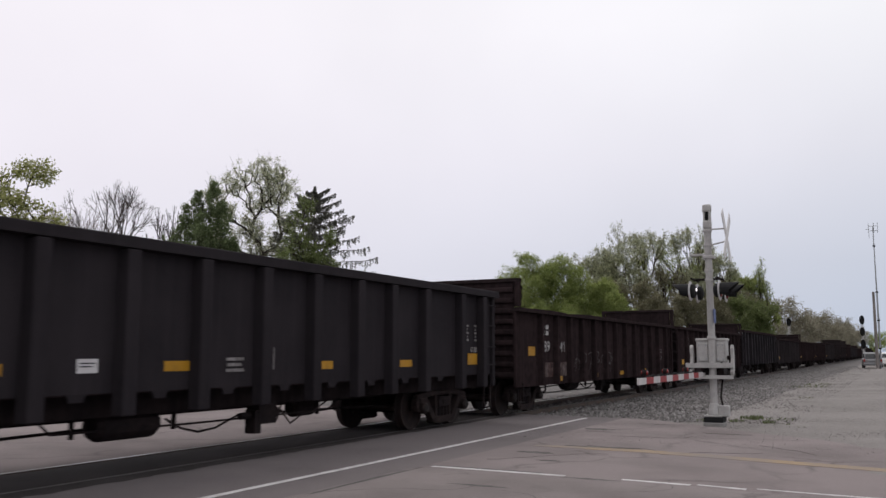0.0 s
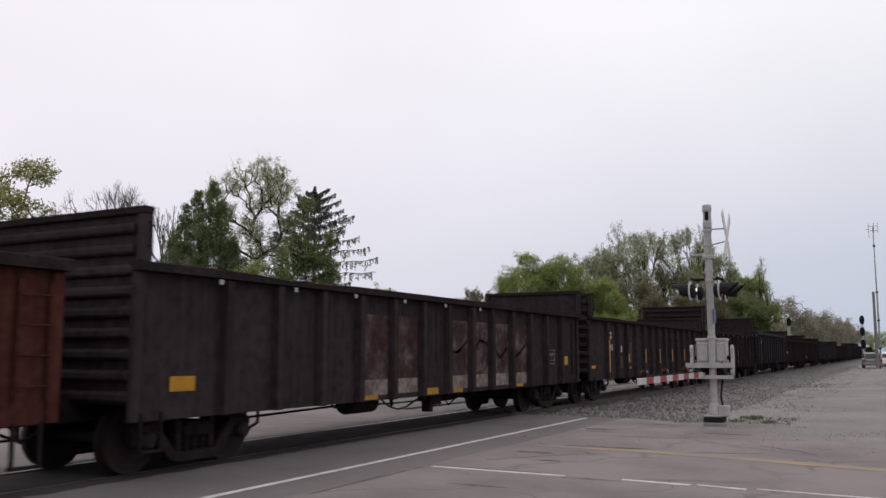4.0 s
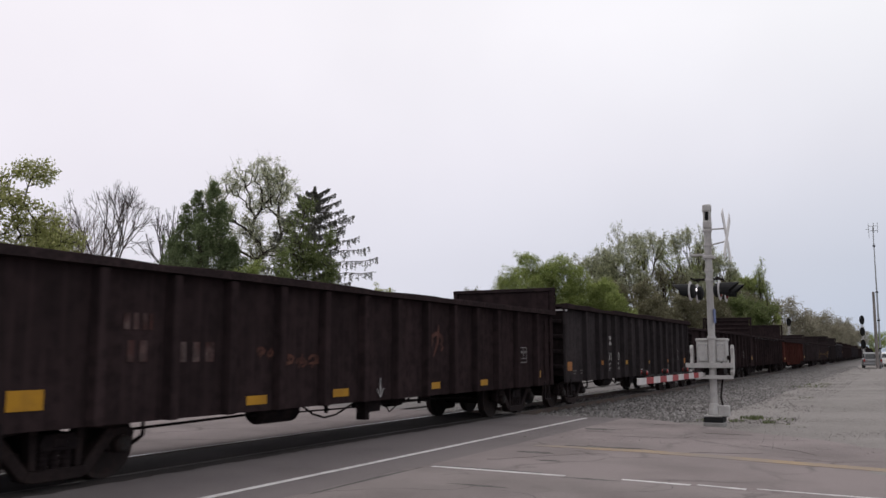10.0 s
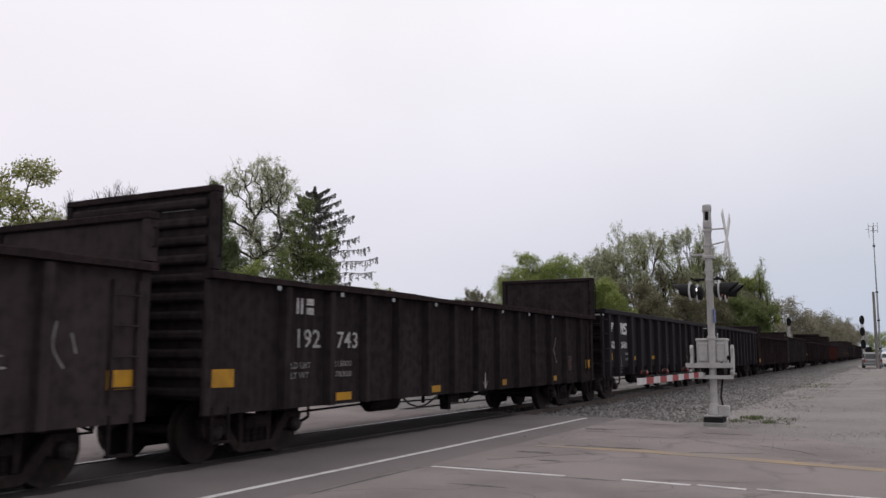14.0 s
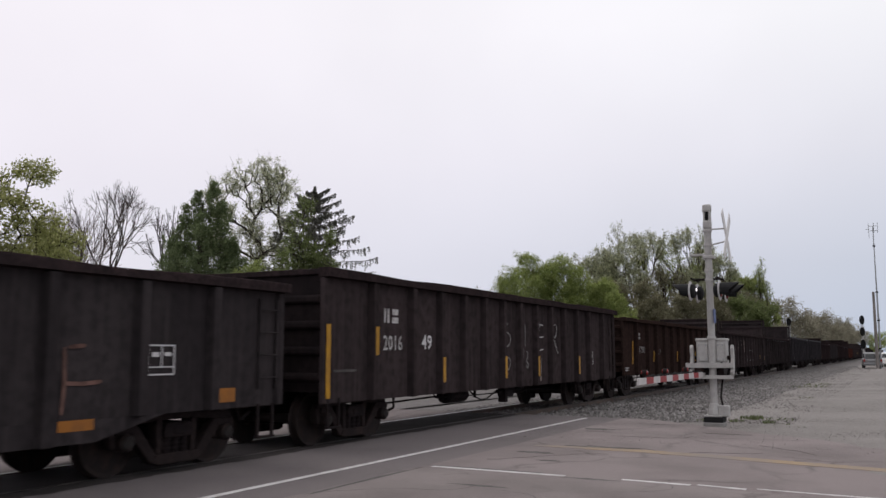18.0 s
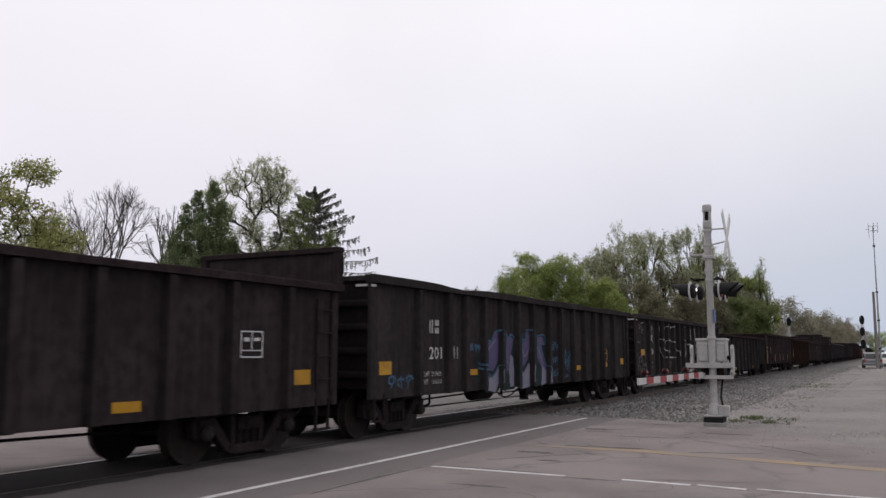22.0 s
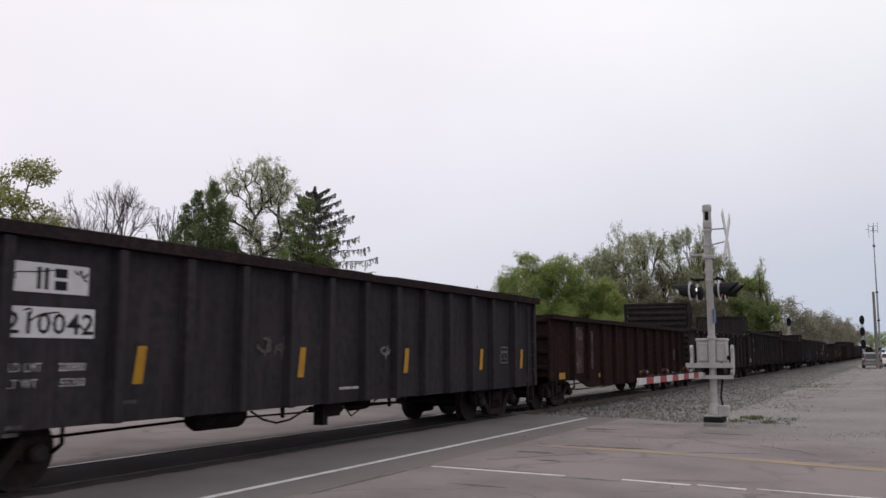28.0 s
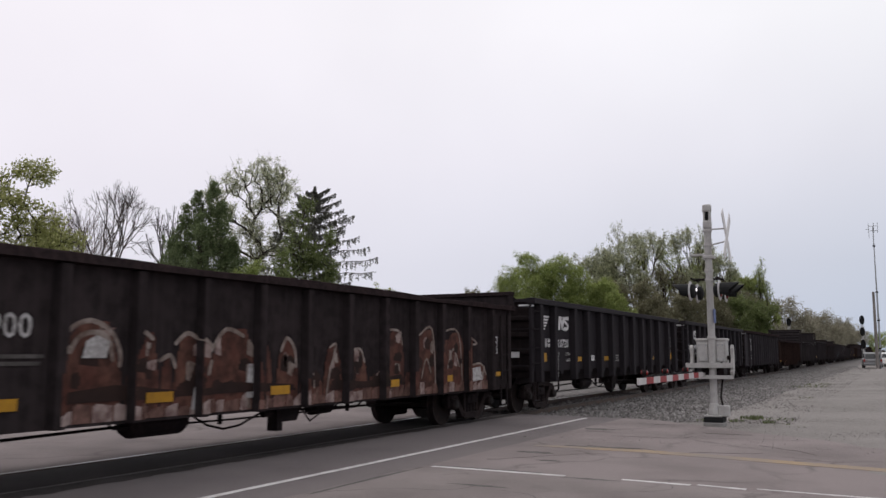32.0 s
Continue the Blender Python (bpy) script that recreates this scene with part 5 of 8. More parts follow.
def skin(bm, st, length, face):
    """The side sheet, slightly dished between its stakes, with a real thickness."""
    r = random.Random(hash_name(st.name) + (7 if face > 0 else 3))
    ys = [0.56] + st.ribs + [length - st.nose + 0.04]
    foot = st.sill
    cols = []
    for a, b in zip(ys, ys[1:]):
        dish = [r.uniform(-0.004, 0.018) for _ in range(3)]
        for i in range(4):
            t = i / 4
            cols.append((a + (b - a) * t, [math.sin(math.pi * t) * d for d in dish]))
    cols.append((ys[-1], [0, 0, 0]))
    zs = [foot, foot + (st.top - foot) * 0.3, foot + (st.top - foot) * 0.65, st.top - 0.04]
    outer, inner = [], []
    for y, dish in cols:
        outer.append([bm.verts.new((face * (SKIN - d), y, z)) for z, d in zip(zs, [0] + dish[:2] + [0])])
        inner.append([bm.verts.new((face * (SKIN - 0.03), y, z)) for z in (zs[0], zs[-1])])
    for a, b, c, d in zip(outer, outer[1:], inner, inner[1:]):
        for i in range(3):
            bm.faces.new((a[i], b[i], b[i + 1], a[i + 1]))
        bm.faces.new((c[0], c[1], d[1], d[0]))
        bm.faces.new((a[0], c[0], d[0], b[0]))
        bm.faces.new((a[3], b[3], d[1], c[1]))


def hash_name(s):
    return sum(ord(c) * (i + 3) for i, c in enumerate(s))


def font_mesh(text):
    key = "font|" + text
    if key not in MESHES:
        cu = bpy.data.curves.new("lettering", "FONT")
        cu.body, cu.size, cu.space_character, cu.resolution_u = text, 1.0, 1.05, 2
        cu.offset = 0.012
        ob = bpy.data.objects.new("lettering", cu)
        scene.collection.objects.link(ob)
        me = bpy.data.meshes.new_from_object(ob)
        co = np.array([v.co for v in me.vertices])
        faces = [tuple(p.vertices) for p in me.polygons]
        bpy.data.objects.remove(ob)
        bpy.data.curves.remove(cu)
        bpy.data.meshes.remove(me)
        MESHES[key] = (co, faces)
    return MESHES[key]


def lettering(parent, text, y0, y1, z0, z1, mat=None, x=SKIN + 0.004, name="lettering", label=""):
    """Painted characters that fill a field of the side."""
    co, faces = font_mesh(text)
    lo, hi = co.min(0), co.max(0)
    v = [(x, y0 + (c[0] - lo[0]) / (hi[0] - lo[0]) * (y1 - y0), z0 + (c[1] - lo[1]) / (hi[1] - lo[1]) * (z1 - z0)) for c in co]
    me = bpy.data.meshes.new(name)
    me.from_pydata(v, [], faces)
    me.materials.append(mat or STENCIL)
    return part(name, me, mat or STENCIL, parent, label)


def plates(parent, name, rects, mat, x=SKIN + 0.003, label="", thick=0.003):
    """Plain painted bars: each (y0, y1, z0, z1)."""
    bm = bmesh.new()
    for y0, y1, z0, z1 in rects:
        box(bm, x, x + thick, y0, y1, z0, z1)
    return tagged(part(name, bm, mat, parent, label), kind="stuff" if len(rects) > 1 else "")


def initials(parent, y0, y1, z0, z1, mat=None, x=SKIN + 0.004):
    """The owner's initials as plain bars: two upright ones, then two short blocks."""
    w, h = (y1 - y0) / 2, z1 - z0
    rects = [(y0, y0 + w * 0.24, z0, z1), (y0 + w * 0.46, y0 + w * 0.70, z0, z1)]
    rects += [(y0 + w * 1.1, y1 - w * 0.1, z0 + h * k, z0 + h * (k + 0.42)) for k in (0.0, 0.58)]
    return plates(parent, "initials", rects, mat or STENCIL, x)


def ribbon(bm, pts, width, x, ribs=(), deep=0.143):
    """A painted stroke along (y, z) points; it climbs over the stakes at ribs."""
    if ribs:
        fine = []
        for (y0, z0), (y1, z1) in zip(pts, pts[1:]):
            k = max(1, int(math.hypot(y1 - y0, z1 - z0) / 0.025))
            fine += [(y0 + (y1 - y0) * i / k, z0 + (z1 - z0) * i / k) for i in range(k)]
        pts = fine + [pts[-1]]
    n = len(pts)
    rows = []
    for i, (y, z) in enumerate(pts):
        a, b = pts[max(0, i - 1)], pts[min(n - 1, i + 1)]
        dy, dz = b[0] - a[0], b[1] - a[1]
        k = math.hypot(dy, dz) or 1.0
        w = width * (0.5 if i in (0, n - 1) else 1.0) / 2
        near = min([abs(y - q) for q in ribs] or [9.0])
        out = x + max(0.0, min(1.0, (0.088 - near) / 0.018)) * deep
        rows.append((bm.verts.new((out, y - dz / k * w, z + dy / k * w)), bm.verts.new((out, y + dz / k * w, z - dy / k * w))))
    for a, b in zip(rows, rows[1:]):
        bm.faces.new((a[0], a[1], b[1], b[0]))


def curl(r, cy, cz, ry, rz, turn):
    a0, n = r.uniform(0, 6.28), 12
    return [(cy + ry * (1 + 0.2 * math.sin(2.3 * i)) * math.cos(a0 + turn * i / n), cz + rz * math.sin(a0 + turn * i / n)) for i in range(n + 1)]


def scribble(parent, seed, y0, y1, z0, z1, mat, letters, width, label, name="graffiti"):
    """A sprayed tag: a run of looping strokes that read as no word."""
    r = random.Random(seed)
    bm = bmesh.new()
    w = (y1 - y0) / letters
    for i in range(letters):
        cy, cz = y0 + w * (i + 0.5), (z0 + z1) / 2
        h = (z1 - z0) / 2
        ribbon(bm, [(cy + r.uniform(-0.3, 0.1) * w, cz - h * r.uniform(0.6, 1)), (cy + r.uniform(-0.2, 0.2) * w, cz), (cy + r.uniform(-0.1, 0.3) * w, cz + h * r.uniform(0.6, 1))], width, SKIN + 0.005)
        ribbon(bm, curl(r, cy, cz + h * r.uniform(-0.3, 0.4), w * 0.38, h * 0.5, r.uniform(3.2, 5.6)), width, SKIN + 0.0055)
        if r.random() < 0.6:
            ribbon(bm, [(cy - w * 0.4, cz + h * r.uniform(-0.6, 0.2)), (cy, cz + h * r.uniform(-0.5, 0.3)), (cy + w * 0.5, cz + h * r.uniform(-0.6, 0.4))], width, SKIN + 0.006)
    return tagged(part(name, bm, mat, parent, label), kind="stuff")


# running gear, built once and shared
def sideframe(bm):
    """A cast sideframe: a thin top member, a shallow basket below it, columns, and wide sloping struts between open windows."""
    slab(bm, [(-1.13, 0.60), (-1.10, 0.73), (-0.62, 0.79), (0.62, 0.79), (1.10, 0.73), (1.13, 0.60), (0.78, 0.655), (0.40, 0.70), (-0.40, 0.70), (-0.78, 0.655)], -0.06, 0.07)
    slab(bm, [(-0.46, 0.15), (-0.34, 0.11), (0.34, 0.11), (0.46, 0.15), (0.40, 0.25), (-0.40, 0.25)], -0.10, 0.12)
    for s in (-1, 1):
        slab(bm, [(s * 0.27, 0.25), (s * 0.36, 0.25), (s * 0.38, 0.71), (s * 0.27, 0.71)], -0.08, 0.09)
        slab(bm, [(s * 0.46, 0.14), (s * 0.84, 0.56), (s * 0.84, 0.68), (s * 0.72, 0.67), (s * 0.36, 0.24)], -0.05, 0.10)
        slab(bm, [(s * 1.04, 0.38), (s * 1.12, 0.38), (s * 1.17, 0.62), (s * 1.06, 0.68)], -0.07, 0.08)
        box(bm, -0.08, 0.11, s * 0.91 - 0.14, s * 0.91 + 0.14, 0.555, 0.665)
        slab(bm, [(s * 0.73, 0.40), (s * 0.79, 0.36), (s * 0.79, 0.60), (s * 0.73, 0.58)], -0.06, 0.08)


def bolster_end(bm):
    """The bolster's end in the window, over its nest of springs."""
    slab(bm, [(-0.25, 0.46), (0.25, 0.46), (0.27, 0.56), (0.21, 0.665), (-0.21, 0.665), (-0.27, 0.56)], -0.12, 0.13)
    box(bm, 0.12, 0.15, -0.11, 0.11, 0.50, 0.62)


def coil(bm):
    lathe(bm, [(0.062 if k % 2 else 0.070, 0.24 + 0.032 * k) for k in range(8)], 10, Matrix.Identity(4))


def wheelset(bm):
    m = at(0, 0, 0, 0, 90, 0)
    beam(bm, (-1.14, 0, 0), (1.14, 0, 0), 0.08, 10)
    for s in (-1, 1):
        lathe(bm, [(0.10, s * 0.82), (0.40, s * 0.80), (0.455, s * 0.815), (0.457, s * 0.70), (0.485, s * 0.688), (0.485, s * 0.665), (0.40, s * 0.672), (0.16, s * 0.69), (0.12, s * 0.65)], 28, m)
        lathe(bm, [(0.11, s * 0.95), (0.12, s * 1.0), (0.12, s * 1.16), (0.09, s * 1.19)], 12, m)
        for k in range(3):
            a = 2 * math.pi * k / 3
            beam(bm, (s * 1.18, 0.06 * math.cos(a), 0.06 * math.sin(a)), (s * 1.21, 0.06 * math.cos(a), 0.06 * math.sin(a)), 0.022, 6)


def bolster(bm):
    slab(bm, [(-0.2, 0.42), (0.2, 0.42), (0.24, 0.66), (-0.24, 0.66)], -1.05, 1.05)
    box(bm, -0.25, 0.25, -0.25, 0.25, 0.66, 0.82)
    for y in (-0.55, 0.55):
        beam(bm, (-0.8, y, 0.36), (0.8, y, 0.36), 0.05, 6)


def coupler(bm):
    box(bm, -0.1, 0.1, -0.45, 0.45, 0.72, 0.92)
    box(bm, -0.17, 0.17, -0.12, 0.14, 0.68, 0.96)
    beam(bm, (-0.45, 0.35, 0.78), (-0.3, 0.05, 0.5), 0.025, 6)
    beam(bm, (-0.3, 0.05, 0.5), (-0.2, -0.3, 0.62), 0.025, 6)


SPINNERS = []


def truck(parent, y):
    t = part("truck", shared("truck", GRIME, bolster, 0.01), GRIME, parent, "greasy black four-wheel truck", at(0, y, 0))
    for s in (-1, 1):
        part("sideframe", shared("sideframe", CASTING, sideframe, 0.012), CASTING, t, m=at(s * 1.0, 0, 0, 0, 0, 0 if s > 0 else 180))
        part("bolster_end", shared("bolster_end", GRIME, bolster_end, 0.015), GRIME, t, m=at(s * 1.0, 0, 0, 0, 0, 0 if s > 0 else 180))
        for y2 in (-0.16, 0.0, 0.16):
            part("spring", shared("spring", BLACK_SHADED, coil), BLACK_SHADED, t, m=at(s * 1.03, y2, 0))
    for dy in (-0.93, 0.93):
        w = part("wheelset", shared("wheelset", WHEEL_RIM, wheelset), WHEEL_RIM, t, "steel wheelset with worn treads", at(0, dy, 0.457))
        part("bearing_cap", shared("bearing_cap", WHEEL_RIM, lambda bm: lathe(bm, [(0.02, 1.215), (0.05, 1.205), (0.085, 1.20), (0.105, 1.17), (0.105, 1.02)], 14, at(0, 0, 0, 0, 90, 0))), BEARING, w, "grey bearing end cap")
        SPINNERS.append((w, dy, parent))
    return t


def ladder_mesh(h0, h1, w, n):
    def fn(bm):
        for y in (-w / 2, w / 2):
            box(bm, -0.01, 0.02, y - 0.022, y + 0.022, h0, h1)
        for k in range(n):
            z = h0 + (h1 - h0) * (k + 0.5) / n
            beam(bm, (0.03, -w / 2, z), (0.03, w / 2, z), 0.013, 5)
    return fn


def rungs(bm):
    """Ladder rungs with no uprights of their own."""
    for z in (1.34, 1.75, 2.24, 2.72):
        for a, b in (((0.12, -0.30, z), (0.12, 0.30, z)), ((0.02, -0.30, z), (0.12, -0.30, z)), ((0.02, 0.30, z), (0.12, 0.30, z))):
            beam(bm, a, b, 0.015, 5)


def end_panel(bm, st, top):
    """End sheet with heavy level stiffeners."""
    w = SKIN - 0.01
    box(bm, -w, w, -0.03, 0.03, 0.95, top)


def top_rail(bm, st, length, face, r, straight):
    """A box rail, dented here and there by the grab."""
    n = 46
    bend = [0.0] * (n + 1)
    for _ in range(2 if straight else 9):
        c, k, deep = r.uniform(0, n), r.uniform(0.8, 3.0), r.uniform(-0.035, 0.012) * (0.35 if straight else 1.0)
        for i in range(n + 1):
            bend[i] += deep * math.exp(-((i - c) / k) ** 2)
    x0, x1, z0, z1 = SKIN - 0.06, SIDE + 0.03, st.top - st.chord, st.top + 0.01
    rows = []
    for i in range(n + 1):
        y, d, e = 0.5 + (length - 0.4 - st.nose) * i / n, bend[i], bend[(i * 7) % (n + 1)] * 0.6
        rows.append([bm.verts.new((face * x, y, z)) for x, z in ((x0, z0), (x1 + e, z0 + 0.012), (x1 + e, z1 - 0.016 + d), (x1 - 0.016 + e, z1 + d), (x0 + 0.016, z1 + d), (x0, z1 - 0.016 + d))])
    for a, b in zip(rows, rows[1:]):
        for i in range(6):
            j = (i + 1) % 6
            f = (a[i], a[j], b[j], b[i])
            bm.faces.new(f if face < 0 else f[::-1])
    bm.faces.new(rows[0] if face > 0 else rows[0][::-1])
    bm.faces.new(rows[-1][::-1] if face > 0 else rows[-1])


def gondola(number, style, paint, length, rear_top=0.0, front_top=0.0, rim=None, label="", far=False, seed=0, stencil=None, print_coat=None):
    st = STYLES[style]
    r = random.Random(seed)
    rim = rim or RUSTY_RIM
    w = tagged(new("gondola_wagon"), label, "rail wagon", "wagons of the freight train")
    L = length
    q = "|%s|%.2f" % (style, L)
    for face, nm in ((1, "near"), (-1, "far")):
        part("side_panel", shared("side_panel|" + nm + q, paint, lambda bm: skin(bm, st, L, face)), paint, w)
        part("top_chord", shared("top_chord|%s%s|%d" % (nm, q, seed), rim, lambda bm: top_rail(bm, st, L, face, r, rim is BLACK_PAINT)), rim, w, "rubbed top rail of the wagon side")
        if st.belly:
            part("belly_sill", shared("belly_sill|" + nm + q, paint, lambda bm: slab(bm, [(2.9, st.sill + 0.003), (4.0, st.belly), (L - 4.0, st.belly), (L - 2.9, st.sill + 0.003)], *sorted((face * (SKIN - 0.05), face * (SKIN + 0.012))))), paint, w)
    # stakes
    foot = st.post_foot or st.sill
    tall = st.top - st.chord - 0.004
    post = shared("stake" + q, paint, lambda bm: slab_x(bm, foot, tall, st.rib, st.wide), 0.012)
    low = shared("stake_low" + q, paint, lambda bm: slab_x(bm, st.belly or foot, tall, st.rib, st.wide), 0.012)
    thin = shared("stake_corner" + q, paint, lambda bm: slab_x(bm, foot, tall, 0.07, 0.085), 0.01)
    for y in st.ribs + [0.58, L - st.nose] + ([1.04, L - 1.5] if style == "post" else []):
        edge = y < 0.9 or y > L - 1.0
        me = thin if edge else (low if st.belly and 4.0 < y < L - 4.0 else post)
        part("stake", me, paint, w, m=at(SKIN, y, 0))
        part("stake", me, paint, w, m=at(-SKIN, y, 0, 0, 0, 180))
    # ends
    for y, top, out, nm in ((0.60, rear_top, -1, "rear"), (L - st.nose, front_top, 1, "front")):
        h = max(top, st.top - 0.02)
        # plain ends take a blacker coat for the shade between wagons
        coat = paint if top or paint in (RED_PAINT, RUST_PAINT) else BLACK_SHADED
        end = part("end_panel", shared("end_panel|%.2f" % h, paint, lambda bm: end_panel(bm, st, h), 0.0), coat, w, "tall ribbed bulkhead" if top else "", at(0, y, 0))
        k = 1.05 if top else 1.2
        while k < h - 0.1:
            part("end_rib", shared("end_rib", paint, lambda bm: slab_end(bm), 0.02), coat, end, m=at(0, out * 0.03, k, 0, 0, 0 if out > 0 else 180))
            k += 0.27 if top else 0.44
        part("end_cap", shared("end_cap", rim, lambda bm: box(bm, -SIDE - 0.02, SIDE + 0.02, -0.09, 0.09, -0.09, 0.012), 0.015), rim, end, "", at(0, 0, h))
        if top:
            for s in (-1, 1):
                part("bulkhead_post", shared("bulkhead_post|%.2f|%.2f" % (st.top, h), paint, lambda bm: box(bm, -0.06, 0.06, -0.085, 0.085, st.top + 0.012, h - 0.09), 0.01), paint, end, m=at(s * (SIDE - 0.05), 0, 0))
            part("grab_iron", shared("grab_iron|%.2f|%.2f" % (st.top, h), GALVANISED, lambda bm: (beam(bm, (0, 0, st.top + 0.2), (0, 0, h - 0.2), 0.014, 5), beam(bm, (0, 0, st.top + 0.2), (-0.1, 0, st.top + 0.2), 0.014, 5), beam(bm, (0, 0, h - 0.2), (-0.1, 0, h - 0.2), 0.014, 5))), GRIME, end,
                 "", at(SIDE + 0.06, 0, 0))
    if style in ("post", "high", "high_even") and not far:
        tag = shared("corner_tag|%.2f" % st.top, STENCIL_CLEAN, lambda bm: (box(bm, SKIN + 0.075, SKIN + 0.079, 0.49, 0.66, st.top - 0.22, st.top - 0.175), box(bm, 1.12, SKIN - 0.02, 0.53, 0.545, st.top - 0.21, st.top - 0.165)))
        part("corner_tag", tag, STENCIL_CLEAN, w, "small bright worn tag at the corner")
    # floor and frame
    part("floor", shared("floor" + q, RUSTY_RIM, lambda bm: box(bm, -SKIN + 0.04, SKIN - 0.04, 0.6, L - st.nose, 1.10, 1.16)), RUSTY_RIM, w)
    part("centre_sill", shared("centre_sill" + q, GRIME, lambda bm: box(bm, -0.33, 0.33, 0.3, L - 0.3, 0.70, 1.09), 0.01), GRIME, w)
    if st.post_foot:
        # the sill's black stands for the shade behind the side sheet
        part("inner_sill", shared("inner_sill" + q, GRIME, lambda bm: [box(bm, s * 1.02 - 0.05, s * 1.02 + 0.05, 0.6, L - st.nose, 0.80, 1.09) for s in (-1, 1)]), BLACK_SHADED, w, "recessed side sill, blackened for its shade")
        if not far:
            for a, b in zip(st.ribs, st.ribs[1:]):
                part("sill_lug", shared("sill_lug", paint, lambda bm: slab(bm, [(-0.16, 0.10), (-0.11, 0.055), (-0.10, 0.0), (0.10, 0.0), (0.11, 0.055), (0.16, 0.10)], -0.03, 0.008)), paint, w, m=at(SKIN - 0.01, (a + b) / 2, 1.025))
    # running gear
    for y in (2.06, L - (2.66 if style == "post" else 2.33)):
        truck(w, y)
    for y, rot in ((0.1, 0), (L - 0.1, 180)):
        part("coupler", shared("coupler", GRIME, coupler, 0.012), GRIME, w, "", at(0, y, 0, 0, 0, rot))
    # brake gear below the floor
    mid = L / 2
    res = (6.85 if style == "post" else 6.45) - mid + r.uniform(-0.25, 0.25)
    part("air_reservoir", shared("air_reservoir", GRIME, lambda bm: lathe(bm, [(0.05, -0.56), (0.15, -0.53), (0.2, -0.44), (0.2, 0.44), (0.15, 0.53), (0.05, 0.56)], 14, at(0, 0, 0, 90, 0, 0))), GRIME, w, "black air reservoir", at(0.75, mid + res, 0.66))
    part("brake_cylinder", shared("brake_cylinder", GRIME, lambda bm: (lathe(bm, [(0.06, -0.4), (0.16, -0.28), (0.17, 0.25), (0.1, 0.32)], 12, at(0, 0, 0, 90, 0, 0)), box(bm, -0.12, 0.12, -0.2, 0.2, -0.06, 0.34))), GRIME, w, "", at(0.5, mid + res + 4.2, 0.66))
    part("brake_valve", shared("brake_valve", GRIME, lambda bm: (box(bm, -0.13, 0.13, -0.12, 0.30, -0.12, 0.22), box(bm, -0.08, 0.12, -0.20, -0.06, -0.26, 0.10), box(bm, -0.06, 0.08, 0.30, 0.42, -0.04, 0.12), beam(bm, (0, -0.42, 0.02), (0, -0.1, 0.02), 0.055, 8), beam(bm, (0.05, 0.1, 0.2), (0.05, 0.1, 0.5), 0.03, 6), beam(bm, (0.05, 0.4, -0.1), (0.05, 0.52, 0.16), 0.014, 5))), GRIME, w, "", at(0.95, mid + res + 2.5, 0.62))

    def run_of(bm, pts, rad):
        for a, b in zip(pts, pts[1:]):
            beam(bm, a, b, rad, 5)
    if not far:
        for nm, pts, rad in (("brake_rod", [(0.25, 3.2, 0.52), (0.25, mid - 1.5, 0.60)], 0.022), ("brake_rod", [(0.4, mid + 1.2, 0.60), (0.3, L - 3.2, 0.50)], 0.022),
                             ("air_pipe", [(0.85, mid - 3.5, 0.80), (0.85, mid - 3.3, 0.62), (0.9, mid - 1.0, 0.60), (0.85, mid + 2.4, 0.60), (0.85, mid + 2.8, 0.8)], 0.016),
                             ("air_pipe", [(1.0, mid + res + 3.0, 0.70), (1.05, mid + res + 3.2, 0.46), (1.05, mid + res + 3.5, 0.58), (1.0, mid + res + 3.9, 0.62), (1.0, mid + res + 4.3, 0.78)], 0.014),
                             ("hand_brake_chain", [(0.9, mid + res + 0.6, 0.70), (0.9, mid + res + 0.9, 0.55), (0.9, mid + res + 1.25, 0.47), (0.9, mid + res + 1.6, 0.50), (0.9, mid + res + 2.1, 0.66)], 0.018),
                             ("brake_lever", [(1.2, 3.25, 0.85), (1.2, 3.25, 0.55), (0.9, 3.35, 0.42), (0.3, 3.6, 0.5)], 0.026)):
            bm = bmesh.new()
            run_of(bm, pts, rad)
            part(nm, bm, GRIME, w)
        for k in range(4):
            part("pipe_hanger", shared("pipe_hanger", GRIME, lambda bm: box(bm, -0.03, 0.03, -0.02, 0.02, -0.08, 0.35)), GRIME, w, m=at(0.85, mid - 3.0 + 1.7 * k, 0.62))
    if not far:
        # ladders and steps at the corners
        n = 5 if st.top > 2.9 else 4
        for y in (0.9, L - st.nose - 0.28):
            for s in (-1, 1):
                if style == "post":
                    part("ladder", shared("rungs", paint, rungs), paint, w, "bare rungs between the corner posts", at(s * SKIN, 0.82 if y < 2 else L - 1.16, 0, 0, 0, 0 if s > 0 else 180))
                elif (y - L / 2) * s > 0:
                    part("ladder", shared("ladder" + q, paint, ladder_mesh(st.sill + 0.25, st.top - 0.25, 0.40, n)), paint, w, m=at(s * (SKIN + 0.035), y, 0, 0, 0, 0 if s > 0 else 180))
                part("step", shared("step", GRIME, lambda bm: (box(bm, -0.02, 0.02, -0.19, -0.15, 0.36, 0.85), box(bm, -0.02, 0.02, 0.15, 0.19, 0.36, 0.85), box(bm, -0.05, 0.05, -0.19, 0.19, 0.34, 0.37))), GRIME, w, m=at(s * 1.42, y, 0.0))
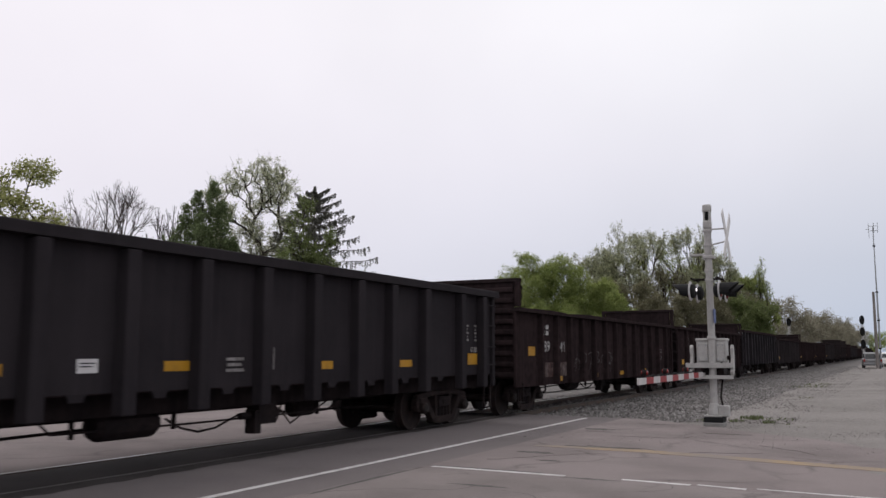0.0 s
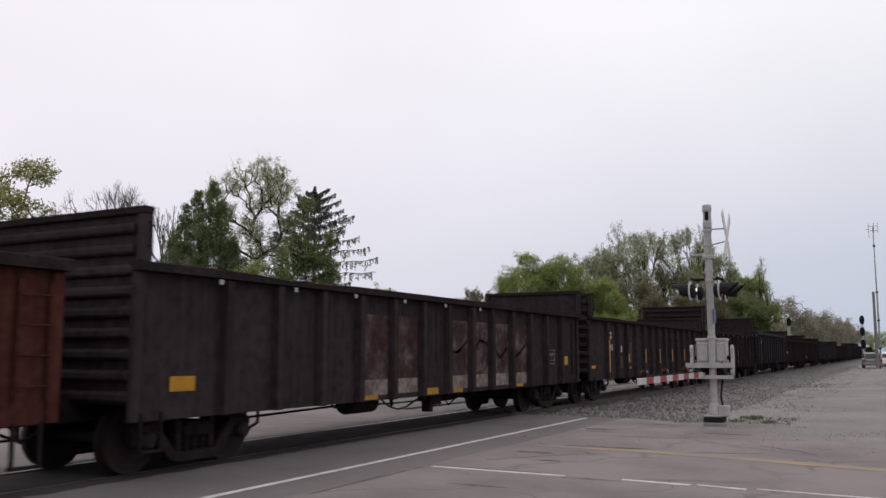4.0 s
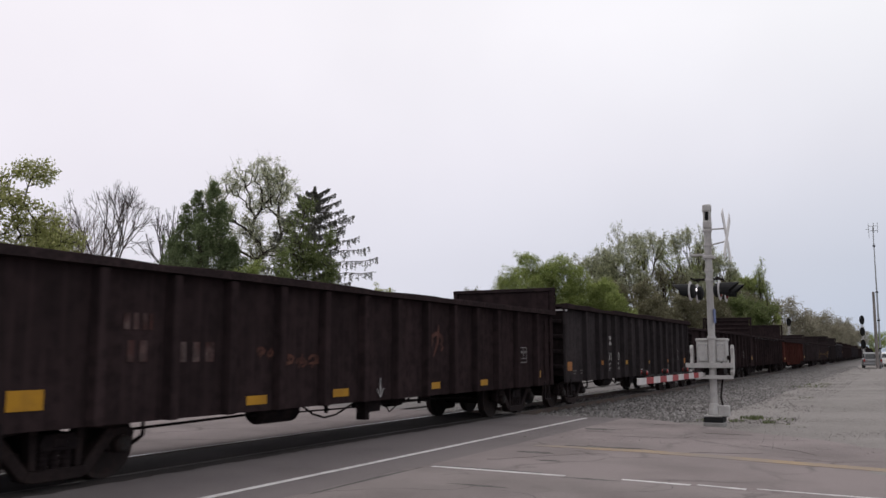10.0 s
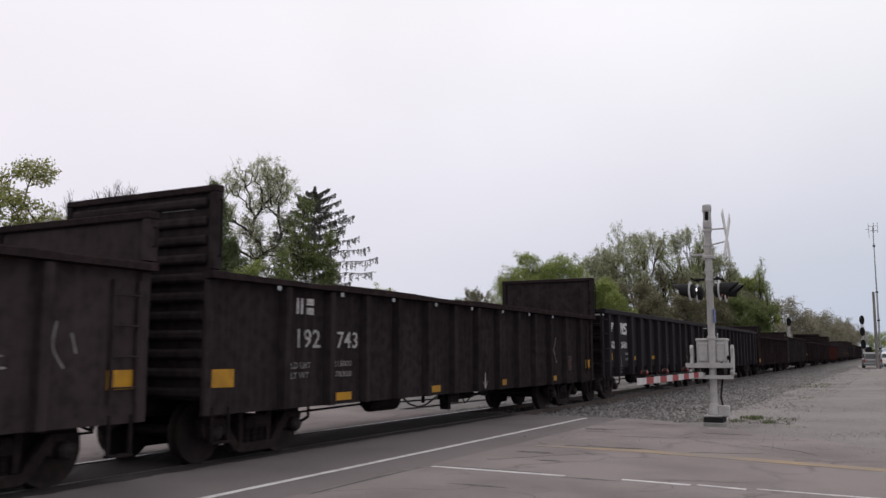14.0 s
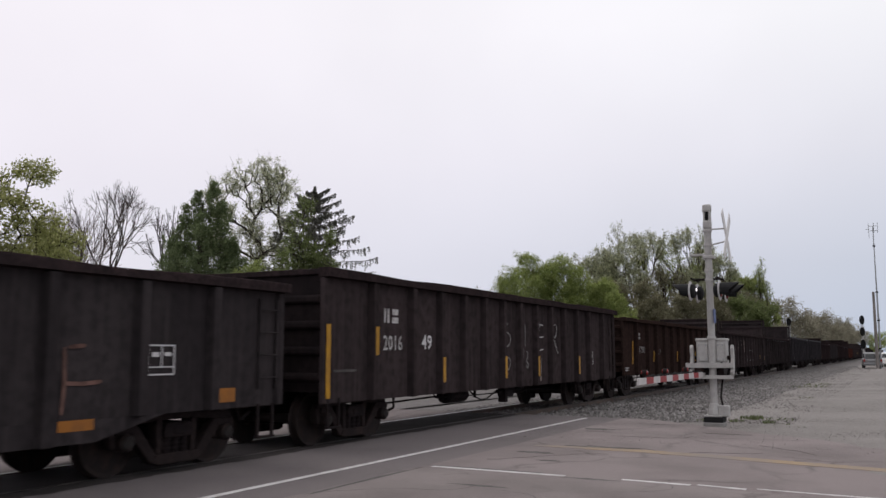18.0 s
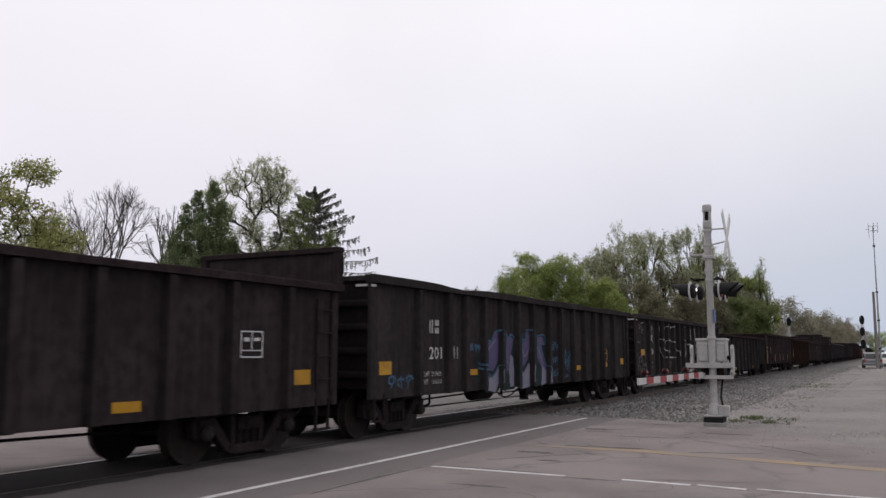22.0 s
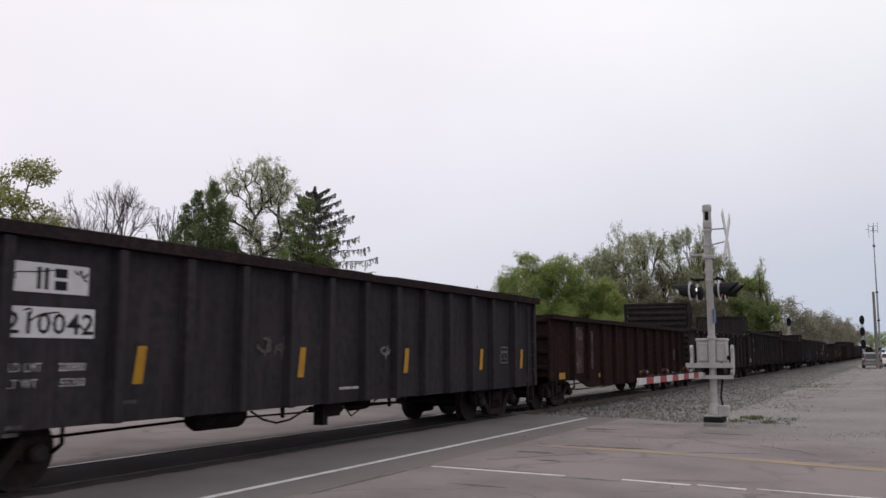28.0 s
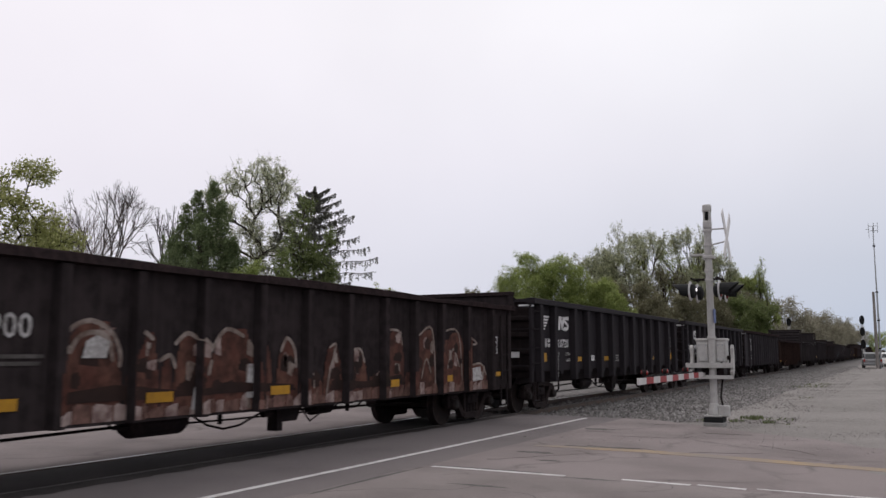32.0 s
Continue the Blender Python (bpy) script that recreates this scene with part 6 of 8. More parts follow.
        part("brake_wheel", shared("brake_wheel", GRIME, lambda bm: [beam(bm, (0.24 * math.cos(a), 0, 0.24 * math.sin(a)), (0.24 * math.cos(a + 0.52), 0, 0.24 * math.sin(a + 0.52)), 0.016, 5) for a in [0.5236 * i for i in range(12)]] + [beam(bm, (-0.24, 0, 0), (0.24, 0, 0), 0.012, 5), beam(bm, (0, 0, -0.24), (0, 0, 0.24), 0.012, 5)]), GRIME, w, "", at(-0.6, 0.42, 1.75))
        # the stencilled maintenance panel
        y, z, sw = (*(stencil or (L - 2.75, 1.36)), 0.42)[:3]
        if style != "post":
            plates(w, "maintenance_stencil", [(y, y + sw, z, z + 0.02), (y, y + sw, z + 0.38, z + 0.40), (y, y + 0.02, z, z + 0.40), (y + sw - 0.02, y + sw, z, z + 0.40), (y + sw / 2 - 0.01, y + sw / 2 + 0.01, z + 0.1, z + 0.40), (y + sw * 0.14, y + sw * 0.4, z + 0.24, z + 0.30), (y + sw * 0.6, y + sw * 0.86, z + 0.25, z + 0.30), (y, y + sw, z + 0.1, z + 0.115)], print_coat or STENCIL_DIM)
    return w


def slab_x(bm, z0, z1, depth, w):
    """A pressed stake: a trapezium in plan, from the skin outwards."""
    v = [[bm.verts.new((x, y, z)) for x, y in ((-0.01, -w), (depth - 0.005, -w * 0.8), (depth - 0.005, w * 0.8), (-0.01, w))] for z in (z0, z1)]
    for i in range(4):
        j = (i + 1) % 4
        bm.faces.new((v[0][i], v[0][j], v[1][j], v[1][i]))
    bm.faces.new(v[0][::-1])
    bm.faces.new(v[1])


def slab_end(bm):
    w = SKIN - 0.02
    v = [[bm.verts.new((x, y, z)) for y, z in ((0, -0.085), (0.085, -0.05), (0.085, 0.05), (0, 0.085))] for x in (-w, w)]
    for i in range(4):
        j = (i + 1) % 4
        bm.faces.new((v[0][i], v[0][j], v[1][j], v[1][i]))
    bm.faces.new(v[0][::-1])
    bm.faces.new(v[1])


def reflectors(w, spots, mat=None, x=SKIN + 0.003):
    """Yellow sheeting: (y, z) lower corners of the usual short bars; a third and fourth number give another width and height."""
    for s in spots:
        y, z = s[0], s[1]
        dy, dz = (s[2], s[3]) if len(s) > 2 else (0.46, 0.135)
        key = "reflector|%.2f|%.2f" % (dy, dz)
        part("reflector", shared(key, REFLECTOR, lambda bm: box(bm, 0, 0.003, 0, dy, 0, dz)), mat or REFLECTOR, w, "yellow reflective sheeting", at(x, y, z))


def small_print(w, y0, y1, z, mat=None, rows=2):
    plates(w, "small_print", [(y0 + 0.02 * (k % 2), y1 - 0.05 * (k % 2), z - 0.08 * k, z - 0.08 * k + 0.045) for k in range(rows)], mat or STENCIL_FAINT)


def emblem(w):
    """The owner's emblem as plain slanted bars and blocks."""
    bm = bmesh.new()
    for k in range(5):
        z = 2.25 + 0.083 * k
        y0, y1 = 1.28 + 0.022 * k, 1.62 + 0.10 * k - 0.012 * k * k * 0.4
        slab(bm, [(y0, z), (y1, z), (y1 + 0.03, z + 0.055), (y0 + 0.02, z + 0.055)], SKIN + 0.003, SKIN + 0.006)
    part("emblem", bm, STENCIL_CLEAN, w, "white striped emblem")
    bm = bmesh.new()
    for pts in ([(2.42, 2.67), (2.62, 2.67), (2.60, 2.47), (2.66, 2.27), (2.42, 2.27), (2.52, 2.36), (2.50, 2.52)], [(2.68, 2.27), (2.84, 2.27), (2.92, 2.66), (2.76, 2.66)], [(2.86, 2.62), (2.98, 2.66), (3.10, 2.27), (2.97, 2.27)], [(3.00, 2.27), (3.10, 2.27), (3.20, 2.66), (3.07, 2.66)],
                [(3.12, 2.26), (3.44, 2.26), (3.56, 2.33), (3.57, 2.43), (3.46, 2.48), (3.42, 2.36), (3.15, 2.36)], [(3.24, 2.57), (3.57, 2.57), (3.60, 2.67), (3.30, 2.67), (3.20, 2.62), (3.18, 2.50), (3.28, 2.45), (3.42, 2.42), (3.44, 2.50)]):
        slab(bm, pts, SKIN + 0.003, SKIN + 0.006)
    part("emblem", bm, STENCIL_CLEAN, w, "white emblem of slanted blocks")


def rear_end(w, digits):
    """A flat lettered plate over the end ribs, and a ladder beside it that meets the side ladder at the corner."""
    part("end_plate", shared("end_plate", BLACK_SHADED, lambda bm: box(bm, -1.34, 0.40, 0.455, 0.478, 1.30, 2.95), 0.006), BLACK_SHADED, w, "flat black end plate")
    part("ladder_rail", shared("end_ladder_rail", BLACK_PAINT, lambda bm: box(bm, 0.50, 0.56, 0.425, 0.455, 1.22, 2.95), 0.006), BLACK_PAINT, w)
    for z in (1.28, 1.72, 2.24, 2.80):
        part("rung", shared("end_rung", BLACK_PAINT, lambda bm: beam(bm, (0.51, 0.44, 0), (1.42, 0.44, 0), 0.013, 6)), BLACK_PAINT, w, m=at(0, 0, z))
    turned = at(0, 0.452, 0, 0, 0, -90)
    if digits:
        lettering(w, digits, -0.74, -0.02, 2.38, 2.53, STENCIL_DIM, x=0.0, name="wagon_number").matrix_basis = turned
    initials(w, -0.68, -0.36, 2.56, 2.71, STENCIL_DIM, x=0.0).matrix_basis = turned
    plates(w, "small_print", [(-0.5, -0.08, z, z + 0.035) for z in (2.12, 1.98, 1.86, 1.68)], STENCIL_FAINT, x=0.0).matrix_basis = turned
    plates(w, "worn_edge", [(-1.1, 0.36, 2.86, 2.875)], STENCIL_DIM, x=0.0).matrix_basis = turned
    plates(w, "data_plate", [(0.90, 1.15, 1.49, 1.64)], STENCIL_CLEAN, x=-0.005, label="plain white plate", thick=0.01).matrix_basis = turned


def black_wagon(digits, length, seed, plate=5.66, small=8.3):
    w = gondola(digits, "post", BLACK_PAINT, length, rim=BLACK_PAINT, label="black high-sided steel gondola wagon with white lettering", seed=seed)
    emblem(w)
    initials(w, 1.64, 2.06, 1.77, 2.0, STENCIL_CLEAN)
    if digits:
        lettering(w, digits, 2.44, 3.52, 1.765, 2.005, STENCIL_CLEAN, name="wagon_number")
        lettering(w, "LMT", 2.46, 2.78, 1.54, 1.63, STENCIL)
        lettering(w, "WT", 2.50, 2.72, 1.36, 1.45, STENCIL)
        lettering(w, "224200", 3.26, 3.72, 1.54, 1.63, STENCIL)
        lettering(w, "61800", 3.32, 3.72, 1.36, 1.45, STENCIL)
    reflectors(w, [(1.30, 1.37, 0.42, 0.24), (16.04, 1.35, 0.48, 0.25)], x=SKIN + 0.012)
    reflectors(w, [(4.24, 1.36), (7.02, 1.37), (10.42, 1.34, 0.42, 0.135), (13.08, 1.34)])
    plates(w, "data_plate", [(plate, plate + 0.3, 1.37, 1.54)], STENCIL_CLEAN)
    plates(w, "plate_print", [(plate + 0.04, plate + 0.26, 1.48, 1.495), (plate + 0.04, plate + 0.22, 1.44, 1.455)], LAMP_BLACK, x=SKIN + 0.0075)
    plates(w, "side_print", [(2.205, 2.235, 0.95 + 0.09 * k, 1.0 + 0.09 * k) for k in range(7)], STENCIL, x=SKIN + 0.168)
    small_print(w, small, small + 0.38, 1.5, STENCIL_DIM, 3)
    plates(w, "paint_mark", [(9.12, 9.145, 1.36, 1.7), (9.25, 9.275, 1.36, 1.7)], STENCIL_DIM)
    small_print(w, 16.0, 16.1, 2.2, STENCIL_DIM, 5)
    small_print(w, 16.40, 16.52, 2.2, STENCIL_DIM, 5)
    lettering(w, "G122", 16.2, 16.53, 1.63, 1.74, STENCIL)
    rear_end(w, digits)
    return w


SPEED, SLOWING = 15.258, -0.03312


def run(t):
    """How far the train has gone at t seconds."""
    return SPEED * t + SLOWING * t * t


# where the rear coupling of each wagon stands at the start, from the leading one that the road sees to the last
REAR = [19.4, 1.22, -17.07, -35.2, -53.35, -71.57, -90.2, -108.46, -126.19, -144.39, -162.42, -180.46, -198.69, -216.8, -234.87, -252.73, -271.02, -288.88, -307.0,
        -325.28, -343.23, -361.3, -379.42, -397.6, -415.63, -433.88, -452.3]
LENGTH = [18.2] + [round(a - b, 2) for a, b in zip(REAR, REAR[1:])]
LOW_MARKS = [(1.48, 1.54, 0.46, 0.24), (3.58, 0.82), (6.9, 0.86), (9.9, 0.86), (12.9, 0.88), (16.6, 1.15, 0.4, 0.24)]
WAGONS = []


def add(i, w):
    WAGONS.append((w, REAR[i]))
    return w


def shapes(w, name, outlines, mat, x, label):
    """Flat sprayed patches, each from its own outline of (y, z)."""
    bm = bmesh.new()
    for k, pts in enumerate(outlines):
        bm.faces.new([bm.verts.new((x + 0.0003 * k, y, z)) for y, z in pts])
    return tagged(part(name, bm, mat, w, label), kind="stuff")


def drape(w, outlines, mat, x, label, ribs, deep=0.143, name="graffiti"):
    """Sprayed patches that run over sheet and stakes alike: each outline of (y, z) is cut into narrow upright strips."""
    bm = bmesh.new()
    for n, pts in enumerate(outlines):
        ys = [p[0] for p in pts]
        cuts = np.arange(min(ys), max(ys), 0.035).tolist() + [max(ys)]
        for a, b in zip(cuts, cuts[1:]):
            m = (a + b) / 2
            hit = sorted(z0 + (z1 - z0) * (m - y0) / (y1 - y0) for (y0, z0), (y1, z1) in zip(pts, pts[1:] + pts[:1]) if (y0 <= m) != (y1 <= m))
            out = x + 0.0003 * n + (deep if min(abs(m - q) for q in ribs) < 0.078 else 0.0)
            for z0, z1 in zip(hit[::2], hit[1::2]):
                bm.faces.new([bm.verts.new(v) for v in ((out, a, z0), (out, b, z0), (out, b, z1), (out, a, z1))])
    return tagged(part(name, bm, mat, w, label), kind="stuff")


def strokes(w, lines, mat, width, label, x=SKIN + 0.006, ribs=()):
    """Sprayed lines, rounded between their turning points."""
    bm = bmesh.new()
    for k, pts in enumerate(lines):
        fine = []
        for i in range(len(pts) - 1):
            p0, p1, p2, p3 = pts[max(i - 1, 0)], pts[i], pts[i + 1], pts[min(i + 2, len(pts) - 1)]
            for j in range(4):
                t = j / 4
                fine.append(tuple(0.5 * (2 * p1[c] + (p2[c] - p0[c]) * t + (2 * p0[c] - 5 * p1[c] + 4 * p2[c] - p3[c]) * t * t + (3 * p1[c] - p0[c] - 3 * p2[c] + p3[c]) * t ** 3) for c in (0, 1)))
        fine.append(pts[-1])
        ribbon(bm, fine, width, x + 0.0002 * k, ribs)
    return tagged(part("graffiti", bm, mat, w, label), kind="stuff")


def arrow(w, y):
    bm = bmesh.new()
    ribbon(bm, [(y, 1.15), (y, 0.95), (y + 0.01, 0.82)], 0.05, SKIN + 0.016)
    ribbon(bm, [(y - 0.12, 0.95), (y, 0.8), (y + 0.12, 0.96)], 0.04, SKIN + 0.017)
    part("paint_mark", bm, SPRAY_WHITE, w, "white sprayed arrow")


def big_arrow(w, y):
    bm = bmesh.new()
    ribbon(bm, [(y + 0.04, 1.46), (y + 0.01, 1.15), (y, 0.92)], 0.07, SKIN + 0.016)
    bm.faces.new([bm.verts.new((SKIN + 0.017, a, c)) for a, c in ((y - 0.14, 0.95), (y, 0.70), (y + 0.14, 0.95))])
    part("paint_mark", bm, SPRAY_WHITE, w, "bold white sprayed arrow")


def cross_mark(w, y, z, h, mat):
    bm = bmesh.new()
    ribbon(bm, [(y - h * 0.35, z + h / 2), (y, z), (y + h * 0.3, z - h / 2)], 0.045, SKIN + 0.005)
    ribbon(bm, [(y + h * 0.3, z + h / 2), (y, z), (y - h * 0.35, z - h / 2)], 0.045, SKIN + 0.006)
    part("paint_mark", bm, mat, w, "chalked cross")


def cleats(w, top, n, mat=None):
    plates(w, "tie_down", [(1.9 + 1.7 * k, 1.99 + 1.7 * k, top - 0.20, top - 0.13) for k in range(n)], mat or GALVANISED, x=SIDE + 0.03, label="small bright tie-down tags")


def wagon_0():
    w = add(0, gondola("", "low", BROWN_PAINT, LENGTH[0], 3.5, 3.45, label="rusty brown gondola wagon with raised ends", seed=1))
    initials(w, 2.5, 2.98, 2.1, 2.38)
    lettering(w, "189", 2.45, 3.05, 1.64, 1.94, name="wagon_number")
    lettering(w, "841", 3.65, 4.25, 1.64, 1.94, name="wagon_number")
    plates(w, "faded_panel", [(2.4, 3.3, 0.95, 1.35), (3.6, 4.4, 0.95, 1.35)], FADED_RED)
    reflectors(w, LOW_MARKS)
    scribble(w, 3, 5, 9, 1.0, 1.7, STENCIL_FAINT, 6, 0.03, "faded sprayed scrawl")


def wagon_2():
    w = add(2, gondola("", "low", DUSK_PAINT, LENGTH[2], 3.96, 3.96, label="dark brown gondola wagon with tall bulkheads and white graffiti", seed=2))
    initials(w, 2.5, 2.98, 2.09, 2.37)
    lettering(w, "192", 2.48, 3.1, 1.63, 1.94, name="wagon_number")
    lettering(w, "830", 3.6, 4.28, 1.66, 1.95, name="wagon_number")
    for t, a, b, z in (("LD LMT", 2.48, 3.0, 1.40), ("LT WT", 2.46, 2.95, 1.2), ("214900", 3.6, 4.15, 1.42), ("71100", 3.7, 4.12, 1.22)):
        lettering(w, t, a, b, z, z + 0.12)
    reflectors(w, [(1.5, 1.55, 0.48, 0.22), (3.66, 0.82), (6.0, 0.83), (8.3, 0.8), (10.7, 0.8), (12.95, 0.8), (17.2, 1.26, 0.4, 0.24)])
    scribble(w, 11, 0.8, 1.95, 0.98, 1.3, SPRAY_GREY, 7, 0.035, "white sprayed scrawl")
    scribble(w, 12, 1.25, 2.1, 1.35, 1.95, SPRAY_GREY, 2, 0.03, "white sprayed scrawl")
    scribble(w, 13, 5.9, 6.75, 1.0, 1.5, STENCIL_FAINT, 2, 0.04, "faded sprayed scrawl")
    scribble(w, 14, 7.0, 7.9, 0.95, 2.5, SPRAY_CREAM, 4, 0.05, "cream and orange sprayed scrawl")
    scribble(w, 15, 7.05, 7.85, 1.0, 1.9, SPRAY_RUST, 3, 0.10, "cream and orange sprayed scrawl")
    for k, (a, c, d, e, n) in enumerate(((9.26, 9.93, 1.27, 1.61, 5), (10.55, 11.41, 1.25, 1.71, 4), (11.59, 12.48, 1.45, 1.88, 4), (11.65, 12.37, 0.92, 1.38, 3), (12.84, 13.45, 1.47, 2.01, 3), (13.02, 13.24, 1.03, 1.42, 1), (14.35, 14.63, 1.68, 1.89, 2), (14.15, 14.48, 1.09, 1.25, 2), (15.16, 16.01, 1.75, 2.34, 3), (15.27, 16.15, 1.19, 1.65, 3), (16.35, 17.0, 1.75, 2.45, 3), (16.22, 16.69, 1.41, 1.79, 2), (8.25, 9.0, 1.2, 1.75, 3))):
        scribble(w, 16 + k, a, c, d, e, SPRAY_WHITE if k < 6 else SPRAY_GREY, n, 0.03, "white sprayed scrawl")
    strokes(w, [[(10.6, 1.12), (10.9, 1.2), (11.4, 1.1)], [(11.55, 1.42), (12.0, 1.46), (12.5, 1.4)], [(9.3, 1.2), (9.6, 1.25), (9.95, 1.2)]], SPRAY_WHITE, 0.04, "white sprayed underlines")
    big_arrow(w, 9.86)
    cleats(w, 2.77, 8)


def bars_upright(w, spots, ribs, mat=None):
    """Upright yellow strips, on the stakes or on the sheet between them."""
    for y, z, h in spots:
        x = SKIN + (0.142 if min(abs(y - q) for q in ribs) < 0.13 else 0.004)
        part("reflector", shared("reflector|upright|%.2f" % h, REFLECTOR, lambda bm: box(bm, 0, 0.004, -0.055, 0.055, 0, h)), mat or REFLECTOR, w, "upright strip of yellow sheeting", at(x, y, z))


def wagon_3():
    w = add(3, gondola("", "low_late", DUST_PAINT, LENGTH[3], 3.48, 3.30, label="rusty brown gondola wagon with upright yellow strips", seed=3, stencil=(15.32, 1.5), print_coat=STENCIL_CLEAN))
    initials(w, 2.62, 3.07, 2.09, 2.33)
    lettering(w, "188", 2.6, 3.2, 1.68, 1.92, name="wagon_number")
    lettering(w, "123", 3.70, 4.28, 1.64, 1.86, STENCIL_CLEAN, name="wagon_number")
    bars_upright(w, [(2.36, 0.98, 1.06), (4.68, 1.29, 0.29), (7.0, 1.26, 0.5), (9.2, 1.2, 0.56), (11.36, 1.22, 0.56), (13.68, 1.26, 0.52), (16.04, 1.02, 1.0)], STYLES["low_late"].ribs)
    reflectors(w, [(0.82, 1.12, 0.42, 0.09), (4.97, 1.05, 0.45, 0.07)])
    plates(w, "worn_patch", [(3.62, 4.35, 1.1, 1.5), (4.8, 5.55, 1.25, 2.0)], STENCIL_RUST)


STENCIL_RUST = material("scraped_rust_patch", (0.046, 0.023, 0.019), 0.9, second=(0.024, 0.017, 0.016), scale=2.5, amount=0.9, third=(0.075, 0.040, 0.030), scale3=10, amount3=0.5)


def wagon_4():
    w = add(4, gondola("", "low_even", DUST_PAINT, LENGTH[4], 3.48, 3.48, label="brown gondola wagon with flaking red and cream graffiti", seed=4, stencil=(15.25, 1.30)))
    ribs = STYLES["low_even"].ribs
    bm = bmesh.new()
    for a, b in zip(ribs[3:10], ribs[4:11]):
        if abs(a - 7.95) > 0.1:
            box(bm, SKIN + 0.003, SKIN + 0.006, a + 0.10, b - 0.10, 0.82, 2.32)
    part("graffiti", bm, FADED_RED, w, "flaking red and cream paint panels")
    for k, (a, b) in enumerate(zip(ribs[3:10], ribs[4:11])):
        if abs(a - 7.95) > 0.1:
            scribble(w, 40 + k, a + 0.12, b - 0.1, 1.2, 2.3, SPRAY_CREAM, 1, 0.07, "flaking cream outline")
            plates(w, "graffiti", [(a + 0.12, b - 0.12, 0.84, 1.12)], SPRAY_CREAM, x=SKIN + 0.0065, label="cream sprayed band")
    reflectors(w, [(1.2, 1.1, 0.46, 0.2), (5.9, 0.76), (8.26, 0.76), (9.41, 0.76), (12.9, 0.77), (16.4, 1.27, 0.36, 0.24)])
    cleats(w, 2.77, 6)


def wagon_5():
    w = add(5, gondola("", "belly", RED_PAINT, LENGTH[5], label="faded oxide red gondola wagon with a deep belly sill", rim=RUSTY_RIM, seed=5))
    initials(w, 2.78, 3.36, 2.19, 2.43)
    lettering(w, "197", 2.86, 3.5, 1.65, 1.96, name="wagon_number")
    lettering(w, "673", 3.98, 4.54, 1.68, 1.95, name="wagon_number")
    bm = bmesh.new()
    slab(bm, [(5.88, 1.87), (6.1, 2.08), (6.32, 1.87), (6.1, 1.67)], SKIN + 0.003, SKIN + 0.006)
    part("emblem", bm, STENCIL_FAINT, w, "faded diamond emblem")
    reflectors(w, [(1.62, 1.03, 0.5, 0.22), (4.88, 0.99), (7.74, 0.99), (10.5, 1.0), (13.2, 0.99), (16.6, 1.2, 0.3, 0.22)])
    small_print(w, 2.7, 3.3, 1.2, STENCIL, 2)
    small_print(w, 3.8, 4.4, 1.2, STENCIL, 2)
    arrow(w, 8.7)


def wagon_6():
    w = add(6, gondola("", "low", BROWN_PAINT, LENGTH[6], 3.96, 3.96, label="dark brown gondola wagon with tall bulkheads and scraped panels", seed=6, stencil=(15.58, 1.1)))
    plates(w, "scraped_panel", [(2.6, 3.35, 1.04, 2.5), (3.85, 4.5, 1.09, 2.12)], STENCIL_RUST)
    initials(w, 2.72, 3.2, 2.1, 2.4, x=SKIN + 0.008)
    lettering(w, "192", 2.7, 3.32, 1.73, 2.04, x=SKIN + 0.008, name="wagon_number")
    lettering(w, "973", 3.9, 4.48, 1.72, 2.03, x=SKIN + 0.008, name="wagon_number")
    small_print(w, 2.55, 3.0, 1.36, STENCIL_FAINT, 2)
    small_print(w, 3.7, 4.2, 1.36, STENCIL_FAINT, 2)
    plates(w, "end_number", [(0.5, 1.15, 3.66, 3.78)], STENCIL_FAINT, x=0.0).matrix_basis = at(0, 0.55, 0, 0, 0, -90)
    reflectors(w, [(1.0, 1.19, 0.46, 0.12), (1.0, 1.31, 0.22, 0.11), (3.95, 0.81), (7.5, 0.80), (9.85, 0.76), (13.2, 0.79), (17.2, 1.14, 0.42, 0.25)])
    plates(w, "repair_panel", [(15.5, 16.05, 1.08, 1.5)], FADED_RED)
    scribble(w, 60, 12.8, 15.0, 1.4, 1.9, SPRAY_RUST, 4, 0.05, "faded sprayed scrawl")
    arrow(w, 8.6)
    cleats(w, 2.77, 8)


def wagon_7():
    w = add(7, gondola("", "coarse", BROWN_PAINT, LENGTH[7], label="grimy brown gondola wagon with white stencilled lettering", seed=7, stencil=(15.58, 1.34)))
    initials(w, 2.42, 2.88, 2.21, 2.48)
    lettering(w, "581966", 2.40, 3.58, 1.86, 2.14, name="wagon_number")
    for t, a, b, z in (("LD LMT", 2.38, 2.86, 1.67), ("196000", 3.03, 3.51, 1.66), ("LT WT", 2.37, 2.78, 1.5), ("67000", 3.1, 3.5, 1.49)):
        lettering(w, t, a, b, z, z + 0.12)
    reflectors(w, [(1.5, 1.4, 0.46, 0.12), (4.2, 0.82), (6.96, 0.78), (9.64, 0.78), (12.2, 0.76), (16.5, 1.14, 0.36, 0.2)])
    scribble(w, 70, 4.1, 5.0, 1.2, 1.9, STENCIL_FAINT, 3, 0.03, "faded chalk scrawl")
    scribble(w, 71, 5.4, 6.4, 1.35, 1.95, STENCIL_FAINT, 4, 0.04, "faded chalk scrawl")
    plates(w, "data_plate", [(8.1, 8.25, 0.85, 1.0), (9.6, 9.75, 0.8, 0.9)], STENCIL)


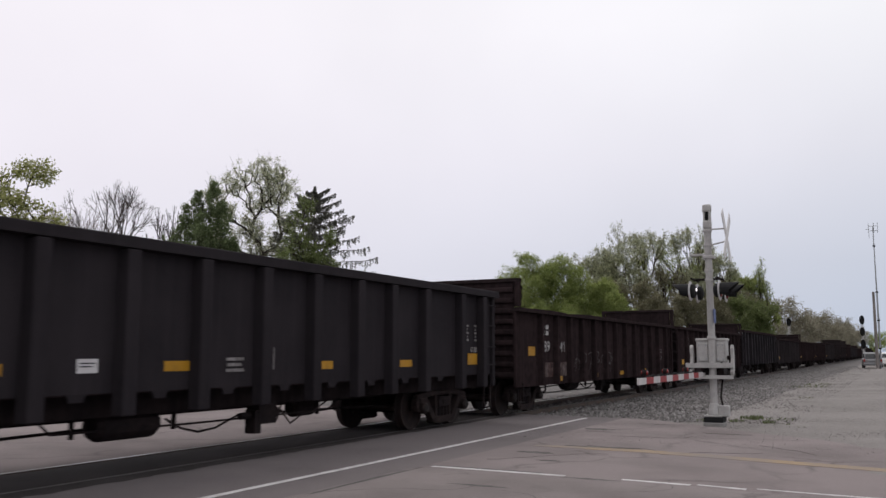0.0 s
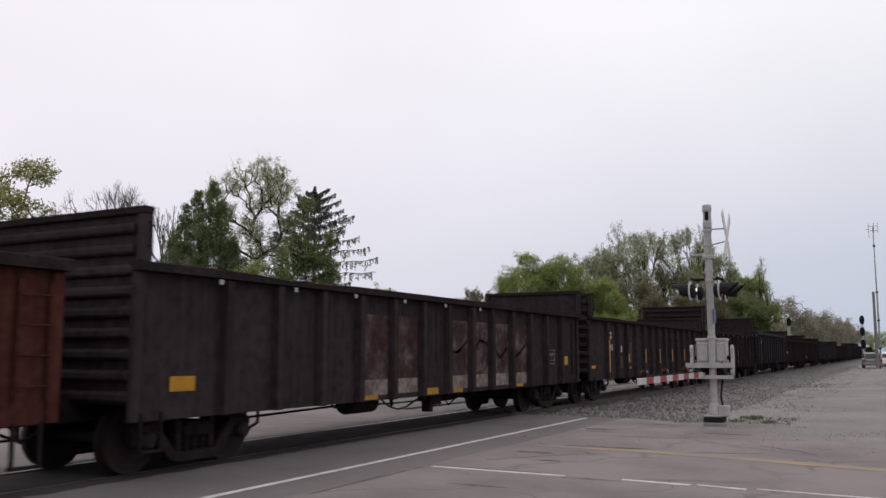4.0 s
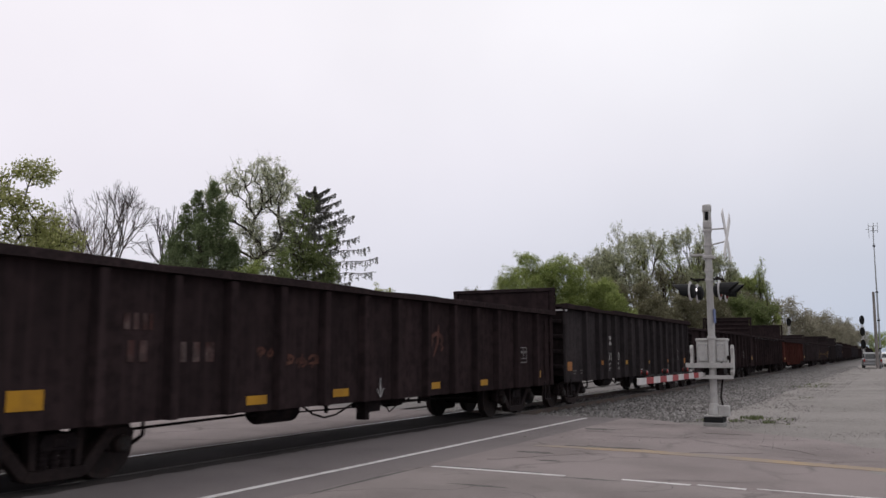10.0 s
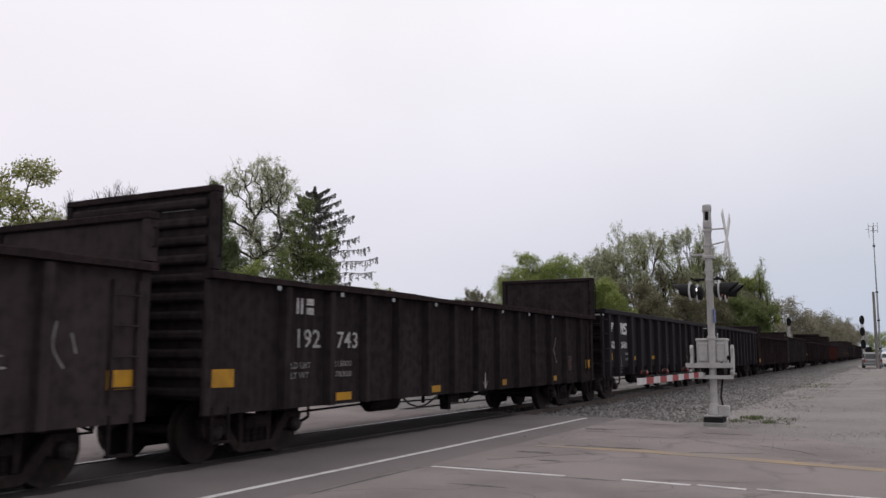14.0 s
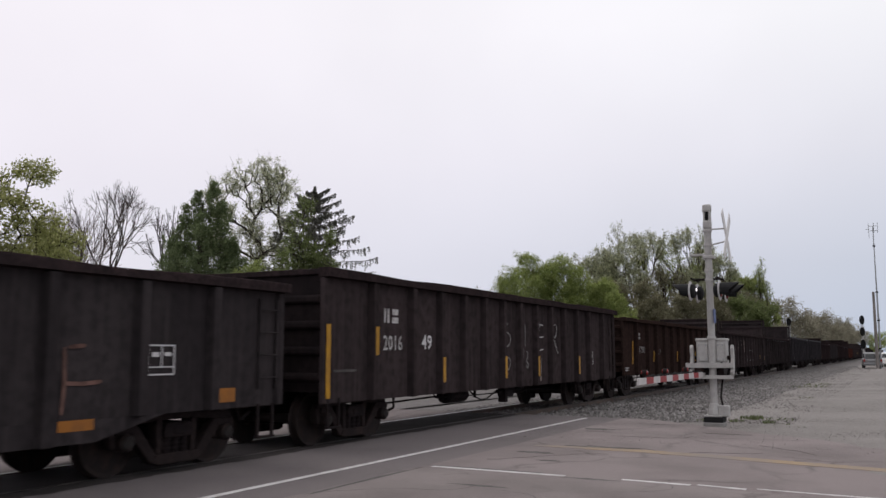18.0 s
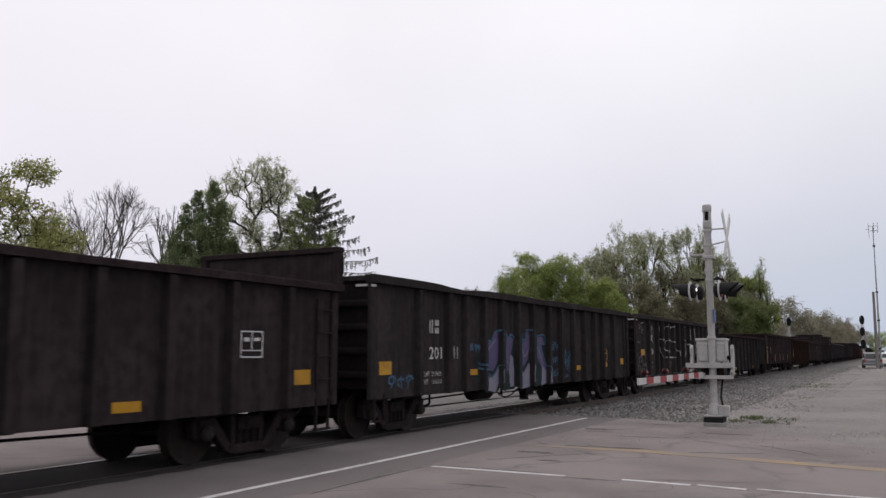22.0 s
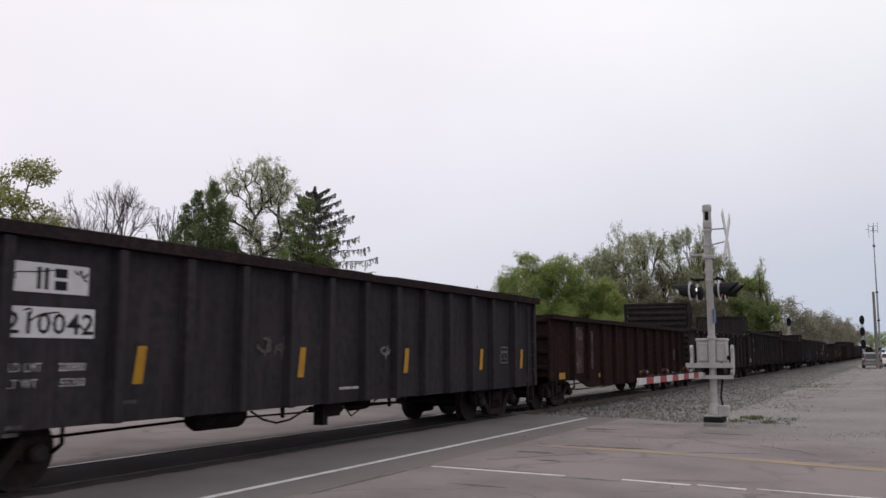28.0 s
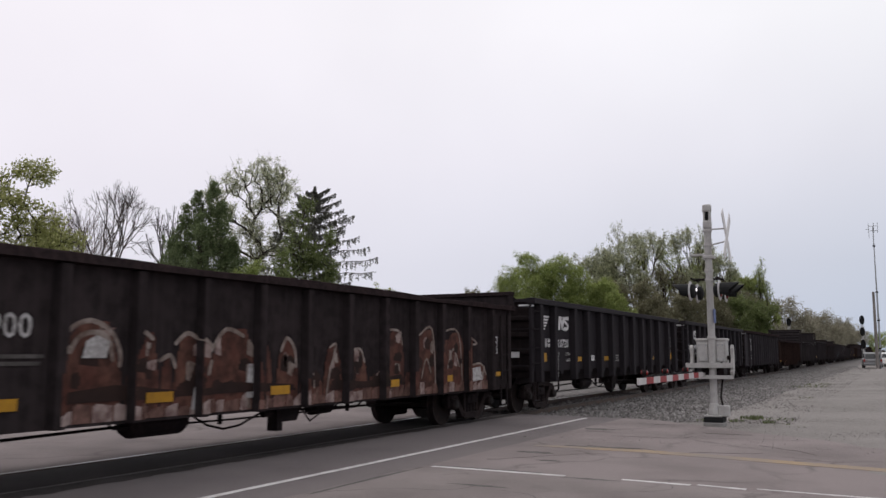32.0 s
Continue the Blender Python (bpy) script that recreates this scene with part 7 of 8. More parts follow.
def wagon_8():
    w = add(8, gondola("", "high", CHAR_PAINT, LENGTH[8], label="charcoal high-sided gondola wagon with white stencilled lettering", rim=RUSTY_RIM, seed=8, stencil=(14.58, 1.33, 0.64), print_coat=STENCIL))
    initials(w, 4.70, 5.22, 1.87, 2.17)
    lettering(w, "201", 4.58, 5.2, 1.34, 1.64, name="wagon_number")
    lettering(w, "910", 5.58, 6.16, 1.34, 1.64, name="wagon_number")
    for t, a, b, z in (("LMT", 4.75, 5.15, 1.18), ("WT", 4.8, 5.1, 1.03), ("230100", 5.6, 6.1, 1.2), ("65900", 5.66, 6.1, 1.05)):
        lettering(w, t, a, b, z, z + 0.1)
    reflectors(w, [(6.75, 1.21), (9.8, 1.18)])
    reflectors(w, [(0.76, 1.09, 0.45, 0.26), (3.9, 1.22), (12.91, 1.23, 0.48, 0.13), (16.2, 1.15, 0.48, 0.23)], REFLECTOR_ORANGE)
    lettering(w, "201910", 0, 0.75, 2.42, 2.54, STENCIL, x=0.0, name="end_number").matrix_basis = at(0.2, 0.48, 0.0, 0, 0, -90)
    small_print(w, 1.3, 1.6, 1.06, STENCIL_FAINT, 2)
    small_print(w, 1.95, 2.2, 1.06, STENCIL_FAINT, 2)
    small_print(w, 8.7, 9.1, 0.98, STENCIL, 1)
    small_print(w, 13.2, 13.5, 1.08, STENCIL_FAINT, 3)
    small_print(w, 14.3, 14.5, 1.35, STENCIL_FAINT, 3)


def wagon_9():
    w = add(9, gondola("", "low", BROWN_PAINT, LENGTH[9], 3.48, 3.42, label="dark rusty gondola wagon with raised ends and an orange scrawl", seed=9))
    scribble(w, 90, 10.6, 11.25, 1.38, 2.26, SPRAY_RUST, 1, 0.09, "orange sprayed scrawl")
    plates(w, "faded_initials", [(2.67, 2.76, 1.91, 2.12), (2.82, 2.90, 1.91, 2.12), (2.97, 3.04, 1.91, 2.12), (3.09, 3.14, 1.91, 2.12)], FADED_RED)
    plates(w, "faded_number", [(2.74, 2.84, 1.50, 1.77), (2.93, 3.06, 1.50, 1.77), (3.63, 3.75, 1.49, 1.76), (3.88, 4.0, 1.49, 1.76), (4.12, 4.28, 1.49, 1.76)], FADED_RED)
    scribble(w, 92, 5.2, 5.6, 1.5, 1.7, SPRAY_RUST, 2, 0.04, "faded orange scrawl")
    scribble(w, 91, 5.8, 6.8, 1.35, 1.6, SPRAY_RUST, 3, 0.05, "faded orange scrawl")
    reflectors(w, [(1.12, 0.97, 0.46, 0.23), (5.0, 0.84), (7.2, 0.86), (10.62, 0.87), (13.0, 0.86), (16.45, 0.95, 0.4, 0.2)])
    arrow(w, 8.7)


def wagon_12():
    w = add(12, gondola("", "low", DUSK_PAINT, LENGTH[12], 3.98, 3.98, label="dark brown gondola wagon with tall bulkheads and a chalked cross", seed=12, stencil=(15.33, 1.12)))
    initials(w, 2.6, 3.08, 2.24, 2.5)
    lettering(w, "192", 2.64, 3.25, 1.69, 2.0, name="wagon_number")
    lettering(w, "743", 3.74, 4.38, 1.69, 1.98, name="wagon_number")
    for t, a, b, z in (("LD LMT", 2.48, 3.0, 1.36), ("LT WT", 2.48, 2.95, 1.2), ("215000", 3.65, 4.2, 1.38), ("70300", 3.7, 4.2, 1.2)):
        lettering(w, t, a, b, z, z + 0.1, STENCIL_DIM)
    cross_mark(w, 14.32, 1.7, 0.72, SPRAY_GREY)
    plates(w, "repair_panel", [(15.25, 15.82, 1.10, 1.53)], STENCIL_RUST)
    reflectors(w, [(0.70, 1.12, 0.46, 0.26), (3.74, 0.80), (7.08, 0.80), (10.55, 0.83), (14.08, 0.84), (17.1, 1.14, 0.42, 0.26)])
    plates(w, "end_number", [(0.5, 1.15, 3.66, 3.78)], STENCIL_DIM, x=0.0).matrix_basis = at(0, 0.55, 0, 0, 0, -90)
    arrow(w, 9.75)
    cleats(w, 2.77, 8)


def wagon_13():
    w = add(13, gondola("", "low_even", DUST_PAINT, LENGTH[13], 3.45, 3.42, label="dark gondola wagon with white outline graffiti", seed=13, stencil=(14.0, 1.12)))
    ribs = STYLES["low_even"].ribs
    drape(w, [[(8.37, 2.37), (8.69, 2.39), (8.76, 2.15), (8.80, 1.99), (8.75, 1.70), (8.41, 1.70)], [(8.92, 2.41), (9.22, 2.41), (9.31, 1.86), (9.29, 1.70), (9.08, 1.68), (8.93, 2.16)],
                [(9.40, 2.40), (9.79, 2.45), (10.08, 2.36), (10.05, 2.25), (9.81, 2.21), (9.81, 2.10), (10.02, 2.08), (10.05, 1.91), (9.90, 1.74), (9.42, 1.70), (9.35, 1.81), (9.28, 2.34)]], SPRAY_CHALK, SKIN + 0.004, "flaking pale pink sprayed block letters", ribs)
    strokes(w, [[(8.50, 2.34), (8.55, 2.04), (8.52, 1.73)], [(8.44, 1.94), (8.66, 1.96)], [(9.07, 2.35), (9.17, 1.71)], [(9.40, 2.18), (9.54, 2.26), (9.77, 2.28)], [(9.49, 1.95), (9.66, 1.92), (9.85, 1.99)],
                [(9.60, 2.41), (9.57, 2.27)], [(9.22, 2.33), (9.31, 1.73)]], SPRAY_RUST, 0.045, "rusty red drips over the pink", SKIN + 0.008, ribs)
    strokes(w, [[(10.82, 1.36), (10.78, 1.90), (10.77, 2.25), (11.16, 2.24), (11.16, 2.03), (11.16, 1.66), (11.14, 1.30), (11.06, 1.00), (10.82, 0.74)],
                [(10.79, 1.57), (10.59, 1.65), (10.39, 1.66), (10.27, 1.52), (10.21, 1.29), (10.25, 1.10), (10.38, 0.88)], [(11.34, 2.19), (11.49, 2.28), (11.62, 1.76), (11.46, 1.71)],
                [(11.59, 1.92), (11.60, 2.20), (11.82, 2.31), (11.92, 2.21), (12.06, 1.80)], [(12.08, 1.86), (12.16, 2.26), (12.25, 2.39)],
                [(11.36, 1.76), (11.47, 1.66), (11.50, 1.54), (11.49, 1.08)], [(11.50, 1.54), (11.81, 1.44), (11.99, 1.28), (11.97, 1.03), (11.89, 0.78)],
                [(11.92, 1.67), (12.18, 1.78), (12.47, 1.77), (12.63, 1.60), (12.68, 1.13), (12.61, 0.87), (12.47, 0.74)], [(11.80, 1.16), (12.11, 1.14), (12.58, 1.13)],
                [(12.54, 2.21), (12.69, 2.19), (12.87, 2.36), (12.89, 2.19)],
                [(12.67, 1.87), (12.83, 1.98), (13.10, 1.98), (13.27, 1.78), (13.25, 1.46), (13.02, 1.22), (12.86, 1.09), (13.08, 0.95), (13.19, 0.87), (13.01, 0.78)]],
            SPRAY_GREY, 0.045, "white sprayed outlines", ribs=ribs)
    strokes(w, [[(13.89, 1.88), (14.10, 1.82), (14.39, 1.87)], [(16.26, 1.98), (16.22, 1.68), (16.38, 1.43)], [(16.46, 1.85), (16.54, 1.60)], [(15.24, 1.56), (15.60, 1.58)], [(15.24, 1.44), (15.65, 1.45)],
                [(15.25, 1.22), (15.32, 1.11)], [(15.39, 1.18), (15.54, 1.13)]], STENCIL_DIM, 0.03, "small white chalk marks", ribs=ribs)
    initials(w, 2.5, 3.0, 2.1, 2.38)
    reflectors(w, [(0.7, 1.12, 0.46, 0.26), (3.7, 0.82), (7.0, 0.86), (10.45, 0.89), (13.98, 0.89), (17.0, 1.16, 0.4, 0.24)])
    plates(w, "faded_panel", [(5.85, 6.7, 1.7, 2.3), (7.0, 7.85, 1.7, 2.3)], FADED_RED)
    lettering(w, "P-78", 14.95, 15.2, 1.12, 1.2, STENCIL_DIM)


def wagon_14():
    w = add(14, gondola("", "coarse_belly", RUST_PAINT, LENGTH[14], label="rusty red-brown gondola wagon with slanted yellow strips", rim=RUST_PAINT, seed=14))
    initials(w, 2.46, 3.0, 2.12, 2.36, STENCIL_DIM)
    lettering(w, "581790", 2.36, 3.62, 1.60, 1.86, STENCIL_DIM, name="wagon_number")
    for y, z, h in ((1.88, 1.2, 0.85), (4.98, 1.25, 0.45), (9.1, 1.25, 0.45), (12.9, 1.25, 0.42), (16.75, 1.2, 0.6)):
        part("reflector", shared("reflector|slant|%.2f" % h, REFLECTOR, lambda bm: slab(bm, [(-0.06, 0), (0.07, 0), (0.13, h), (0.02, h)], 0, 0.004)), REFLECTOR, w, "slanted strip of yellow sheeting", at(SKIN + 0.004, y, z))
    small_print(w, 0.9, 1.3, 1.05, STENCIL, 2)
    scribble(w, 140, 5.4, 6.2, 1.5, 1.8, STENCIL_FAINT, 3, 0.03, "faded chalk scrawl")


def wagon_15():
    w = add(15, gondola("", "high_early", DUST_PAINT, LENGTH[15], label="charcoal high-sided gondola wagon with upright yellow strips", rim=RUSTY_RIM, seed=15, print_coat=STENCIL, stencil=(14.64, 1.25, 0.48)))
    initials(w, 2.52, 3.06, 2.18, 2.45)
    lettering(w, "2016", 2.50, 3.20, 1.66, 1.95, STENCIL, name="wagon_number")
    lettering(w, "49", 3.98, 4.40, 1.68, 1.98, STENCIL_CLEAN, name="wagon_number")
    bars_upright(w, [(2.08, 1.57, 0.52), (4.72, 1.0, 0.52), (7.95, 1.0, 0.53), (10.12, 1.0, 0.52), (13.39, 0.99, 0.52), (17.4, 0.9, 1.0)], STYLES["high_early"].ribs)
    part("reflector", shared("reflector|tall", REFLECTOR, lambda bm: box(bm, 0, 0.004, 0, 0.12, 0, 1.25)), REFLECTOR, w, "upright strip of yellow sheeting", at(SKIN + 0.074, 0.58, 0.85))
    strokes(w, [[(9.48, 2.35), (9.49, 2.05), (9.50, 1.78)], [(9.1, 2.33), (9.16, 2.32)]], STENCIL_DIM, 0.03, "rubbed chalk stroke")
    strokes(w, [[(10.37, 2.38), (10.41, 2.43), (10.51, 2.40), (10.49, 2.23), (10.47, 2.04), (10.47, 1.70)], [(10.51, 2.37), (10.65, 2.37), (10.78, 2.35)], [(10.50, 2.03), (10.79, 2.05)], [(10.47, 1.68), (10.78, 1.71)],
                [(11.55, 2.41), (11.62, 2.14), (11.60, 1.80), (11.58, 1.64)], [(11.51, 2.34), (11.74, 2.41), (11.83, 2.25), (11.75, 2.08), (11.63, 2.01), (11.78, 1.77), (11.91, 1.59)]], STENCIL, 0.028, "large chalky white letters")
    strokes(w, [[(9.37, 1.72), (9.34, 1.43), (9.30, 1.22)], [(9.54, 1.66), (9.65, 1.60), (9.62, 1.49), (9.55, 1.40), (9.69, 1.31), (9.63, 1.23), (9.55, 1.31)], [(8.36, 2.35), (8.22, 2.26), (8.26, 2.15), (8.47, 2.06), (8.53, 1.95), (8.42, 1.81), (8.24, 1.76)],
                [(8.3, 1.45), (8.42, 1.5), (8.5, 1.36), (8.4, 1.2), (8.26, 1.26)], [(10.45, 1.55), (10.42, 1.3)], [(10.62, 1.5), (10.60, 1.05)]], STENCIL_DIM, 0.035, "chalky white figures")
    plates(w, "worn_patch", [(10.50, 10.62, 0.86, 0.98)], SPRAY_CREAM)
    small_print(w, 0.9, 1.6, 1.28, STENCIL_FAINT, 1)


def wagon_16():
    w = add(16, gondola("", "belly", CHAR_PAINT, LENGTH[16], label="dark gondola wagon with a deep belly sill and rubbed rim", rim=RUSTY_RIM, seed=16, stencil=(15.07, 1.32, 0.46), print_coat=STENCIL_CLEAN))
    initials(w, 2.60, 3.14, 2.06, 2.33)
    lettering(w, "187", 2.72, 3.28, 1.61, 1.92, name="wagon_number")
    lettering(w, "735", 3.76, 4.38, 1.59, 1.92, name="wagon_number")
    reflectors(w, [(1.52, 1.14, 0.5, 0.27)])
    reflectors(w, [(16.22, 0.91, 0.5, 0.2), (13.76, 0.70, 0.5, 0.13)], REFLECTOR_ORANGE, x=SKIN + 0.014)
    reflectors(w, [(4.72, 0.63), (6.62, 0.62), (9.5, 0.63), (11.5, 0.66)], x=SKIN + 0.014)
    small_print(w, 2.6, 3.3, 1.25, STENCIL_FAINT, 2)
    arrow(w, 8.2)
    plates(w, "worn_patch", [(7.0, 7.2, 1.2, 1.32), (8.8, 9.1, 1.18, 1.28)], SPRAY_GREY)
    strokes(w, [[(13.80, 0.9), (13.82, 1.25), (13.80, 1.68)], [(13.82, 1.26), (14.1, 1.25), (14.35, 1.27)], [(13.85, 1.68), (14.1, 1.70)]], SPRAY_PINK, 0.05, "pale pink sprayed lines", SKIN + 0.016)
    scribble(w, 160, 10.5, 11.2, 1.5, 2.1, STENCIL_RUST, 2, 0.12, "dull red smear")


def wagon_17():
    w = add(17, gondola("", "high", CHAR_PAINT, LENGTH[17], label="dark high-sided gondola wagon with large white outline graffiti", rim=CHAR_PAINT, seed=17))
    initials(w, 2.68, 3.1, 2.08, 2.32)
    lettering(w, "2008", 2.42, 3.22, 1.54, 1.80, name="wagon_number")
    lettering(w, "28", 3.72, 4.12, 1.52, 1.78, name="wagon_number")
    strokes(w, [[(4.3, 2.2), (4.65, 2.05), (5.0, 1.85)], [(5.0, 2.6), (4.85, 2.35), (4.85, 2.1), (5.0, 1.85), (5.33, 1.7), (5.4, 1.6)], [(5.0, 1.85), (4.85, 1.6), (4.8, 1.25)], [(5.2, 2.6), (5.37, 2.73), (5.65, 2.67), (5.8, 2.48), (5.85, 2.05)],
                [(6.0, 2.7), (5.85, 2.4)], [(5.2, 1.97), (5.35, 2.13), (6.05, 2.2)], [(6.2, 2.66), (6.45, 2.74), (6.83, 2.6), (6.97, 2.3), (6.85, 2.0), (6.75, 1.83), (7.1, 1.8)], [(6.2, 2.15), (6.55, 2.0), (6.8, 1.8), (6.88, 1.35), (6.76, 1.0)],
                [(5.2, 1.43), (6.45, 1.42)], [(5.8, 1.4), (5.8, 1.07), (5.75, 0.8)], [(7.27, 1.77), (7.5, 1.45), (7.55, 1.1), (7.45, 0.8)], [(4.32, 1.86), (4.35, 1.42)]], SPRAY_WHITE, 0.06, "large white sprayed outlines", ribs=STYLES["high"].ribs)
    strokes(w, [[(9.15, 2.8), (8.75, 2.6), (8.67, 2.25), (8.75, 1.95), (9.0, 1.7)], [(8.4, 2.2), (8.7, 1.97)], [(8.33, 1.43), (8.45, 1.68), (8.75, 1.68), (8.95, 1.4), (9.0, 1.1), (8.8, 0.8)], [(9.15, 2.05), (9.15, 1.45)],
                [(10.1, 2.73), (9.65, 2.65), (9.6, 2.4), (9.7, 2.05)], [(9.45, 2.0), (9.6, 1.97), (9.85, 1.65), (9.8, 1.15), (9.7, 0.8)], [(10.5, 2.74), (10.6, 1.8)], [(10.6, 2.72), (11.05, 2.65), (11.25, 1.65)],
                [(10.65, 1.55), (10.65, 0.95), (10.55, 0.8)], [(11.3, 1.62), (11.7, 1.55), (11.85, 1.15), (11.8, 0.8)]], SPRAY_WHITE, 0.06, "large white sprayed outlines", SKIN + 0.01, STYLES["high"].ribs)
    scribble(w, 175, 5.9, 7.0, 1.0, 1.5, STENCIL_FAINT, 4, 0.03, "faded sprayed scrawl")
    scribble(w, 171, 4.25, 4.9, 2.3, 2.72, SPRAY_WHITE, 4, 0.04, "white sprayed scrawl")
    scribble(w, 172, 7.4, 8.0, 2.05, 2.5, SPRAY_WHITE, 4, 0.04, "white sprayed scrawl")
    scribble(w, 173, 11.6, 12.25, 2.0, 2.5, SPRAY_WHITE, 4, 0.035, "white sprayed scrawl")
    scribble(w, 176, 12.65, 13.3, 2.2, 2.65, SPRAY_WHITE, 3, 0.035, "white sprayed scrawl")
    scribble(w, 177, 13.5, 14.4, 2.3, 2.7, SPRAY_WHITE, 4, 0.035, "white sprayed scrawl")
    strokes(w, [[(2.58, 2.67), (2.66, 2.48), (2.79, 2.51), (2.81, 2.67), (2.87, 2.50), (3.00, 2.50), (3.02, 2.66)], [(3.04, 2.69), (3.11, 2.51), (3.18, 2.65)],
                [(3.02, 2.42), (3.15, 2.40), (3.12, 2.28), (3.04, 2.11), (3.15, 2.05), (3.20, 1.96)], [(1.12, 2.71), (1.17, 2.53), (1.25, 2.57), (1.26, 2.72)],
                [(1.39, 2.70), (1.53, 2.76), (1.80, 2.75)], [(1.48, 2.71), (1.47, 2.40), (1.60, 2.38)], [(1.58, 2.59), (1.63, 2.47), (1.72, 2.51)], [(0.58, 2.00), (0.70, 1.92), (0.84, 2.01)],
                [(0.88, 1.98), (1.00, 2.04), (1.16, 1.99)], [(3.76, 1.12), (4.08, 1.13)]], SPRAY_GREY, 0.035, "white sprayed scrawls")
    strokes(w, [[(0.75, 1.60), (0.71, 1.32), (0.82, 0.97)], [(0.90, 1.63), (0.85, 1.26), (0.98, 0.93)], [(1.11, 1.37), (1.30, 1.48), (1.52, 1.39), (1.57, 1.05), (1.33, 0.95), (1.16, 1.13)],
                [(1.65, 1.23), (1.83, 1.11), (2.00, 1.26), (2.10, 1.03), (1.93, 0.93), (1.70, 1.02)], [(1.91, 1.38), (2.03, 1.67)], [(1.03, 1.49), (1.09, 1.07)], [(1.74, 1.14), (2.05, 1.15)],
                [(1.27, 1.30), (1.44, 1.31)]], STENCIL_FAINT, 0.07, "faded grey sprayed shapes")
    for t, a, b, z in (("LD LMT", 2.42, 2.75, 1.17), ("219900", 2.82, 3.18, 1.17), ("LT WT", 2.42, 2.7, 1.0), ("66100", 2.86, 3.18, 1.0)):
        lettering(w, t, a, b, z, z + 0.09, STENCIL_DIM)
    scribble(w, 178, 12.77, 13.33, 1.65, 1.87, STENCIL_FAINT, 2, 0.03, "faded sprayed scrawl")
    scribble(w, 179, 5.85, 6.1, 0.98, 1.37, SPRAY_GREY, 2, 0.03, "white sprayed scrawl")
    reflectors(w, [(1.36, 1.52, 0.5, 0.23), (4.51, 1.14), (6.5, 1.13), (8.62, 1.16), (10.85, 1.08), (12.8, 1.2), (15.9, 1.42, 0.46, 0.2)])


def wagon_18():
    w = add(18, gondola("", "high", CHAR_PAINT, LENGTH[18], label="dark high-sided gondola wagon with a lilac and blue mural", rim=CHAR_PAINT, seed=18, stencil=(14.65, 1.32, 0.5), print_coat=REFLECTOR))
    initials(w, 2.84, 3.27, 2.02, 2.3)
    lettering(w, "201", 2.84, 3.39, 1.48, 1.74, name="wagon_number")
    lettering(w, "141", 3.72, 4.14, 1.49, 1.76, name="wagon_number")
    for t, a, b, z in (("LD LMT", 2.45, 2.85, 1.13), ("219400", 2.94, 3.36, 1.13), ("LT WT", 2.45, 2.8, 0.97), ("66610", 2.98, 3.37, 0.97)):
        lettering(w, t, a, b, z, z + 0.1)
    ribs = STYLES["high"].ribs
    drape(w, [[(5.48, 1.67), (5.03, 1.47), (5.05, 1.03), (5.64, 0.69), (7.19, 0.71), (8.52, 0.74), (9.76, 0.76), (9.84, 1.43), (9.45, 2.01), (8.28, 2.16), (7.15, 2.05), (6.27, 2.13), (5.69, 1.92)]], SPRAY_DEEP, SKIN + 0.003, "dark teal sprayed ground", ribs)
    drape(w, [[(5.62, 1.77), (5.75, 1.87), (5.90, 1.86), (6.05, 2.05), (6.22, 2.12), (6.33, 2.09), (6.32, 1.67), (6.24, 1.39), (6.03, 1.19), (5.77, 1.20), (5.63, 1.40)],
                [(6.44, 2.10), (6.67, 2.14), (6.85, 1.93), (7.03, 2.04), (7.25, 1.96), (7.16, 1.75), (7.04, 1.60), (6.93, 1.24), (6.80, 1.10), (6.69, 1.46), (6.57, 1.67)],
                [(7.64, 1.83), (7.83, 1.92), (7.96, 1.87), (8.07, 2.15), (8.28, 2.16), (8.33, 1.76), (8.15, 1.44), (7.89, 1.25), (7.68, 1.45)],
                [(8.57, 1.99), (9.26, 2.06), (9.34, 1.89), (9.10, 1.81), (9.26, 1.52), (9.56, 1.13), (9.40, 0.85), (9.11, 1.27), (8.88, 1.44), (8.72, 1.68)]], SPRAY_PURPLE, SKIN + 0.005, "lilac sprayed letter shapes", ribs)
    drape(w, [[(5.57, 1.24), (5.78, 1.03), (6.09, 1.09), (6.33, 1.32), (6.35, 0.90), (6.11, 0.68), (5.74, 0.73), (5.55, 0.94)], [(6.63, 1.53), (6.77, 0.96), (6.66, 0.75), (6.49, 0.76), (6.52, 1.32)],
                [(7.04, 1.60), (7.23, 1.45), (7.25, 0.79), (7.01, 0.77), (6.94, 1.17)], [(7.62, 1.30), (7.89, 1.10), (8.23, 1.36), (8.37, 1.28), (8.31, 0.74), (7.77, 0.70), (7.57, 0.92)],
                [(9.19, 1.27), (9.56, 1.09), (9.60, 0.80), (9.12, 0.74)], [(8.73, 1.52), (8.85, 0.87), (8.52, 0.80), (8.58, 1.36)]], SPRAY_PALE, SKIN + 0.0075, "pale lilac sprayed letter feet", ribs)
    strokes(w, [[(5.60, 1.77), (5.74, 1.90), (5.92, 1.89), (6.07, 2.09), (6.35, 2.16)], [(6.44, 2.13), (6.69, 2.18), (6.89, 1.96), (7.05, 2.07), (7.30, 1.99)],
                [(7.62, 1.84), (7.83, 1.96), (8.05, 1.91), (8.09, 2.18), (8.35, 2.21)], [(8.53, 2.02), (9.33, 2.10), (9.42, 1.87), (9.13, 1.78), (9.62, 1.12)],
                [(5.62, 1.20), (5.93, 1.05), (6.33, 1.32)], [(5.15, 1.38), (5.37, 1.33), (5.59, 1.34)], [(5.15, 1.27), (5.42, 1.23), (5.58, 1.26)]], SPRAY_TEAL, 0.05, "blue sprayed outline", SKIN + 0.0115, ribs)
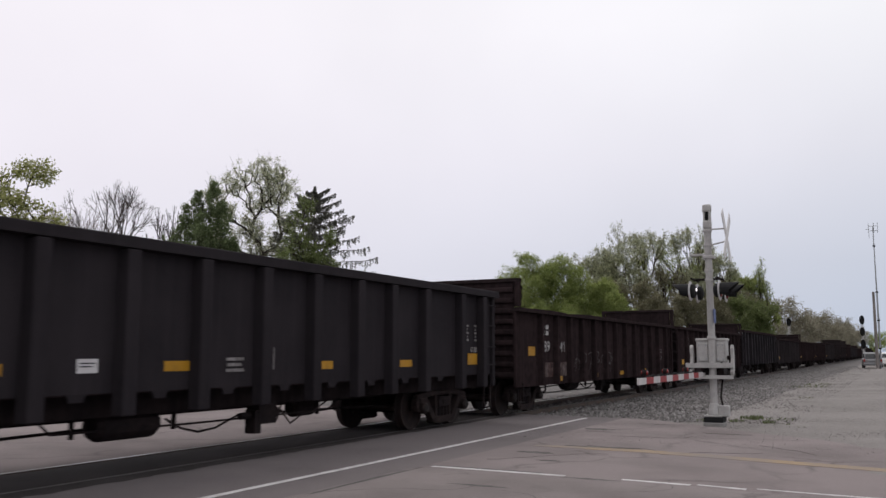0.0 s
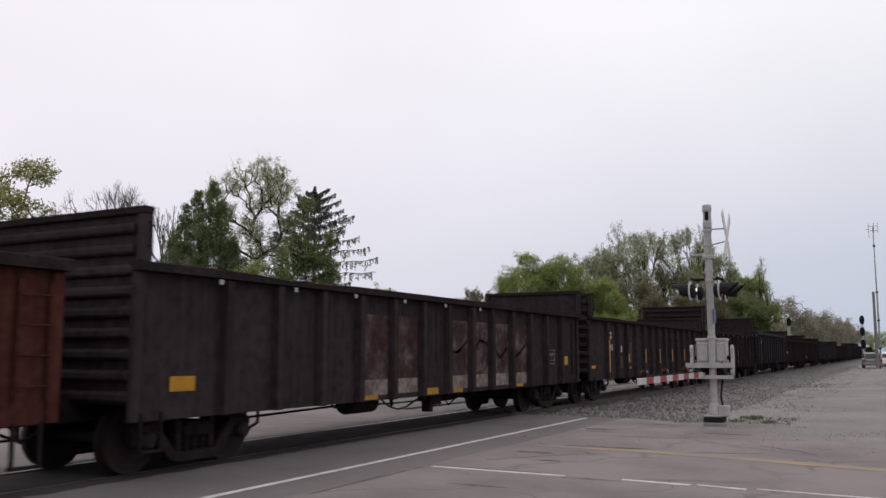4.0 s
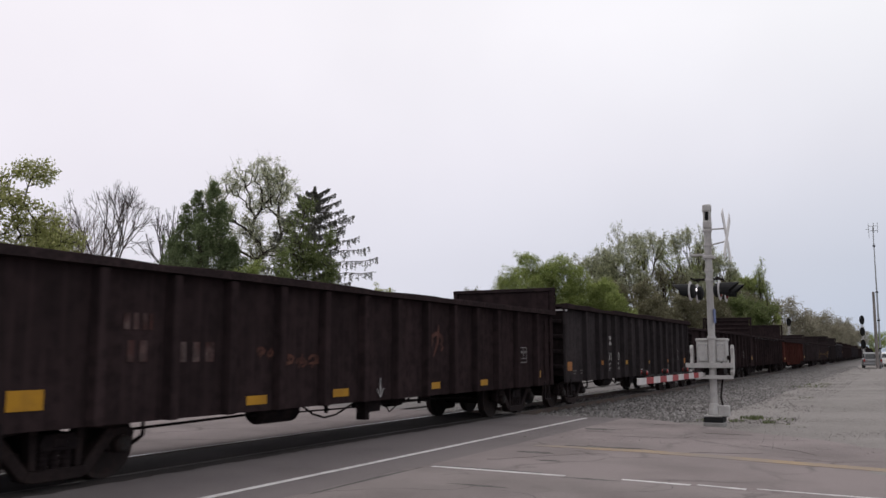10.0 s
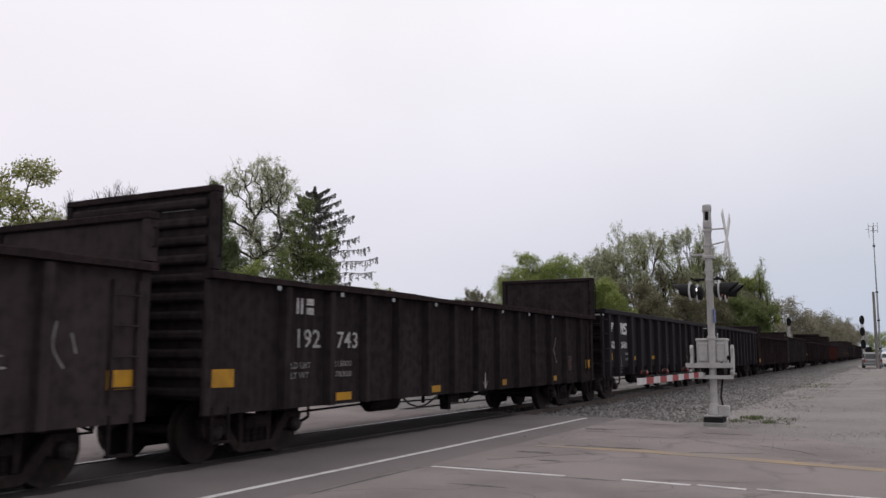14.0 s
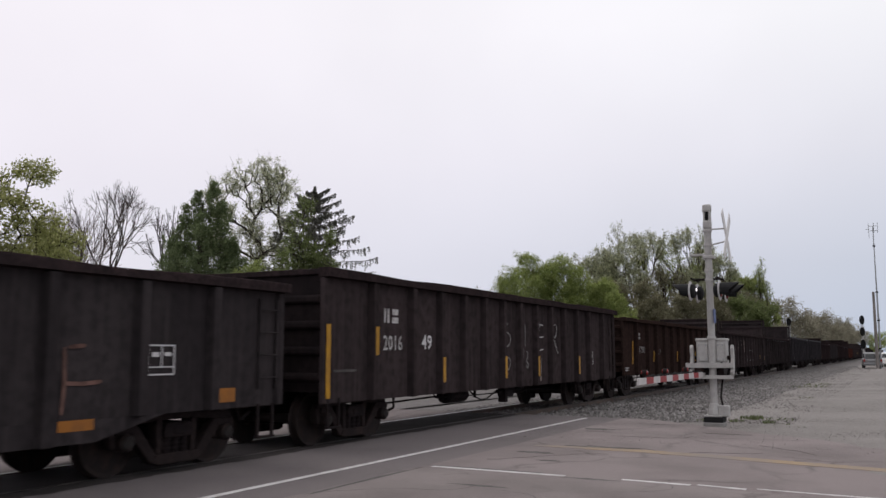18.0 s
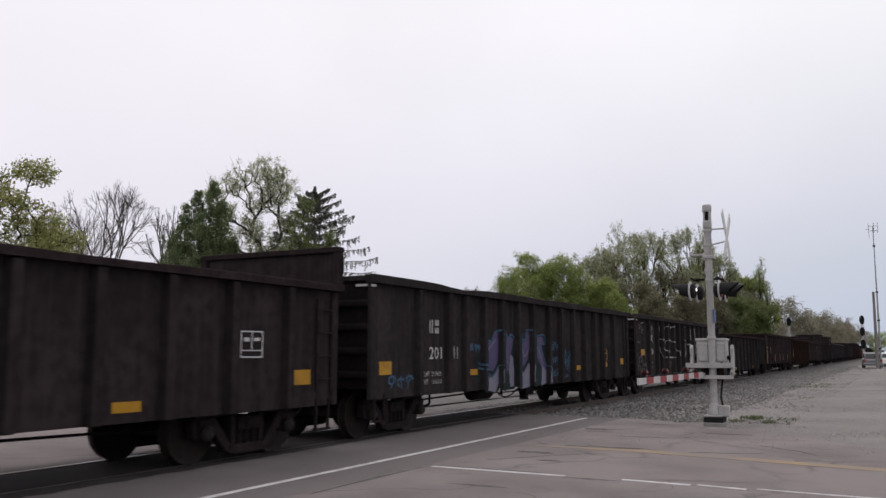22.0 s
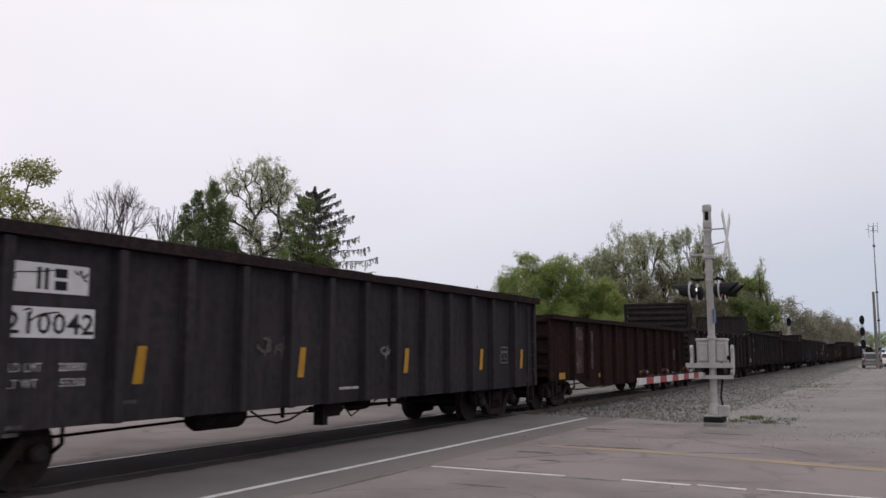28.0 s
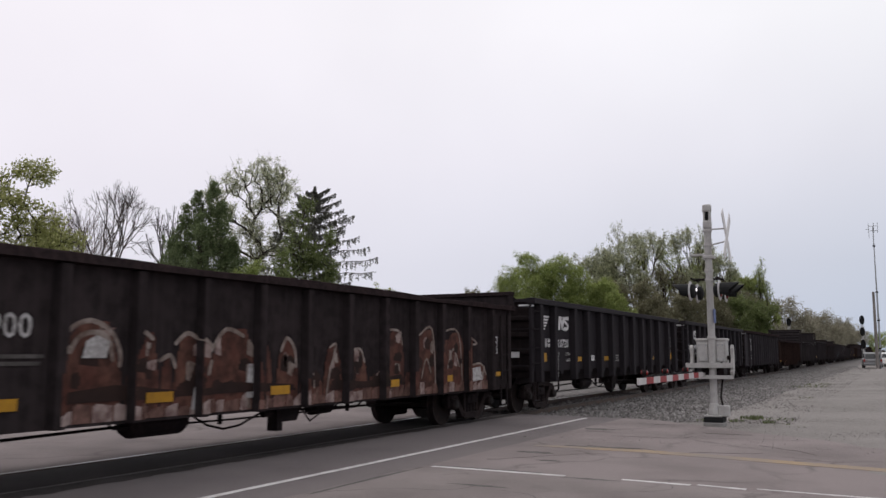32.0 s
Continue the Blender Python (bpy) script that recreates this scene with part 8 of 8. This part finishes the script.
    strokes(w, [[(5.70, 1.67), (5.85, 1.77), (6.13, 1.93)], [(6.62, 1.96), (6.78, 1.67), (6.84, 1.31)], [(7.78, 1.75), (7.95, 1.52), (8.19, 1.68)], [(8.72, 1.84), (9.03, 1.60), (9.30, 1.18)]], SPRAY_PALE, 0.03, "pale highlights", SKIN + 0.0135, ribs)
    scribble(w, 182, 4.65, 5.3, 1.6, 1.85, SPRAY_TEAL, 4, 0.05, "blue sprayed scrawl")
    scribble(w, 183, 10.8, 11.7, 0.95, 1.75, SPRAY_TEAL, 5, 0.04, "blue sprayed scrawl")
    scribble(w, 184, 1.2, 2.2, 0.9, 1.2, SPRAY_TEAL, 3, 0.05, "blue sprayed scrawl")
    reflectors(w, [(0.9, 1.2, 0.44, 0.25), (4.68, 1.11), (11.95, 1.1), (14.7, 1.16), (16.7, 1.22, 0.36, 0.2)])
    for i, (za, zb) in enumerate(((1.62, 1.96), (1.25, 1.53), (0.91, 1.19))):
        scribble(w, 185 + i, 9.77, 10.49, za, zb, SPRAY_TEAL, 4, 0.03, "blue sprayed scrawl")
    scribble(w, 188, 10.66, 11.32, 0.87, 1.05, SPRAY_TEAL, 4, 0.025, "blue sprayed scrawl")


def wagon_19():
    w = add(19, gondola("", "low", DUSK_PAINT, LENGTH[19], 3.42, 3.42, label="dark brown gondola wagon with raised ends and faded lettering", seed=19, stencil=(15.35, 1.54, 0.5), print_coat=STENCIL_CLEAN))
    initials(w, 2.53, 2.98, 2.17, 2.45)
    lettering(w, "189", 2.58, 3.14, 1.75, 2.06, name="wagon_number")
    lettering(w, "708", 3.74, 4.40, 1.73, 2.04, name="wagon_number")
    for t, a, b, z in (("LD LM", 2.5, 2.98, 1.4), ("LT WT", 2.5, 2.98, 1.2), ("211000", 3.7, 4.3, 1.4), ("74100", 3.75, 4.3, 1.22)):
        lettering(w, t, a, b, z, z + 0.1, STENCIL_DIM)
    plates(w, "worn_patch", [(1.1, 1.95, 1.45, 2.0)], RED_PAINT)
    reflectors(w, [(0.68, 1.08, 0.46, 0.23), (4.95, 0.88), (8.5, 0.87), (13.05, 0.87), (16.6, 1.1, 0.46, 0.24)])
    arrow(w, 8.9)


def wagon_20():
    w = add(20, gondola("", "high_even", CHAR_PAINT, LENGTH[20], label="dark high-sided gondola wagon with white stencilled lettering", rim=CHAR_PAINT, seed=20))
    initials(w, 2.86, 3.32, 2.3, 2.55)
    lettering(w, "201042", 2.42, 3.46, 1.70, 1.98, name="wagon_number")
    small_print(w, 2.75, 3.2, 1.28, STENCIL_FAINT, 2)
    small_print(w, 3.75, 4.1, 1.28, STENCIL_FAINT, 2)
    bm = bmesh.new()
    ribbon(bm, [(11.0, 2.3), (11.12, 2.0), (11.25, 2.25), (11.4, 1.95), (11.5, 2.3)], 0.045, SKIN + 0.005)
    ribbon(bm, [(11.4, 1.9), (11.1, 1.55), (11.45, 1.6), (11.1, 1.25), (11.25, 1.22)], 0.04, SKIN + 0.0055)
    ribbon(bm, [(11.25, 1.2), (11.25, 0.95)], 0.04, SKIN + 0.006)
    part("graffiti", bm, SPRAY_GREY, w, "white chalked zigzag")
    reflectors(w, [(1.43, 1.02, 0.5, 0.24), (5.06, 0.97), (8.65, 0.97), (9.75, 0.97), (12.5, 0.95), (16.1, 1.02, 0.42, 0.22)])
    plates(w, "data_plate", [(0.7, 0.9, 0.9, 1.0), (5.6, 5.75, 0.95, 1.03), (8.6, 8.75, 0.95, 1.05), (11.1, 11.3, 0.82, 0.92)], STENCIL)
    small_print(w, 2.6, 3.2, 0.95, STENCIL, 1)


def wagon_21():
    w = add(21, gondola("", "low", CHAR_PAINT, LENGTH[21], 3.96, 3.96, label="dark gondola wagon with tall bulkheads and stencilled lettering", rim=CHAR_PAINT, seed=21))
    initials(w, 2.34, 2.86, 2.22, 2.49, STENCIL_CLEAN)
    lettering(w, "192", 2.36, 2.96, 1.80, 2.08, name="wagon_number")
    lettering(w, "606", 3.55, 4.16, 1.86, 2.12, name="wagon_number")
    for t, a, b, z in (("LDLMT", 2.5, 2.96, 1.45), ("LT WT", 2.48, 2.84, 1.25), ("215600", 3.56, 4.14, 1.48), ("70600", 3.58, 4.02, 1.21)):
        lettering(w, t, a, b, z, z + 0.12, STENCIL)
    cross_mark(w, 14.3, 1.6, 0.72, SPRAY_GREY)
    plates(w, "repair_panel", [(15.32, 15.85, 1.18, 1.62)], STENCIL_RUST)
    reflectors(w, [(0.62, 1.09, 0.46, 0.22), (3.62, 0.92), (8.25, 0.89), (10.58, 0.89), (14.05, 0.89), (17.0, 1.12, 0.42, 0.24)])
    cleats(w, 2.77, 9)


def wagon_22():
    w = add(22, gondola("", "belly", RUST_PAINT, LENGTH[22], label="rust-brown gondola wagon with a worn rim", rim=RUSTY_RIM, seed=22))
    initials(w, 2.5, 3.0, 2.1, 2.35, STENCIL_FAINT)
    plates(w, "worn_patch", [(2.4, 3.5, 1.0, 2.4), (3.8, 4.5, 1.1, 2.3)], FADED_RED)
    reflectors(w, [(1.33, 0.86, 0.5, 0.18), (5.0, 0.83), (9.6, 0.8), (13.6, 0.9)])
    scribble(w, 220, 2.5, 3.4, 1.4, 1.9, STENCIL_FAINT, 4, 0.04, "faded white figures")


def wagon_23():
    w = add(23, gondola("", "high_even", SLATE_PAINT, LENGTH[23], label="slate grey high-sided gondola wagon with white number panels", rim=RUSTY_RIM, seed=23))
    plates(w, "number_panel", [(2.31, 3.33, 2.29, 2.63), (2.25, 3.44, 1.78, 2.13)], STENCIL_CLEAN, label="white painted panels")
    initials(w, 2.63, 3.05, 2.33, 2.58, LAMP_BLACK, x=SKIN + 0.008)
    lettering(w, "210042", 2.27, 3.43, 1.82, 2.07, LAMP_BLACK, x=SKIN + 0.008, name="wagon_number")
    for t, a, b, z in (("LD LMT", 2.35, 2.76, 1.40), ("220800", 2.98, 3.35, 1.40), ("LT WT", 2.33, 2.71, 1.22), ("55200", 3.01, 3.35, 1.22)):
        lettering(w, t, a, b, z, z + 0.10)
    strokes(w, [[(2.36, 2.42), (2.37, 2.50), (2.60, 2.52), (2.86, 2.56)]], LAMP_BLACK, 0.014, "scratched black line", x=SKIN + 0.011)
    strokes(w, [[(3.12, 2.58), (3.17, 2.53), (3.21, 2.58), (3.24, 2.50), (3.31, 2.55), (3.25, 2.48), (3.31, 2.46)], [(2.48, 2.08), (2.58, 2.10), (2.56, 1.97), (2.70, 2.04), (2.94, 2.08)], [(3.22, 1.95), (3.30, 1.88), (3.36, 1.97)]], GRIME, 0.02, "dark scribble", x=SKIN + 0.011)
    small_print(w, 3.92, 4.14, 0.98, STENCIL_FAINT, 1)
    small_print(w, 2.28, 2.56, 0.78, STENCIL_FAINT, 2)
    plates(w, "stencil_box", [(14.78, 14.80, 1.25, 1.60), (15.10, 15.12, 1.25, 1.60), (14.80, 15.10, 1.58, 1.60), (14.80, 15.10, 1.25, 1.27), (14.80, 15.10, 1.42, 1.44)], STENCIL)
    for y in (4.14, 7.5, 10.85, 14.3, 16.7):
        part("reflector", shared("reflector|slant|0.48", REFLECTOR, lambda bm: slab(bm, [(-0.08, 0), (0.08, 0), (0.14, 0.48), (-0.01, 0.48)], 0, 0.004)), REFLECTOR, w, "slanted strip of yellow sheeting", at(SKIN + 0.004, y, 1.22))
    scribble(w, 230, 6.4, 7.2, 1.5, 1.9, STENCIL_FAINT, 2, 0.06, "faded white scrawl")
    scribble(w, 231, 9.9, 10.3, 1.5, 1.75, SPRAY_GREY, 1, 0.05, "white smear")
    small_print(w, 8.6, 9.2, 0.98, STENCIL, 1)


def mural(w, ribs, seed):
    """Flaking sprayed letters: brown bodies with uneven tops, darker hollows, a footing of pink and tan blocks."""
    r = random.Random(seed)
    letters = [(4.55, 5.5, 2.0, 1.3), (5.58, 6.12, 1.88, 1.2), (6.16, 6.34, 1.56, 1.2), (6.36, 7.0, 1.87, 1.1), (7.03, 8.06, 1.97, 1.25), (8.1, 8.4, 1.72, 1.2), (8.52, 9.05, 1.82, 1.25), (9.12, 9.72, 1.2, 1.1),
               (9.75, 10.3, 1.74, 1.1), (10.42, 11.1, 1.68, 1.1), (11.15, 11.7, 1.2, 1.05), (11.72, 12.4, 2.06, 1.5), (12.45, 12.85, 1.25, 1.1), (12.88, 13.72, 2.1, 1.6), (13.8, 14.2, 1.9, 1.5), (14.2, 15.05, 2.06, 1.6), (15.08, 15.32, 1.98, 1.5), (15.34, 16.2, 1.36, 1.15)]
    bodies, hollows, feet, tan, rims = [], [], [], [], []
    for a, b, top, shoulder in letters:
        m = (a + b) / 2 + r.uniform(-0.1, 0.1) * (b - a)
        bodies.append([(a, 0.78), (b, 0.78), (b, shoulder), (b - 0.12 * (b - a), (shoulder + top) / 2 + 0.05), (m + 0.2 * (b - a), top), (m - 0.2 * (b - a), top - 0.02), (a + 0.1 * (b - a), (shoulder + top) / 2 + 0.06), (a, shoulder)])
        if b - a > 0.45:
            for k in range(3):
                c, d = r.uniform(a + 0.15, b - 0.15), r.uniform(1.08, top - 0.3) if top > 1.5 else 1.08
                h, q = r.uniform(0.08, 0.26), r.uniform(0.06, 0.16)
                hollows.append([(c - q, d), (c + q * 0.7, d - 0.03), (c + q, d + h * 0.6), (c + q * 0.2, d + h), (c - q * 0.8, d + h * 0.8)])
            c, d = r.uniform(a + 0.12, b - 0.2), r.uniform(1.3, top - 0.12) if top > 1.5 else 1.1
            for bunch in (tan, rims):
                c, d = r.uniform(a + 0.1, b - 0.2), r.uniform(1.25, top - 0.2) if top > 1.5 else 1.05
                bunch.append([(c, d), (c + r.uniform(0.06, 0.2), d - 0.04), (c + r.uniform(0.1, 0.22), d + r.uniform(0.1, 0.3)), (c + 0.02, d + r.uniform(0.08, 0.26))])
    y = 4.55
    while y < 16.1:
        step = r.uniform(0.12, 0.34)
        (feet if r.random() < 0.62 else tan).append([(y, 0.78), (y + step * 0.92, 0.78), (y + step * 0.9, r.uniform(0.9, 1.05)), (y + 0.02, r.uniform(0.88, 1.04))])
        y += step
    hollows += [[(4.6, 1.02), (7.9, 1.04), (9.0, 1.02), (8.9, 1.12), (7.4, 1.2), (6.6, 1.1), (5.4, 1.22), (4.6, 1.14)], [(9.9, 0.98), (12.4, 1.0), (12.3, 1.2), (11.0, 1.1), (10.0, 1.16)]]
    for n, (some, coat) in enumerate(((bodies, SPRAY_RUST), (hollows, SPRAY_UMBER), (feet, SPRAY_PINK), (tan, SPRAY_CHALK), (rims, SPRAY_CREAM))):
        drape(w, some, coat, SKIN + 0.004 + 0.0012 * n, "flaking brown, pink and cream sprayed letters", ribs)


def wagon_26():
    w = add(26, gondola("", "low_set_back", DUSK_PAINT, LENGTH[26], 0, 3.12, label="dark brown gondola wagon with a long brown and white mural", seed=26, stencil=(16.35, 1.60, 0.5), print_coat=STENCIL_CLEAN))
    lettering(w, "1900", 3.55, 4.22, 1.77, 2.06, name="wagon_number")
    small_print(w, 3.7, 4.4, 1.55, STENCIL_FAINT, 2)
    mural(w, STYLES["low"].ribs, 26)
    strokes(w, [[(4.6, 1.6), (4.7, 1.87), (5.0, 2.0), (5.3, 1.88), (5.46, 1.63), (5.46, 1.43)], [(4.72, 1.6), (4.85, 1.8), (5.08, 1.86), (5.28, 1.78), (5.36, 1.5)], [(5.7, 1.86), (5.85, 1.88), (6.0, 1.78)], [(6.1, 1.5), (6.3, 1.58), (6.4, 1.4)],
                [(6.37, 1.72), (6.6, 1.88), (6.85, 1.76), (6.95, 1.63), (6.87, 1.3)], [(7.05, 1.63), (7.35, 1.95), (7.75, 1.85)], [(7.83, 1.45), (7.85, 0.95), (7.9, 0.8)], [(8.6, 1.63), (8.75, 1.85), (8.95, 1.67), (9.0, 1.37)]], SPRAY_CREAM, 0.06, "white sprayed highlights", SKIN + 0.0095, STYLES["low"].ribs)
    strokes(w, [[(9.9, 1.7), (10.1, 1.75), (9.92, 1.27), (9.82, 0.8)], [(10.5, 1.64), (10.85, 1.68), (11.0, 1.43)], [(11.75, 2.05), (12.2, 2.03), (12.33, 1.76)], [(13.0, 1.97), (13.55, 2.1), (13.7, 0.95)], [(14.0, 2.05), (14.75, 2.05), (14.95, 0.9)],
                [(15.25, 2.0), (15.7, 1.83), (15.3, 1.8)], [(15.2, 1.3), (15.9, 1.37), (16.2, 1.1)], [(13.1, 1.1), (13.3, 1.5), (13.5, 1.2)], [(14.2, 1.2), (14.5, 1.7), (14.8, 1.3)]], SPRAY_CREAM, 0.045, "white sprayed highlights", SKIN + 0.012, STYLES["low"].ribs)
    shapes(w, "graffiti", [[(4.9, 1.55), (5.25, 1.55), (5.3, 1.75), (5.1, 1.83), (4.95, 1.75)], [(7.8, 0.95), (8.0, 0.95), (8.0, 1.45), (7.85, 1.45)], [(6.7, 0.85), (6.95, 0.8), (6.9, 1.1), (6.75, 1.15)], [(15.2, 0.95), (16.0, 1.0), (15.85, 1.3), (15.25, 1.25)]], STENCIL, SKIN + 0.0165, "whitish sprayed patches")
    reflectors(w, [(3.62, 0.98), (5.9, 0.97), (8.37, 0.97), (11.75, 0.97), (14.0, 1.0), (16.35, 1.06, 0.66, 0.1)], x=SKIN + 0.02)


wagon_0()
add(1, black_wagon("211264", LENGTH[1], 1, 5.66, 8.2))
wagon_2(), wagon_3(), wagon_4(), wagon_5(), wagon_6(), wagon_7(), wagon_8(), wagon_9()
add(10, black_wagon("210883", LENGTH[10], 10, 5.67))
add(11, black_wagon("210880", LENGTH[11], 11, 8.0, 9.4))
wagon_12(), wagon_13(), wagon_14(), wagon_15(), wagon_16(), wagon_17(), wagon_18(), wagon_19(), wagon_20(), wagon_21(), wagon_22(), wagon_23()
add(24, black_wagon("211089", LENGTH[24], 24))
add(25, black_wagon("210720", LENGTH[25], 25))
wagon_26()
# the wagons ahead, already down the line when the film begins
AHEAD = [("low", BROWN_PAINT, 0, 3.4), ("post", BLACK_PAINT, 0, 0), ("low", CHAR_PAINT, 0, 0), ("low", BROWN_PAINT, 3.45, 0), ("coarse", BROWN_PAINT, 0, 0), ("high", CHAR_PAINT, 0, 0),
         ("belly", DUSK_PAINT, 0, 0), ("low", DUSK_PAINT, 3.9, 3.9)]
for k in range(24):
    style, paint, rear, front = AHEAD[k % len(AHEAD)]
    y = REAR[0] + 18.2 + 18.15 * k
    w = gondola("", style, paint, 18.15, rear, front, label="dark steel gondola wagon far down the train", far=k > 3, seed=300 + k)
    initials(w, 2.5, 3.0, 2.0, 2.3, STENCIL_FAINT)
    reflectors(w, [(1.4, 1.1, 0.46, 0.22), (4.8, 0.9), (9.7, 0.9), (16.4, 1.1, 0.35, 0.22)], x=SKIN + 0.016)
    WAGONS.append((w, y))
for w, y in WAGONS:
    w.matrix_basis = at(TRACK, y, 0)


def motions():
    starts = {}
    for w, y in WAGONS:
        walk(w, [(float(t), at(TRACK, y + run(t), 0)) for t in range(33)])
        starts[w.name] = y
    # wheels turn while their wagon passes the road
    for ws, dy, wagon in SPINNERS:
        y = starts[wagon.name]
        times = [i / FPS for i in range(0, 32 * FPS + 1) if -16 < y + run(i / FPS) < 24]
        if not times:
            continue
        roll = [(t, at(0, dy, 0.457, -math.degrees((run(t) - run(times[0])) / 0.457), 0, 0)) for t in times]
        if times[0] > 0:
            roll = [(0.0, roll[0][1])] + roll
        if times[-1] < 32:
            roll = roll + [(32.0, roll[-1][1])]
        walk(ws, roll)


motions()
